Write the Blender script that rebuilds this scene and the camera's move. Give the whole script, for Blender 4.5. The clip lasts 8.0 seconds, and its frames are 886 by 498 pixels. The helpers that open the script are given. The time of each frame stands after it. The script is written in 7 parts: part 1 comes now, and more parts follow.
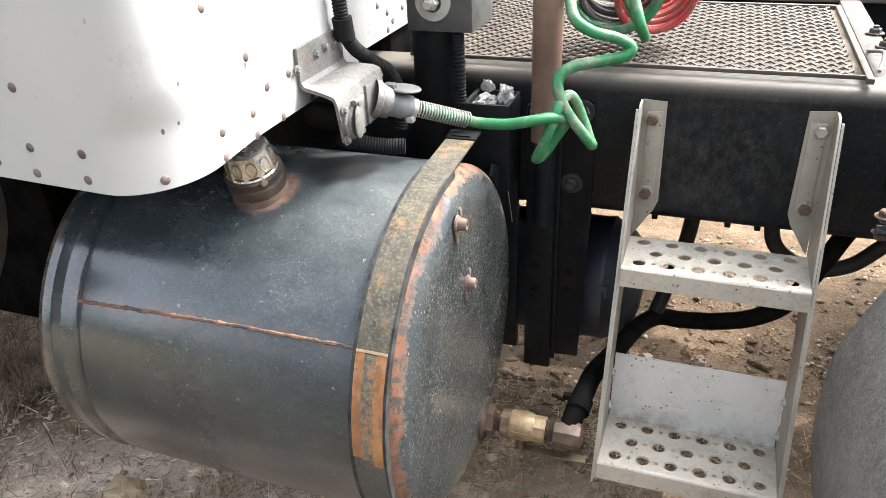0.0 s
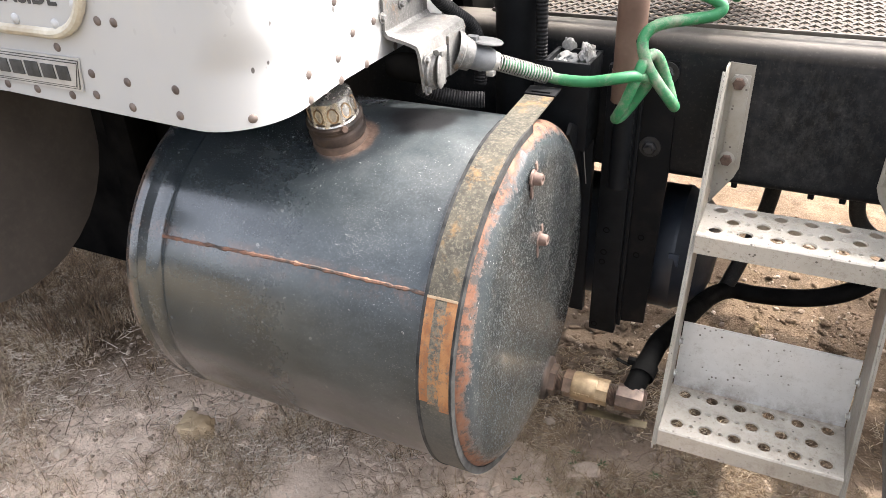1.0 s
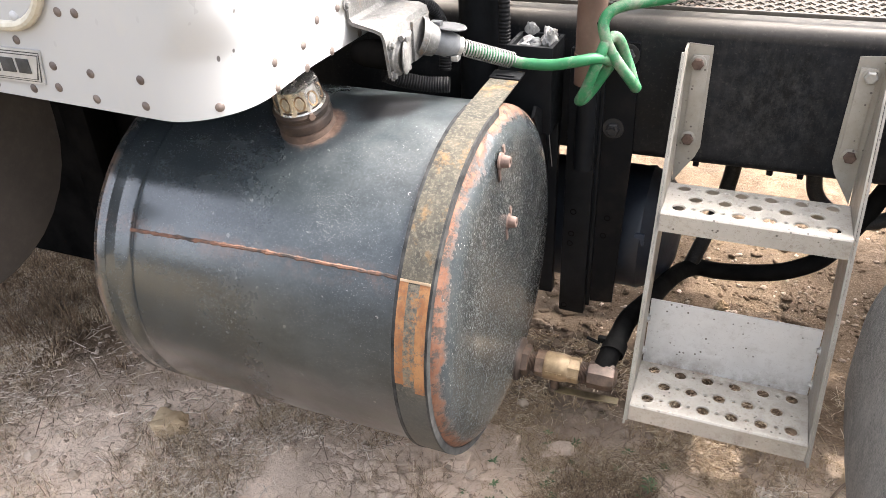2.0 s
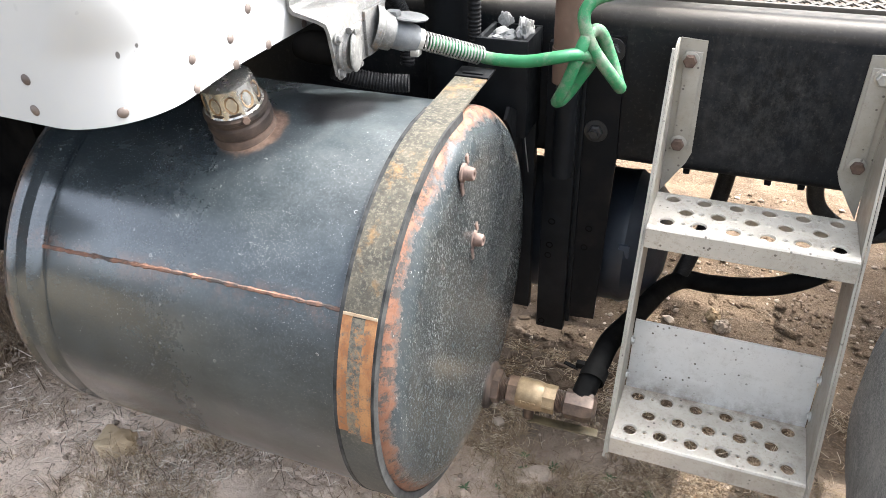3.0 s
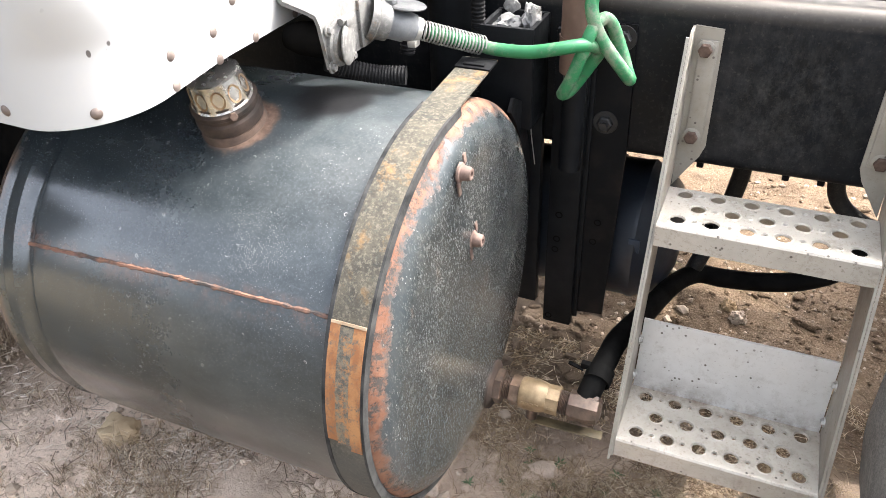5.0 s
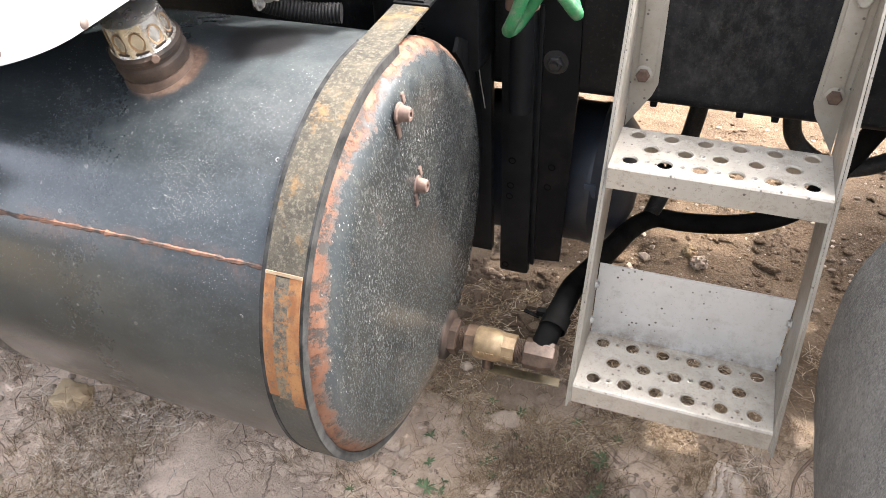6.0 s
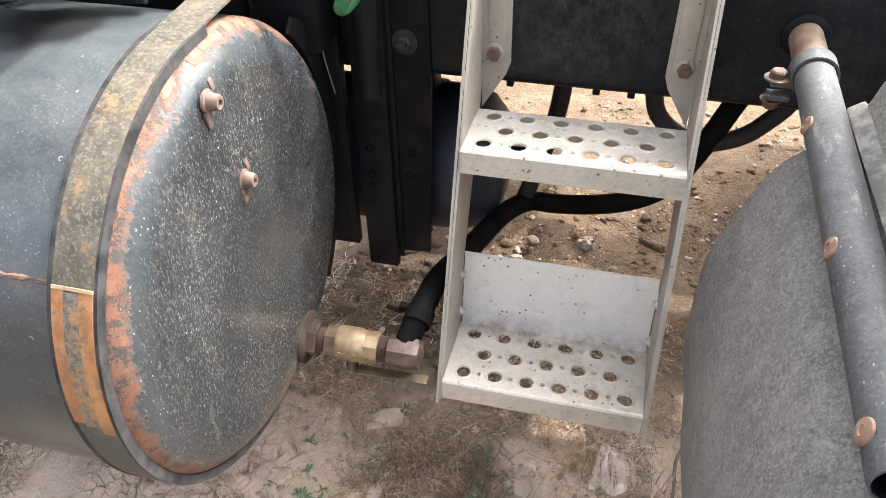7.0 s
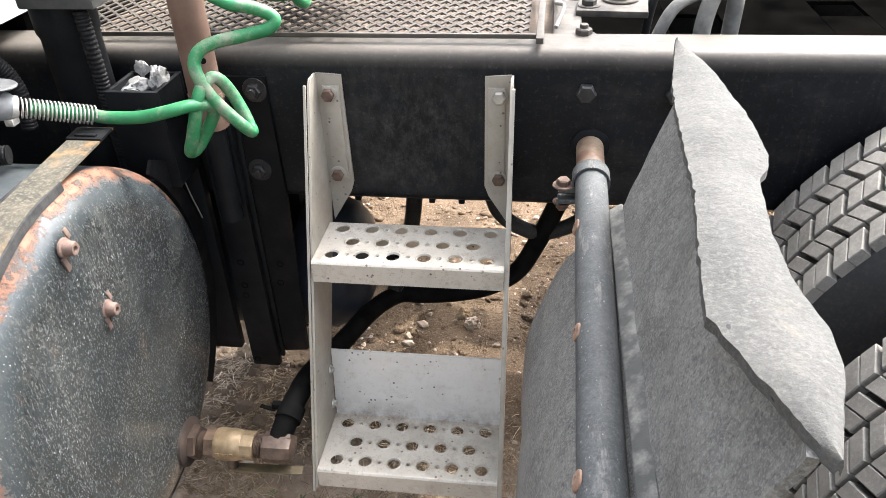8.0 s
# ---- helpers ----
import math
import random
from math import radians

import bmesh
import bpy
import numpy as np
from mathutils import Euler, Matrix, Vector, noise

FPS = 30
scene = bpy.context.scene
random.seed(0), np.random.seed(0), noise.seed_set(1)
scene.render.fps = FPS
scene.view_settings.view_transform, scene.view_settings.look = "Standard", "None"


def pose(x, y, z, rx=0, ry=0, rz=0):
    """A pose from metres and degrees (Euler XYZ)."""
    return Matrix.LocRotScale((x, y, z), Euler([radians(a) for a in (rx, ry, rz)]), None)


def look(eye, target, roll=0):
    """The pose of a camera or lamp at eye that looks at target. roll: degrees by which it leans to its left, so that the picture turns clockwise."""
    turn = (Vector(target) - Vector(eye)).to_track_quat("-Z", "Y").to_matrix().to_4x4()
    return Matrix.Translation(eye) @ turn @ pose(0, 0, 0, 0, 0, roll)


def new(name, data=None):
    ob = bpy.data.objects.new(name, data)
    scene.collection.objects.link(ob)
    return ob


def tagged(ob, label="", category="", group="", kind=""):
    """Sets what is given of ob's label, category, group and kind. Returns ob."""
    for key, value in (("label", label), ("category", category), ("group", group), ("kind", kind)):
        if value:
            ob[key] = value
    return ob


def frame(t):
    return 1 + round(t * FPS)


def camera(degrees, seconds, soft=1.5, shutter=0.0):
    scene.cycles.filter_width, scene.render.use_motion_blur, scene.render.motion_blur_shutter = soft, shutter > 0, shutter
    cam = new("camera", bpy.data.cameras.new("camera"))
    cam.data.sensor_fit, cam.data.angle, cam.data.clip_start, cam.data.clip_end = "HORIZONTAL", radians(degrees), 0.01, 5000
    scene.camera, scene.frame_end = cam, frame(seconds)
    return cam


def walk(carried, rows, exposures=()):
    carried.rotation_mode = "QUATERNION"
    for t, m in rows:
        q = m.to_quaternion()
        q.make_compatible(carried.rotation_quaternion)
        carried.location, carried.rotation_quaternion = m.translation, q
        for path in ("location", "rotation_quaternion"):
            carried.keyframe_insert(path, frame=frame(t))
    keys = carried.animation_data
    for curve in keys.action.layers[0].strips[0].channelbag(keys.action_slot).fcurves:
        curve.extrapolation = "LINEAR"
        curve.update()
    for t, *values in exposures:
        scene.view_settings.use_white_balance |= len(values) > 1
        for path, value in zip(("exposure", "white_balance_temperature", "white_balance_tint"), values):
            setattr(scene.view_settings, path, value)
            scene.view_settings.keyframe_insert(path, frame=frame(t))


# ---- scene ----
cam = camera(61.0, 8.0, soft=0.8)
PATH = [
    (0, (0.099, -1.395, 1.43), (-0.523, 0.235, 0.451), -2.7),
    (0.5, (0.095, -1.402, 1.417), (-0.648, 0.164, 0.418), -2.6),
    (1, (0.091, -1.422, 1.409), (-0.671, 0.108, 0.371), -2.5),
    (1.5, (0.092, -1.444, 1.41), (-0.635, 0.095, 0.359), -3.0),
    (2.8, (0.093, -1.361, 1.38), (-0.547, 0.191, 0.294), -2.2),
    (3, (0.08, -1.279, 1.37), (-0.57, 0.264, 0.276), -2.0),
    (3.5, (0.057, -1.17, 1.35), (-0.619, 0.362, 0.255), -2.1),
    (4, (0.084, -1.21, 1.388), (-0.616, 0.31, 0.292), -2.4),
    (4.2, (0.078, -1.218, 1.398), (-0.615, 0.299, 0.294), -2.1),
    (5.3, (0.098, -1.205, 1.351), (-0.58, 0.265, 0.176), -3.0),
    (5.5, (0.106, -1.192, 1.336), (-0.553, 0.27, 0.142), -3.1),
    (6, (0.114, -1.181, 1.338), (-0.483, 0.271, 0.099), -2.9),
    (6.5, (0.173, -1.128, 1.32), (-0.327, 0.335, 0.052), -2.0),
    (7, (0.199, -1.089, 1.297), (-0.201, 0.403, 0.026), -1.3),
    (7.5, (0.241, -1.127, 1.319), (-0.091, 0.416, 0.09), -1.2),
    (7.8, (0.303, -1.174, 1.36), (0.009, 0.438, 0.213), -1.7),
    (8, (0.363, -1.161, 1.417), (0.105, 0.482, 0.305), -2.5),
]
walk(cam, [(t, look(eye, target, roll)) for t, eye, target, roll in PATH], [(0, 2.62, 6330, 8), (1.5, 2.85, 6540, 13), (2.8, 2.87, 6200, 9), (3.5, 2.88, 6080, 8), (6, 2.92, 6480, 12), (7.5, 2.86, 6330, 11), (8, 2.68, 6250, 10)])

# ---- light ----
SUN = Vector((0.44, 0.46, 0.81)).normalized()
world = bpy.data.worlds.new("sky")
scene.world = world
world.use_nodes = True
wn = world.node_tree.nodes
sky = wn.new("ShaderNodeTexSky")
sky.sky_type, sky.sun_disc = "NISHITA", False
sky.sun_elevation = math.asin(SUN.z)
sky.sun_rotation = math.atan2(SUN.x, SUN.y)
haze = wn.new("ShaderNodeHueSaturation")
haze.inputs["Saturation"].default_value = 0.4
world.node_tree.links.new(sky.outputs[0], haze.inputs["Color"])
world.node_tree.links.new(haze.outputs[0], wn["Background"].inputs[0])
wn["Background"].inputs[1].default_value = 0.15
sky.air_density, sky.dust_density = 1.0, 8.5
sun_lamp = new("sun", bpy.data.lights.new("sun", "SUN"))
sun_lamp.data.energy, sun_lamp.data.angle, sun_lamp.data.color = 1.06, radians(0.6), (1.0, 0.95, 0.87)
sun_lamp.matrix_world = look(SUN * 30, (0, 0, 0))


# ---- materials ----
class Mat:
    """A node material built step by step on object coordinates in metres."""

    def __init__(self, name, rough=0.6, metal=0.0):
        self.m = bpy.data.materials.new(name)
        self.m.use_nodes = True
        self.t = self.m.node_tree
        self.b = self.t.nodes["Principled BSDF"]
        self.b.inputs["Roughness"].default_value = rough
        self.b.inputs["Metallic"].default_value = metal
        self.co = self.t.nodes.new("ShaderNodeTexCoord").outputs["Object"]

    def link(self, a, b):
        self.t.links.new(a, b)

    def noise(self, scale, detail=4.0, rough=0.6, stretch=None, warp=0.0):
        n = self.t.nodes.new("ShaderNodeTexNoise")
        n.inputs["Scale"].default_value = scale
        n.inputs["Detail"].default_value = detail
        n.inputs["Roughness"].default_value = rough
        n.inputs["Distortion"].default_value = warp
        if stretch:
            mp = self.t.nodes.new("ShaderNodeMapping")
            mp.inputs["Scale"].default_value = stretch
            self.link(self.co, mp.inputs["Vector"])
            self.link(mp.outputs[0], n.inputs["Vector"])
        else:
            self.link(self.co, n.inputs["Vector"])
        return n.outputs["Fac"]

    def cells(self, scale, feature="F1", out="Distance", stretch=None, warp=0.0):
        n = self.t.nodes.new("ShaderNodeTexVoronoi")
        n.feature = feature
        n.inputs["Scale"].default_value = scale
        if warp:
            w = self.t.nodes.new("ShaderNodeTexNoise")
            w.inputs["Scale"].default_value, w.inputs["Detail"].default_value = scale * 0.9, 5
            self.link(self.co, w.inputs["Vector"])
            v = self.t.nodes.new("ShaderNodeVectorMath")
            v.operation = "MULTIPLY_ADD"
            self.link(w.outputs["Color"], v.inputs[0])
            v.inputs[1].default_value = (warp, warp, warp)
            self.link(self.co, v.inputs[2])
            self.link(v.outputs[0], n.inputs["Vector"])
        elif stretch:
            mp = self.t.nodes.new("ShaderNodeMapping")
            mp.inputs["Scale"].default_value = stretch
            self.link(self.co, mp.inputs["Vector"])
            self.link(mp.outputs[0], n.inputs["Vector"])
        else:
            self.link(self.co, n.inputs["Vector"])
        return n.outputs[out]

    def specks(self, scale, size, share, stretch=None):
        """Small separate specks: the cores of a share of the cells."""
        n = self.t.nodes.new("ShaderNodeTexVoronoi")
        n.inputs["Scale"].default_value = scale
        if stretch:
            mp = self.t.nodes.new("ShaderNodeMapping")
            mp.inputs["Scale"].default_value = stretch
            self.link(self.co, mp.inputs["Vector"])
            self.link(mp.outputs[0], n.inputs["Vector"])
        else:
            self.link(self.co, n.inputs["Vector"])
        sep = self.t.nodes.new("ShaderNodeSeparateColor")
        self.link(n.outputs["Color"], sep.inputs[0])
        r = self.mul(n.outputs["Distance"], self.ramp(sep.outputs[1], 0, 1, 0.6, 1.9))
        return self.mul(self.ramp(r, size, size * 0.7), self.ramp(sep.outputs[0], 1 - share, 1 - share + 0.02))

    def near(self, at, r0, r1, wobble=0.02, scale=25):
        """1 within r0 of a place, 0 past r1, with an uneven edge."""
        d = self.t.nodes.new("ShaderNodeVectorMath")
        d.operation = "DISTANCE"
        d.inputs[1].default_value = at
        self.link(self.co, d.inputs[0])
        e = self.mul(d.outputs["Value"], self.ramp(self.noise(scale, 5, 0.7), 0.25, 0.75, 0, 2 * wobble), "ADD")
        return self.ramp(e, r0 + wobble, r1 + wobble, 1.0, 0.0)

    def axis(self, i):
        s = self.t.nodes.new("ShaderNodeSeparateXYZ")
        self.link(self.co, s.inputs[0])
        return s.outputs[i]

    def ramp(self, fac, lo, hi, a=0.0, b=1.0):
        r = self.t.nodes.new("ShaderNodeMapRange")
        r.inputs["From Min"].default_value, r.inputs["From Max"].default_value = lo, hi
        r.inputs["To Min"].default_value, r.inputs["To Max"].default_value = a, b
        self.link(fac, r.inputs["Value"])
        return r.outputs[0]

    def mul(self, a, b, op="MULTIPLY"):
        n = self.t.nodes.new("ShaderNodeMath")
        n.operation = op
        n.use_clamp = op in ("MULTIPLY", "MAXIMUM")
        for i, v in enumerate((a, b)):
            if isinstance(v, (int, float)):
                n.inputs[i].default_value = v
            else:
                self.link(v, n.inputs[i])
        return n.outputs[0]

    def mix(self, fac, a, b):
        n = self.t.nodes.new("ShaderNodeMix")
        n.data_type = "RGBA"
        if isinstance(fac, (int, float)):
            n.inputs[0].default_value = fac
        else:
            self.link(fac, n.inputs[0])
        for i, v in ((6, a), (7, b)):
            if isinstance(v, tuple):
                n.inputs[i].default_value = (*v, 1)
            else:
                self.link(v, n.inputs[i])
        return n.outputs[2]

    def color(self, c):
        if isinstance(c, tuple):
            self.b.inputs["Base Color"].default_value = (*c, 1)
        else:
            self.link(c, self.b.inputs["Base Color"])
        return self

    def rough(self, r):
        self.link(r, self.b.inputs["Roughness"])
        return self

    def metal(self, r):
        self.link(r, self.b.inputs["Metallic"])
        return self

    def bump(self, h, strength=0.4, dist=0.002):
        n = self.t.nodes.new("ShaderNodeBump")
        n.inputs["Strength"].default_value, n.inputs["Distance"].default_value = strength, dist
        self.link(h, n.inputs["Height"])
        if self.b.inputs["Normal"].links:
            self.link(self.b.inputs["Normal"].links[0].from_socket, n.inputs["Normal"])
        self.link(n.outputs[0], self.b.inputs["Normal"])
        return self


def simple(name, a, b, scale=12, rough=0.6, metal=0.0, fine=0.25, lo=0.35, hi=0.65, spec=0.5):
    """Two tones mixed by a coarse and a fine noise, with slight relief."""
    k = Mat(name, rough, metal)
    f = k.mul(k.ramp(k.noise(scale), lo, hi), k.ramp(k.noise(scale * 11), 0.2, 0.8, 1 - fine, 1 + fine))
    k.color(k.mix(f, a, b))
    k.rough(k.ramp(k.noise(scale * 3), 0.2, 0.8, max(rough - 0.12, 0.03), min(rough + 0.12, 1)))
    k.bump(k.noise(scale * 14), 0.25, 0.0012)
    k.b.inputs["Specular IOR Level"].default_value = spec
    return k.m


def tank_paint():
    """Black paint faded blue-grey, with dust, pale grit, ringed pits, scratches and a little rust."""
    k = Mat("faded_black_tank_paint", 0.3)
    base = k.mix(k.ramp(k.noise(6, 6, 0.7), 0.3, 0.7), (0.012, 0.0162, 0.0195), (0.029, 0.037, 0.0415))
    cloud = k.mul(k.ramp(k.noise(13, 6, 0.75, (0.5, 1, 1)), 0.42, 0.66), 0.6)
    base = k.mix(cloud, base, (0.056, 0.066, 0.070))
    gritty = k.ramp(k.axis(0), -0.78, -0.46, 0.28, 1.0)
    zone = k.mul(gritty, k.ramp(k.axis(2), 0.52, 0.86, 0.25, 1.0))
    top = k.mul(k.ramp(k.axis(2), 0.80, 0.95), k.ramp(k.axis(0), -0.60, -0.40))
    base = k.mix(k.mul(top, k.ramp(k.noise(30, 6, 0.75), 0.42, 0.64, 0.05, 0.36)), base, (0.105, 0.110, 0.106))
    mott = k.mul(k.ramp(k.noise(240, 5, 0.8), 0.50, 0.62), k.ramp(k.noise(14, 5, 0.7), 0.32, 0.6, 0.3, 1.0))
    base = k.mix(k.mul(mott, k.mul(zone, 0.5)), base, (0.088, 0.100, 0.106))
    streak = k.mul(k.ramp(k.noise(26, 6, 0.75, (0.25, 1, 1)), 0.56, 0.78), 0.22)
    base = k.mix(streak, base, (0.085, 0.092, 0.094))
    # brown ground sheen put into the underside's colour, plus scraped dust
    low = k.mul(k.ramp(k.axis(2), 0.70, 0.44), k.ramp(k.noise(9, 5, 0.7), 0.35, 0.65, 0.35, 1.0))
    base = k.mix(k.mul(low, 0.7), base, (0.062, 0.048, 0.039))
    scrape = k.mul(k.ramp(k.axis(2), 0.56, 0.47), k.ramp(k.noise(55, 6, 0.78, (0.35, 1, 1), 0.6), 0.50, 0.62))
    scrape = k.mul(scrape, k.ramp(k.axis(0), -0.48, -0.66))
    base = k.mix(k.mul(scrape, 0.75), base, (0.135, 0.130, 0.122))
    # pale grit, close together on the weathered end and sparse elsewhere
    dense = k.mul(k.specks(480, 0.27, 0.36), k.ramp(k.noise(21, 5, 0.75), 0.40, 0.58))
    grit = k.mul(k.mul(dense, zone), k.mul(k.specks(290, 0.16, 0.10), k.ramp(k.noise(8, 4, 0.7), 0.42, 0.60, 0.1, 0.8)), "MAXIMUM")
    base = k.mix(k.mul(grit, 0.72), base, (0.34, 0.345, 0.335))
    sprayed = k.mul(k.specks(640, 0.36, 0.6, (1, 1, 0.6)), k.near((-0.452, -0.600, 0.850), 0.012, 0.060, 0.03, 30))
    base = k.mix(k.mul(sprayed, 0.7), base, (0.36, 0.36, 0.34))
    cell = k.cells(62)
    gate = k.mul(k.ramp(k.noise(37, 3), 0.60, 0.62), zone)
    base = k.mix(k.mul(k.ramp(cell, 0.19, 0.165), k.mul(gate, 0.75)), base, (0.36, 0.36, 0.345))
    base = k.mix(k.mul(k.ramp(cell, 0.115, 0.09), gate), base, (0.016, 0.016, 0.016))
    z = k.axis(2)
    smear = k.mul(k.mul(k.ramp(z, 0.768, 0.792), k.ramp(z, 0.814, 0.801)), k.ramp(k.axis(1), -0.58, -0.60))
    smear = k.mul(smear, k.ramp(k.noise(24, 6, 0.75), 0.44, 0.60))
    base = k.mix(k.mul(smear, 0.55), base, (0.125, 0.066, 0.044))
    # the socket bracket's cast shadow, painted on the tank top
    bracket_shade = k.mul(k.near((-0.455, -0.380, 0.949), 0.046, 0.066, 0.02, 14), k.ramp(k.axis(2), 0.90, 0.93))
    base = k.mix(bracket_shade, base, (0.014, 0.014, 0.015))
    halo = k.mul(k.near((-0.552, -0.466, 0.937), 0.047, 0.056, 0.008, 30), 0.85)
    base = k.mix(halo, base, k.mix(k.ramp(k.noise(90, 5, 0.7), 0.4, 0.6), (0.12, 0.070, 0.047), (0.25, 0.165, 0.12)))
    lip = k.mul(k.ramp(k.axis(0), -0.880, -0.889), k.ramp(k.noise(30, 6, 0.75), 0.40, 0.58))
    base = k.mix(k.mul(lip, 0.8), base, (0.13, 0.085, 0.062))
    k.color(base)
    k.b.inputs["IOR"].default_value = 1.58
    k.link(k.ramp(k.axis(0), -0.70, -0.44, 1.0, 0.45), k.b.inputs["Specular IOR Level"])
    dull = k.ramp(k.axis(0), -0.70, -0.48, 0.0, 0.16)
    rough = k.mul(k.ramp(k.noise(22, 6, 0.75), 0.25, 0.75, 0.13, 0.25), dull, "ADD")
    k.rough(k.mul(rough, k.mul(grit, 0.3), "ADD"))
    k.bump(k.noise(230, 4, 0.7), 0.10, 0.0006).bump(k.noise(11, 3), 0.12, 0.003).bump(grit, 0.4, 0.0006)
    return k.m


def cap_paint():
    """The tank's end: glossy black paint under a thick scatter of pale grit and runs."""
    k = Mat("gritty_black_tank_end_paint", 0.4)
    base = k.mix(k.ramp(k.noise(7, 6, 0.7), 0.3, 0.7), (0.009, 0.0112, 0.0122), (0.023, 0.0270, 0.0282))
    flat = k.t.nodes.new("ShaderNodeVectorMath")
    flat.operation = "MULTIPLY"
    flat.inputs[1].default_value = (0, 1, 1)
    k.link(k.co, flat.inputs[0])
    away = k.t.nodes.new("ShaderNodeVectorMath")
    away.operation = "DISTANCE"
    away.inputs[1].default_value = (0, -0.380, 0.640)
    k.link(flat.outputs[0], away.inputs[0])
    face = k.ramp(k.mul(away.outputs["Value"], k.ramp(k.noise(18, 5, 0.7), 0.3, 0.7, 0.0, 0.02), "ADD"), 0.292, 0.262)
    # sky highlight on the rounded shoulder, put into its colour as blue-grey
    base = k.mix(k.ramp(face, 0, 1, 0.75, 0.0), base, (0.040, 0.049, 0.054))
    fine = k.mul(k.ramp(k.noise(230, 5, 0.8, (1, 1, 0.4)), 0.46, 0.60), k.ramp(k.noise(6, 5, 0.7), 0.3, 0.65, 0.35, 1.0))
    base = k.mix(k.mul(fine, 0.50), base, (0.044, 0.048, 0.049))
    haze = k.mul(k.ramp(k.noise(9, 6, 0.75, (1, 1, 0.6)), 0.45, 0.66), k.ramp(k.noise(140, 4, 0.8), 0.40, 0.62))
    base = k.mix(k.mul(haze, 0.3), base, (0.115, 0.108, 0.088))
    spot = k.mul(k.ramp(k.noise(430, 4, 0.8, (1, 1, 0.4)), 0.565, 0.635), k.ramp(k.noise(26, 5, 0.75), 0.36, 0.58, 0.2, 1.0))
    dash = k.mul(k.ramp(k.noise(210, 4, 0.75, (1, 0.8, 0.35)), 0.62, 0.68), k.ramp(k.noise(40, 5, 0.75), 0.45, 0.60))
    spot = k.mul(k.mul(spot, dash, "MAXIMUM"), k.ramp(face, 0, 1, 0.25, 1.0))
    base = k.mix(k.mul(spot, 0.6), base, (0.20, 0.20, 0.186))
    base = k.mix(k.mul(k.specks(400, 0.27, 0.16, (1, 1, 0.5)), k.ramp(k.noise(16, 5, 0.75), 0.40, 0.60, 0.15, 0.85)), base, (0.44, 0.435, 0.41))
    run = k.mul(k.ramp(k.noise(60, 4, 0.65, (1, 1, 0.06)), 0.57, 0.70), 0.30)
    base = k.mix(run, base, (0.115, 0.118, 0.110))
    rust = k.mul(k.ramp(k.noise(17, 6, 0.75, (1, 1, 0.4)), 0.62, 0.74), 0.5)
    base = k.mix(rust, base, (0.13, 0.075, 0.045))
    low = k.mul(k.ramp(k.axis(2), 0.42, 0.345), k.ramp(k.noise(20, 5, 0.7), 0.35, 0.6, 0.4, 1.0))
    base = k.mix(k.mul(low, 0.7), base, (0.20, 0.14, 0.09))
    edge = k.mul(k.axis(0), k.mul(k.ramp(k.noise(11, 3, 0.6), 0.3, 0.7, -0.005, 0.005), k.ramp(k.noise(48, 6, 0.8), 0.25, 0.75, -0.008, 0.008), "ADD"), "ADD")
    ring = k.ramp(edge, -0.2565, -0.2625)
    flake = k.mul(ring, k.ramp(k.noise(42, 6, 0.82), 0.575, 0.50))
    orange = k.mix(k.ramp(k.noise(38, 6, 0.75), 0.38, 0.60), (0.125, 0.051, 0.027), (0.180, 0.092, 0.058))
    base = k.mix(k.mul(ring, 0.8), base, (0.045, 0.036, 0.031))
    base = k.mix(flake, base, orange)
    k.color(base)
    k.b.inputs["Specular IOR Level"].default_value = 0.4
    k.link(k.ramp(ring, 0, 1, 0.18, 0.0), k.b.inputs["Coat Weight"])
    k.b.inputs["Coat Roughness"].default_value = 0.13
    k.rough(k.mul(k.ramp(k.noise(30, 4), 0.25, 0.75, 0.16, 0.30), k.mul(k.mul(spot, 0.4), k.mul(ring, 0.5), "ADD"), "ADD"))
    k.bump(k.noise(260, 4, 0.7, (1, 1, 0.5)), 0.12, 0.0007).bump(k.noise(9, 2), 0.10, 0.003).bump(spot, 0.4, 0.0006).bump(flake, 0.8, 0.0012)
    return k.m


def strap_steel():
    k = Mat("lichen_grey_strap", 0.8)
    k.b.inputs["Specular IOR Level"].default_value = 0.2
    base = k.mix(k.ramp(k.noise(24, 6, 0.7), 0.36, 0.66), (0.036, 0.034, 0.029), (0.092, 0.082, 0.062))
    base = k.mix(k.mul(k.ramp(k.noise(190, 5, 0.8), 0.50, 0.60), 0.55), base, (0.165, 0.150, 0.115))
    base = k.mix(k.mul(k.ramp(k.noise(120, 5, 0.8), 0.56, 0.64), 0.7), base, (0.04, 0.048, 0.042))
    ochre = k.mul(k.ramp(k.noise(15, 6, 0.72), 0.54, 0.66), k.ramp(k.axis(2), 0.74, 0.84))
    base = k.mix(k.mul(ochre, 0.7), base, (0.24, 0.138, 0.050))
    low = k.ramp(k.axis(2), 0.66, 0.60)
    base = k.mix(k.mul(low, 0.75), base, (0.055, 0.055, 0.052))
    k.color(base).bump(k.noise(150, 5, 0.7), 0.5, 0.0015)
    return k.m


def tape():
    k = Mat("peeling_orange_tape", 0.7)
    f = k.ramp(k.noise(40, 6, 0.7, (1, 1, 0.5)), 0.40, 0.60)
    base = k.mix(f, (0.205, 0.080, 0.026), (0.295, 0.142, 0.054))
    base = k.mix(k.ramp(k.noise(75, 6, 0.85), 0.54, 0.63), base, (0.085, 0.075, 0.06))
    base = k.mix(k.mul(k.ramp(k.noise(190, 5, 0.8), 0.54, 0.64), 0.6), base, (0.12, 0.065, 0.035))
    k.color(base).bump(k.noise(130, 5, 0.7), 0.5, 0.0012)
    return k.m


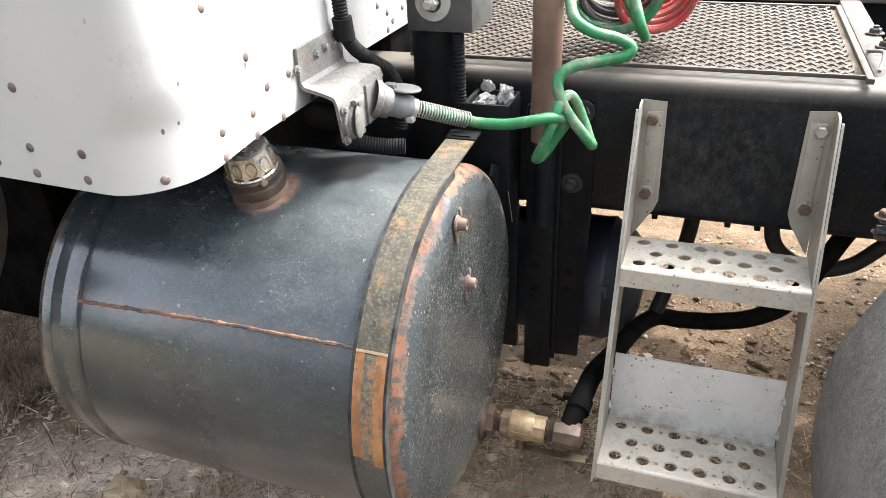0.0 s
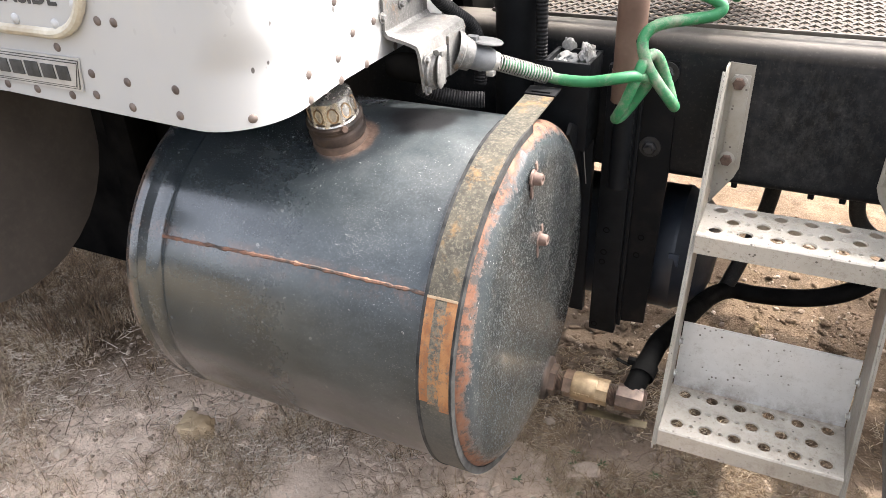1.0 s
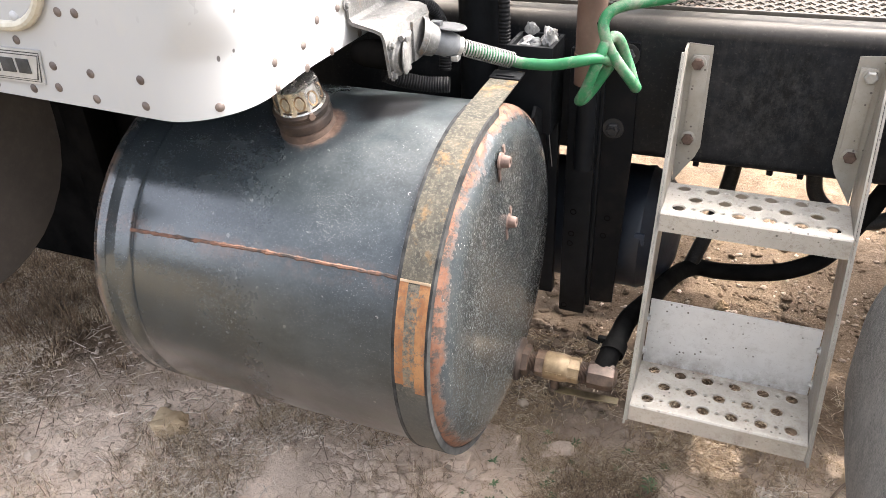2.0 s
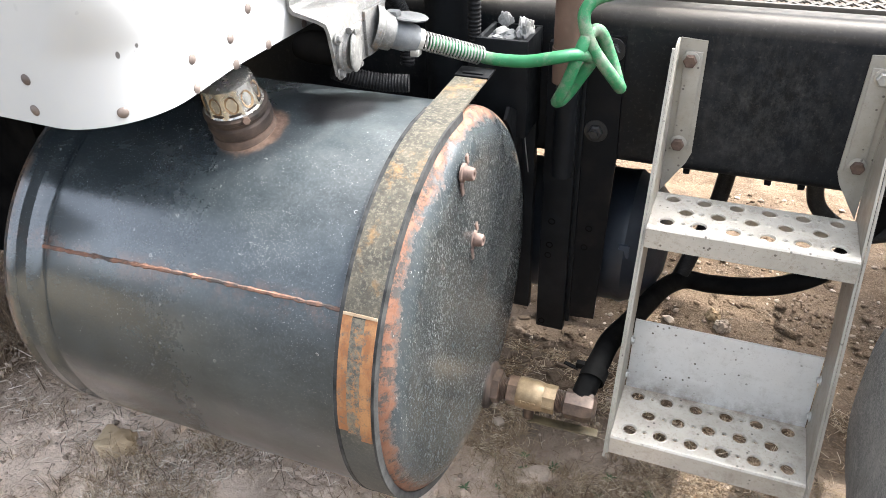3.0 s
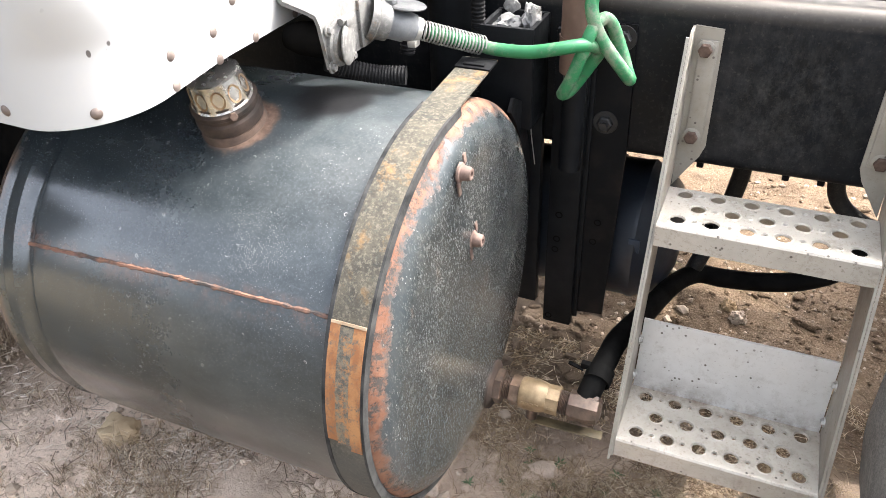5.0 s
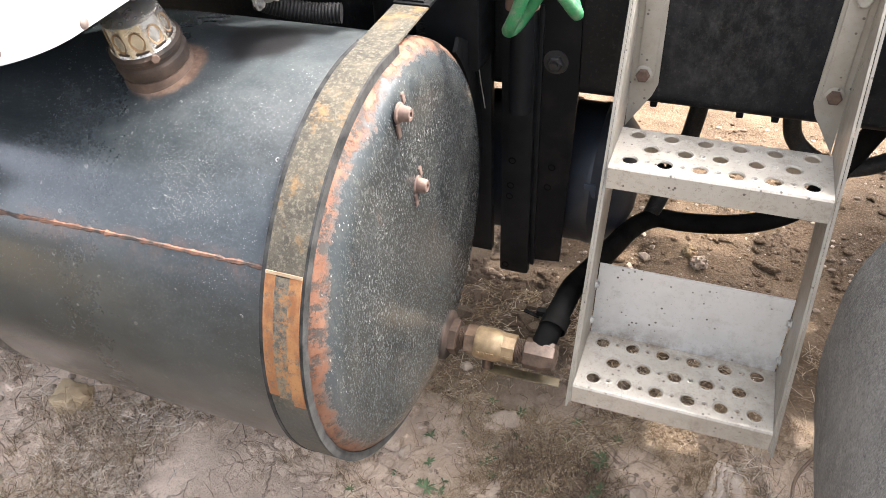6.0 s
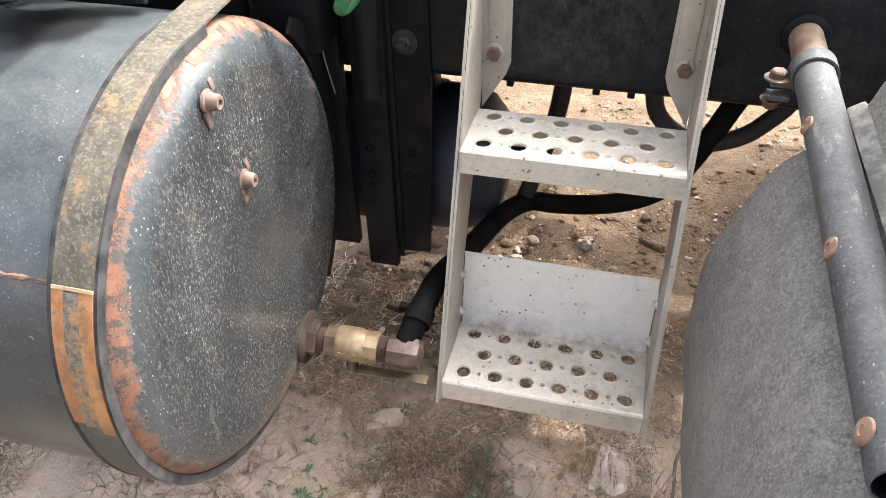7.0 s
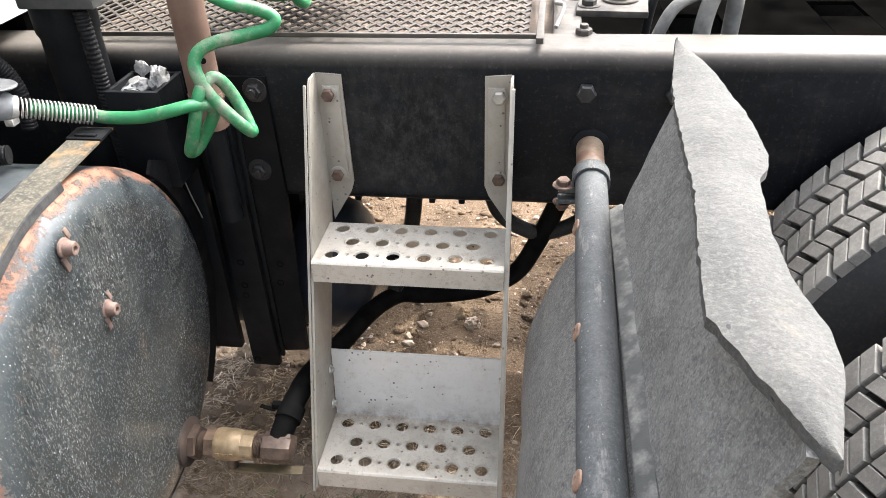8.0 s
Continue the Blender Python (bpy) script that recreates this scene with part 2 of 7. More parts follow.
def ground_soil():
    k = Mat("dry_clay_soil", 0.95)
    k.b.inputs["Specular IOR Level"].default_value = 0.2
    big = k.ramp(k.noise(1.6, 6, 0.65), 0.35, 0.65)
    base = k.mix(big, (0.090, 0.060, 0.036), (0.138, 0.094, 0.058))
    # soil painted paler on the near side, where the truck's shade dims it
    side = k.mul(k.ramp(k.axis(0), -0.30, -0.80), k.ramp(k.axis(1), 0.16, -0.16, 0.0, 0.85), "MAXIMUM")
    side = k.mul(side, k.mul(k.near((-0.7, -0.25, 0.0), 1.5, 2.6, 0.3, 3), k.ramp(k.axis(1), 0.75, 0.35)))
    # left dark at far left: deep shade under the cab put into the colour
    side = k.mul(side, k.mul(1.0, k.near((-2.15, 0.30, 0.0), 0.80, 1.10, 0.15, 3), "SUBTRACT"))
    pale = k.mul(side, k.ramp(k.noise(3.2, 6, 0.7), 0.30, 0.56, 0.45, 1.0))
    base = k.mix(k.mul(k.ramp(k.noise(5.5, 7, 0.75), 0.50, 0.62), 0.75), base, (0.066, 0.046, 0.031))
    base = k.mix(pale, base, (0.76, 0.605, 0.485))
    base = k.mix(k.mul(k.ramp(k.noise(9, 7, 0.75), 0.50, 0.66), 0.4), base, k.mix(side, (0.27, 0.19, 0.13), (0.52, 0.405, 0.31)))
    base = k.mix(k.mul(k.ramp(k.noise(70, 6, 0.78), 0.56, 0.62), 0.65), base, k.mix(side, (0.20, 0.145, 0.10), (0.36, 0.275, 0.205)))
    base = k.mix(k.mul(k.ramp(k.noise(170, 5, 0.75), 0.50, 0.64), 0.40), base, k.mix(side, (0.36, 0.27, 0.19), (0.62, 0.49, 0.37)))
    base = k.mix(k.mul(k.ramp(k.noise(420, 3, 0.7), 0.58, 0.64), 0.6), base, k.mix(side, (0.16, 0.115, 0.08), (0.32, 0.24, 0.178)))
    # outer ground, out of view, darkened so it bounces less light at the truck
    unseen_dark = k.ramp(k.mul(k.axis(1), k.ramp(k.noise(2.5, 5, 0.7), 0.3, 0.7, 0.0, 0.3), "SUBTRACT"), -0.95, -1.25)
    far = k.near((0.2, 0.6, 0.0), 2.6, 4.5, 0.5, 1.5)
    unseen_dark = k.mul(unseen_dark, k.mul(1.0, far, "SUBTRACT"), "MAXIMUM")
    base = k.mix(unseen_dark, base, k.mix(k.ramp(k.noise(7, 6, 0.7), 0.4, 0.6), (0.060, 0.050, 0.028), (0.15, 0.115, 0.065)))
    crack = k.mul(k.ramp(k.cells(9, "DISTANCE_TO_EDGE", warp=0.10), 0.028, 0.0), k.ramp(k.noise(4, 4, 0.7), 0.48, 0.58))
    fissure = k.mul(k.ramp(k.cells(27, "DISTANCE_TO_EDGE", warp=0.035), 0.045, 0.0), k.ramp(k.noise(6, 4, 0.7), 0.52, 0.60))
    crack = k.mul(crack, fissure, "MAXIMUM")
    base = k.mix(k.mul(crack, 0.6), base, (0.085, 0.058, 0.038))
    # brown mud patch, with the shade under the chassis darkened into it
    mud = k.near((-0.28, 0.26, -0.05), 0.24, 0.42, 0.06, 7)
    base = k.mix(k.mul(mud, 0.6), base, (0.075, 0.055, 0.040))
    damp = k.near((-0.05, -0.25, 0.0), 0.07, 0.17, 0.05, 14)
    base = k.mix(k.mul(damp, 0.7), base, (0.085, 0.058, 0.040))
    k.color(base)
    k.bump(k.noise(38, 8, 0.80), 0.75, 0.012).bump(k.noise(110, 6, 0.78), 0.8, 0.005).bump(k.mul(1.0, crack, "SUBTRACT"), 0.6, 0.006)
    return k.m


def alu(name="scuffed_aluminium", a=(0.225, 0.205, 0.172), b=(0.31, 0.288, 0.25), dirt=0.6):
    k = Mat(name, 0.5, 0.0)
    base = k.mix(k.ramp(k.noise(10, 5, 0.7), 0.3, 0.7), a, b)
    base = k.mix(k.mul(k.ramp(k.noise(35, 6, 0.75), 0.53, 0.70), dirt), base, (0.24, 0.21, 0.17))
    base = k.mix(k.mul(k.ramp(k.noise(150, 5, 0.8), 0.56, 0.66), dirt), base, (0.22, 0.19, 0.15))
    foot = k.mul(k.mul(k.ramp(k.axis(2), 0.385, 0.340), k.ramp(k.axis(1), -0.20, -0.165)), k.ramp(k.noise(18, 6, 0.75), 0.40, 0.62))
    base = k.mix(k.mul(foot, 0.75), base, (0.135, 0.095, 0.065))
    stain = k.mul(k.ramp(k.noise(5, 5, 0.75, (1, 1, 0.4)), 0.54, 0.68), k.ramp(k.noise(60, 5, 0.8), 0.35, 0.6, 0.4, 1.0))
    base = k.mix(k.mul(stain, dirt * 0.6), base, (0.19, 0.15, 0.11))
    fleck = k.mul(k.ramp(k.cells(75), 0.19, 0.12), k.ramp(k.noise(18, 2), 0.51, 0.57))
    base = k.mix(fleck, base, (0.10, 0.085, 0.07))
    k.color(base)
    k.metal(k.ramp(k.noise(14, 4), 0.2, 0.8, 0.10, 0.3))
    k.rough(k.ramp(k.noise(28, 5, 0.7), 0.25, 0.75, 0.36, 0.62))
    k.bump(k.noise(90, 4, 0.7), 0.12, 0.001)
    return k.m


def rail_paint():
    k = Mat("dusty_black_chassis_paint", 0.5)
    k.b.inputs["Specular IOR Level"].default_value = 0.18
    base = k.mix(k.ramp(k.noise(5, 5), 0.3, 0.7), (0.0018, 0.0023, 0.0033), (0.0048, 0.0060, 0.0080))
    dust = k.mul(k.ramp(k.axis(2), 0.982, 1.012), k.ramp(k.noise(9, 5, 0.7, (0.4, 1, 1)), 0.25, 0.7, 0.45, 1.0))
    base = k.mix(k.mul(dust, 0.7), base, (0.145, 0.128, 0.109))
    patch = k.mul(k.ramp(k.noise(11, 6, 0.75, (0.5, 1, 1)), 0.50, 0.72), 0.07)
    base = k.mix(patch, base, (0.20, 0.185, 0.17))
    cloud = k.mul(k.mul(k.near((0.145, 0.0, 0.86), 0.06, 0.16, 0.04, 12), k.ramp(k.noise(48, 6, 0.8, (1, 1, 0.6)), 0.44, 0.66)), 0.10)
    base = k.mix(cloud, base, (0.25, 0.25, 0.235))
    run = k.mul(k.ramp(k.noise(16, 6, 0.75, (1, 1, 0.16)), 0.54, 0.72), 0.07)
    base = k.mix(run, base, (0.20, 0.185, 0.17))
    grain = k.mul(k.ramp(k.noise(120, 5, 0.75), 0.55, 0.72), 0.09)
    base = k.mix(grain, base, (0.30, 0.27, 0.23))
    k.color(base)
    k.rough(k.ramp(k.noise(20, 5), 0.25, 0.75, 0.38, 0.62))
    k.bump(k.noise(130, 4, 0.7), 0.2, 0.0012)
    return k.m


def cab_paint():
    k = Mat("chalky_white_cab_paint", 0.33)
    base = k.mix(k.ramp(k.noise(2.5, 4), 0.3, 0.7), (0.360, 0.361, 0.360), (0.402, 0.402, 0.400))
    base = k.mix(k.mul(k.ramp(k.noise(17, 6, 0.75, (1, 1, 0.4)), 0.55, 0.75), 0.18), base, (0.50, 0.45, 0.36))
    chip = k.mul(k.ramp(k.cells(42, stretch=(1, 1, 0.55)), 0.115, 0.085), k.ramp(k.noise(10, 2), 0.50, 0.54))
    chip = k.mul(chip, k.ramp(k.axis(0), -0.58, -0.53, 0.1, 1.0))
    base = k.mix(chip, base, (0.08, 0.075, 0.07))
    k.color(base)
    k.rough(k.ramp(k.noise(12, 4), 0.3, 0.7, 0.26, 0.42))
    k.bump(k.noise(3.5, 2), 0.25, 0.01).bump(k.noise(130, 3), 0.05, 0.0006)
    return k.m


def flap_rubber():
    """Weathered sheet rubber with a salt and pepper grain."""
    k = Mat("weathered_grey_rubber", 0.8)
    base = k.mix(k.ramp(k.noise(4, 6, 0.75), 0.34, 0.66), (0.056, 0.055, 0.052), (0.124, 0.121, 0.114))
    base = k.mix(k.mul(k.ramp(k.noise(22, 6, 0.8), 0.46, 0.62), 0.45), base, (0.160, 0.155, 0.140))
    base = k.mix(k.mul(k.ramp(k.noise(300, 4, 0.8), 0.50, 0.60), 0.55), base, (0.23, 0.225, 0.21))
    base = k.mix(k.mul(k.ramp(k.noise(210, 4, 0.8), 0.53, 0.62), 0.6), base, (0.026, 0.025, 0.024))
    base = k.mix(k.mul(k.ramp(k.noise(30, 6, 0.8), 0.56, 0.66), 0.5), base, (0.22, 0.213, 0.195))
    base = k.mix(k.mul(k.ramp(k.noise(85, 6, 0.85), 0.53, 0.61), 0.5), base, (0.205, 0.20, 0.185))
    base = k.mix(k.mul(k.ramp(k.noise(9, 6, 0.8), 0.56, 0.66), 0.5), base, (0.045, 0.042, 0.036))
    k.color(base)
    k.bump(k.noise(280, 4, 0.75), 0.22, 0.0010).bump(k.noise(9, 3), 0.2, 0.004)
    return k.m


def rubber(name, a=(0.05, 0.05, 0.048), b=(0.10, 0.10, 0.095), dust=(0.30, 0.28, 0.25), amount=0.35, rough=0.8, scale=8):
    k = Mat(name, rough)
    base = k.mix(k.ramp(k.noise(scale, 5, 0.65), 0.3, 0.7), a, b)
    base = k.mix(k.mul(k.ramp(k.noise(scale * 18, 5, 0.75), 0.48, 0.72), amount), base, dust)
    k.color(base).bump(k.noise(scale * 22, 4, 0.7), 0.4, 0.0015)
    k.b.inputs["Specular IOR Level"].default_value = 0.2
    return k.m


def dirty_plastic(name, a, b):
    k = Mat(name, 0.5)
    base = k.mix(k.ramp(k.noise(12, 4), 0.3, 0.7), a, b)
    base = k.mix(k.mul(k.ramp(k.noise(22, 6, 0.78), 0.47, 0.62), 0.65), base, (0.20, 0.18, 0.145))
    base = k.mix(k.mul(k.ramp(k.noise(70, 4, 0.7), 0.58, 0.68), 0.5), base, (0.05, 0.05, 0.04))
    k.color(base).rough(k.ramp(k.noise(25, 4), 0.3, 0.7, 0.4, 0.7))
    k.bump(k.noise(140, 3), 0.2, 0.0008)
    return k.m


def tape_core():
    k = Mat("worn_grey_tape_core", 0.75)
    base = k.mix(k.ramp(k.noise(110, 6, 0.85), 0.42, 0.56), (0.050, 0.049, 0.043), (0.135, 0.115, 0.080))
    base = k.mix(k.ramp(k.noise(60, 6, 0.85), 0.50, 0.60), base, (0.27, 0.125, 0.045))
    k.color(base).bump(k.noise(130, 5, 0.7), 0.6, 0.0012)
    return k.m


def cast_alloy():
    """Grey cast metal under pale oxide, with rust crumbs and dark chips."""
    k = Mat("grey_cast_alloy", 0.65, 0.1)
    base = k.mix(k.ramp(k.noise(20, 6, 0.75), 0.32, 0.62), (0.062, 0.060, 0.056), (0.150, 0.147, 0.140))
    base = k.mix(k.mul(k.ramp(k.noise(160, 5, 0.8), 0.52, 0.62), 0.5), base, (0.215, 0.21, 0.20))
    base = k.mix(k.mul(k.ramp(k.noise(28, 6, 0.8), 0.57, 0.66), 0.7), base, (0.17, 0.105, 0.06))
    base = k.mix(k.specks(190, 0.26, 0.14), base, (0.04, 0.034, 0.03))
    k.color(base).bump(k.noise(150, 5, 0.7), 0.4, 0.0012)
    return k.m


def torn_rubber():
    """The pale torn face of the rubber: fibres, stains and dark nicks."""
    k = Mat("pale_torn_rubber", 0.9)
    base = k.mix(k.ramp(k.noise(11, 6, 0.75), 0.32, 0.66), (0.032, 0.032, 0.030), (0.060, 0.059, 0.055))
    base = k.mix(k.mul(k.ramp(k.noise(210, 5, 0.8), 0.48, 0.62), 0.5), base, (0.096, 0.094, 0.086))
    base = k.mix(k.mul(k.ramp(k.noise(60, 6, 0.8), 0.56, 0.66), 0.45), base, (0.022, 0.022, 0.021))
    base = k.mix(k.mul(k.ramp(k.noise(16, 5, 0.75), 0.58, 0.70), 0.5), base, (0.105, 0.096, 0.072))
    base = k.mix(k.specks(60, 0.13, 0.22, (1, 0.5, 1)), base, (0.010, 0.010, 0.010))
    base = k.mix(k.mul(k.ramp(k.noise(6, 6, 0.8), 0.52, 0.64), 0.4), base, (0.034, 0.035, 0.033))
    k.color(base).bump(k.noise(170, 5, 0.75), 0.7, 0.002).bump(k.noise(30, 4, 0.7), 0.3, 0.004)
    return k.m


def galvanised():
    """Dull zinc grey with a fine speckle, long scuffs and dust."""
    k = Mat("galvanised_grey_pipe", 0.7)
    k.b.inputs["Specular IOR Level"].default_value = 0.3
    base = k.mix(k.ramp(k.noise(7, 6, 0.75), 0.32, 0.68), (0.032, 0.035, 0.037), (0.074, 0.077, 0.077))
    base = k.mix(k.mul(k.ramp(k.noise(260, 5, 0.8), 0.50, 0.62), 0.55), base, (0.105, 0.11, 0.112))
    base = k.mix(k.mul(k.ramp(k.noise(190, 5, 0.8), 0.55, 0.64), 0.6), base, (0.020, 0.022, 0.026))
    scuff = k.ramp(k.noise(45, 6, 0.75, (1, 0.25, 1)), 0.58, 0.70)
    base = k.mix(k.mul(scuff, 0.6), base, (0.19, 0.187, 0.172))
    base = k.mix(k.mul(k.ramp(k.noise(24, 6, 0.8), 0.52, 0.62), 0.45), base, (0.036, 0.038, 0.037))
    base = k.mix(k.specks(70, 0.12, 0.10), base, (0.015, 0.014, 0.013))
    base = k.mix(k.mul(k.specks(300, 0.24, 0.13, (1, 0.5, 1)), 0.55), base, (0.26, 0.255, 0.24))
    k.color(base).bump(k.noise(240, 4, 0.7), 0.3, 0.0008)
    return k.m


M_TANK, M_CAP, M_STRAP, M_TAPE = tank_paint(), cap_paint(), strap_steel(), tape()
M_TREAD, M_TOE = alu("bright_worn_aluminium_tread", (0.355, 0.330, 0.283), (0.45, 0.421, 0.368), 0.75), alu("dull_grey_aluminium_sheet", (0.48, 0.476, 0.455), (0.56, 0.556, 0.535), 0.3)
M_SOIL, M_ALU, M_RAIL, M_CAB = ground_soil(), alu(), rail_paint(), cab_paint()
M_BLACK = simple("worn_black_steel", (0.0022, 0.0026, 0.0034), (0.0068, 0.0076, 0.0088), 14, 0.6, spec=0.16)
M_BLACKRUST = simple("black_steel_with_rust", (0.0026, 0.0030, 0.0037), (0.016, 0.0125, 0.0115), 11, 0.65, lo=0.52, hi=0.74, spec=0.16)
M_BROWN = simple("rust_brown_pipe", (0.085, 0.046, 0.031), (0.14, 0.088, 0.062), 10, 0.7)
M_BOLT = simple("rusted_bolt", (0.055, 0.032, 0.023), (0.125, 0.082, 0.060), 60, 0.7, 0.2)
M_ZINC = simple("dull_zinc", (0.30, 0.29, 0.27), (0.46, 0.45, 0.42), 30, 0.45, 0.6)
M_RIVET = simple("dull_brown_rivet", (0.075, 0.056, 0.048), (0.145, 0.115, 0.10), 40, 0.55, 0.2)
M_BRASS = simple("tarnished_brass", (0.15, 0.107, 0.06), (0.27, 0.20, 0.12), 40, 0.5, 0.4)
M_BRONZE = simple("brown_tarnished_fitting", (0.042, 0.029, 0.022), (0.105, 0.072, 0.053), 40, 0.45, 0.4)
M_GREEN = dirty_plastic("green_hose_plastic", (0.006, 0.112, 0.036), (0.015, 0.16, 0.056))
M_RED = dirty_plastic("red_hose_plastic", (0.40, 0.03, 0.04), (0.52, 0.06, 0.06))
M_HOSE = rubber("black_rubber_hose", (0.010, 0.010, 0.010), (0.025, 0.024, 0.023), (0.12, 0.10, 0.08), 0.25, 0.55, 14)
M_LOOM = rubber("dusty_black_conduit", (0.0025, 0.0025, 0.003), (0.007, 0.007, 0.0075), (0.030, 0.029, 0.027), 0.2, 0.7, 14)
M_FLAP = flap_rubber()
M_FLAPCUT = torn_rubber()
M_TYRE = rubber("dusty_tyre_rubber", (0.115, 0.108, 0.098), (0.205, 0.195, 0.177), (0.29, 0.275, 0.25), 0.5, 0.85, 9)
M_TYREWALL = rubber("black_tyre_sidewall", (0.02, 0.02, 0.021), (0.04, 0.04, 0.04), (0.12, 0.11, 0.1), 0.2, 0.7, 8)
M_GALV = galvanised()
M_DECK = simple("pale_expanded_steel", (0.034, 0.028, 0.022), (0.066, 0.056, 0.045), 12, 0.7, 0.1)
M_CAST = cast_alloy()
M_GREYPLASTIC = simple("grey_plastic_plug", (0.080, 0.085, 0.090), (0.145, 0.150, 0.156), 25, 0.55)
# near black: the dark under the cab and in holes is coloured in
M_FLATBLACK = simple("flat_near_black", (0.003, 0.003, 0.003), (0.008, 0.0075, 0.007), 10, 0.95, spec=0.0)


def stalks(name, tones):
    """Dead stalks, each with a tone of its own."""
    k = Mat(name, 0.9)
    g = k.t.nodes.new("ShaderNodeNewGeometry").outputs["Random Per Island"]
    n = len(tones)
    c = tones[0]
    for i in range(1, n):
        c = k.mix(k.ramp(g, (i - 0.5) / n, (i + 0.3) / n), c, tones[i])
    c = k.mix(k.mul(k.ramp(k.noise(60, 4, 0.7), 0.50, 0.66), 0.4), c, (0.16, 0.12, 0.08))
    k.color(c)
    return k.m


M_BROWNGRASS = stalks("dead_brown_grass", [(0.11, 0.070, 0.042), (0.33, 0.230, 0.138), (0.50, 0.385, 0.262), (0.17, 0.112, 0.067), (0.68, 0.565, 0.425)])
M_GRASS = stalks("dry_straw", [(0.20, 0.150, 0.108), (0.64, 0.55, 0.455), (0.42, 0.34, 0.262), (0.80, 0.71, 0.61), (0.13, 0.092, 0.064)])
M_WEED = simple("small_green_weed", (0.055, 0.095, 0.04), (0.13, 0.19, 0.09), 30, 0.7)
M_STONE = stalks("clay_clod", [(0.20, 0.150, 0.112), (0.32, 0.250, 0.190), (0.42, 0.340, 0.268), (0.26, 0.198, 0.150)])


# ---- building helpers ----
def link_mesh(name, bm, mat, smooth=True):
    me = bpy.data.meshes.new(name)
    bm.normal_update()
    if smooth:
        for f in bm.faces:
            f.smooth = True
        for e in bm.edges:
            if len(e.link_faces) == 2 and e.calc_face_angle(0) > radians(34):
                e.smooth = False
    bm.to_mesh(me)
    bm.free()
    for m in mat if isinstance(mat, (list, tuple)) else [mat]:
        me.materials.append(m)
    return new(name, me)


def thing(name, at, label, category, group="", kind=""):
    """An empty at the base of a thing, for its parts to hang on."""
    e = new(name)
    e.location = at
    e.empty_display_size = 0.05
    return tagged(e, label, category, group, kind)


def part(name, bm, mat, parent, label="", smooth=True):
    """Links a bmesh made in world places as one mesh under its thing."""
    ob = link_mesh(name, bm, mat, smooth)
    ob.parent = parent
    root = parent
    while root.parent:
        root = root.parent
    if parent is root:
        ob.matrix_parent_inverse = Matrix.Translation(-Vector(root.location))
    if label:
        tagged(ob, label)
    return ob


def solid(name, bm, mat, label="", category="", group="", kind="", smooth=True):
    return tagged(link_mesh(name, bm, mat, smooth), label, category, group, kind)


def box(bm, c, size, rot=None, bevel=0.0, seg=2):
    r = bmesh.ops.create_cube(bm, size=1)
    vs = r["verts"]
    for v in vs:
        v.co = Vector((v.co.x * size[0], v.co.y * size[1], v.co.z * size[2]))
    if bevel:
        es = list({e for v in vs for e in v.link_edges})
        out = bmesh.ops.bevel(bm, geom=es, offset=bevel, segments=seg, affect="EDGES", profile=0.6)
        vs = list({v for f in out["faces"] for v in f.verts} | {v for v in vs if v.is_valid})
    m = Matrix.Translation(c) @ (rot.to_4x4() if rot else Matrix())
    for v in vs:
        v.co = m @ v.co
    return vs


def ring_frame(d):
    d = d.normalized()
    u = d.cross(Vector((0, 0, 1)))
    if u.length < 1e-3:
        u = d.cross(Vector((0, 1, 0)))
    u.normalize()
    return u, d.cross(u).normalized()


def lathe(bm, p0, d, profile, seg=32, close=True):
    """Turns a profile of (along, radius) round the axis d from p0."""
    d = Vector(d).normalized()
    u, w = ring_frame(d)
    rings = []
    for a, r in profile:
        c = Vector(p0) + d * a
        if r < 1e-5:
            rings.append([bm.verts.new(c)])
        else:
            rings.append([bm.verts.new(c + r * (math.cos(k) * u + math.sin(k) * w)) for k in (math.tau * i / seg for i in range(seg))])
    for A, B in zip(rings, rings[1:]):
        for i in range(seg):
            j = (i + 1) % seg
            if len(A) == 1 and len(B) == 1:
                continue
            if len(A) == 1:
                bm.faces.new((A[0], B[i], B[j]))
            elif len(B) == 1:
                bm.faces.new((A[i], A[j], B[0]))
            else:
                bm.faces.new((A[i], A[j], B[j], B[i]))
    return rings


def rod(bm, p0, p1, r, seg=16, bevel=0.0):
    p0, p1 = Vector(p0), Vector(p1)
    n = (p1 - p0).length
    b = bevel
    prof = [(0, 0), (0, r - b), (b, r), (n - b, r), (n, r - b), (n, 0)] if b else [(0, 0), (0, r), (n, r), (n, 0)]
    lathe(bm, p0, p1 - p0, prof, seg)


def smooth_path(pts, n=8, closed=False):
    """A Catmull-Rom curve through the points."""
    P = [Vector(p) for p in pts]
    out = []
    m = len(P)
    for i in range(m - 1):
        a, b, c, d = P[max(i - 1, 0)], P[i], P[i + 1], P[min(i + 2, m - 1)]
        for k in range(n):
            t = k / n
            out.append(0.5 * (2 * b + (c - a) * t + (2 * a - 5 * b + 4 * c - d) * t * t + (3 * b - a - 3 * c + d) * t ** 3))
    out.append(P[-1])
    return out


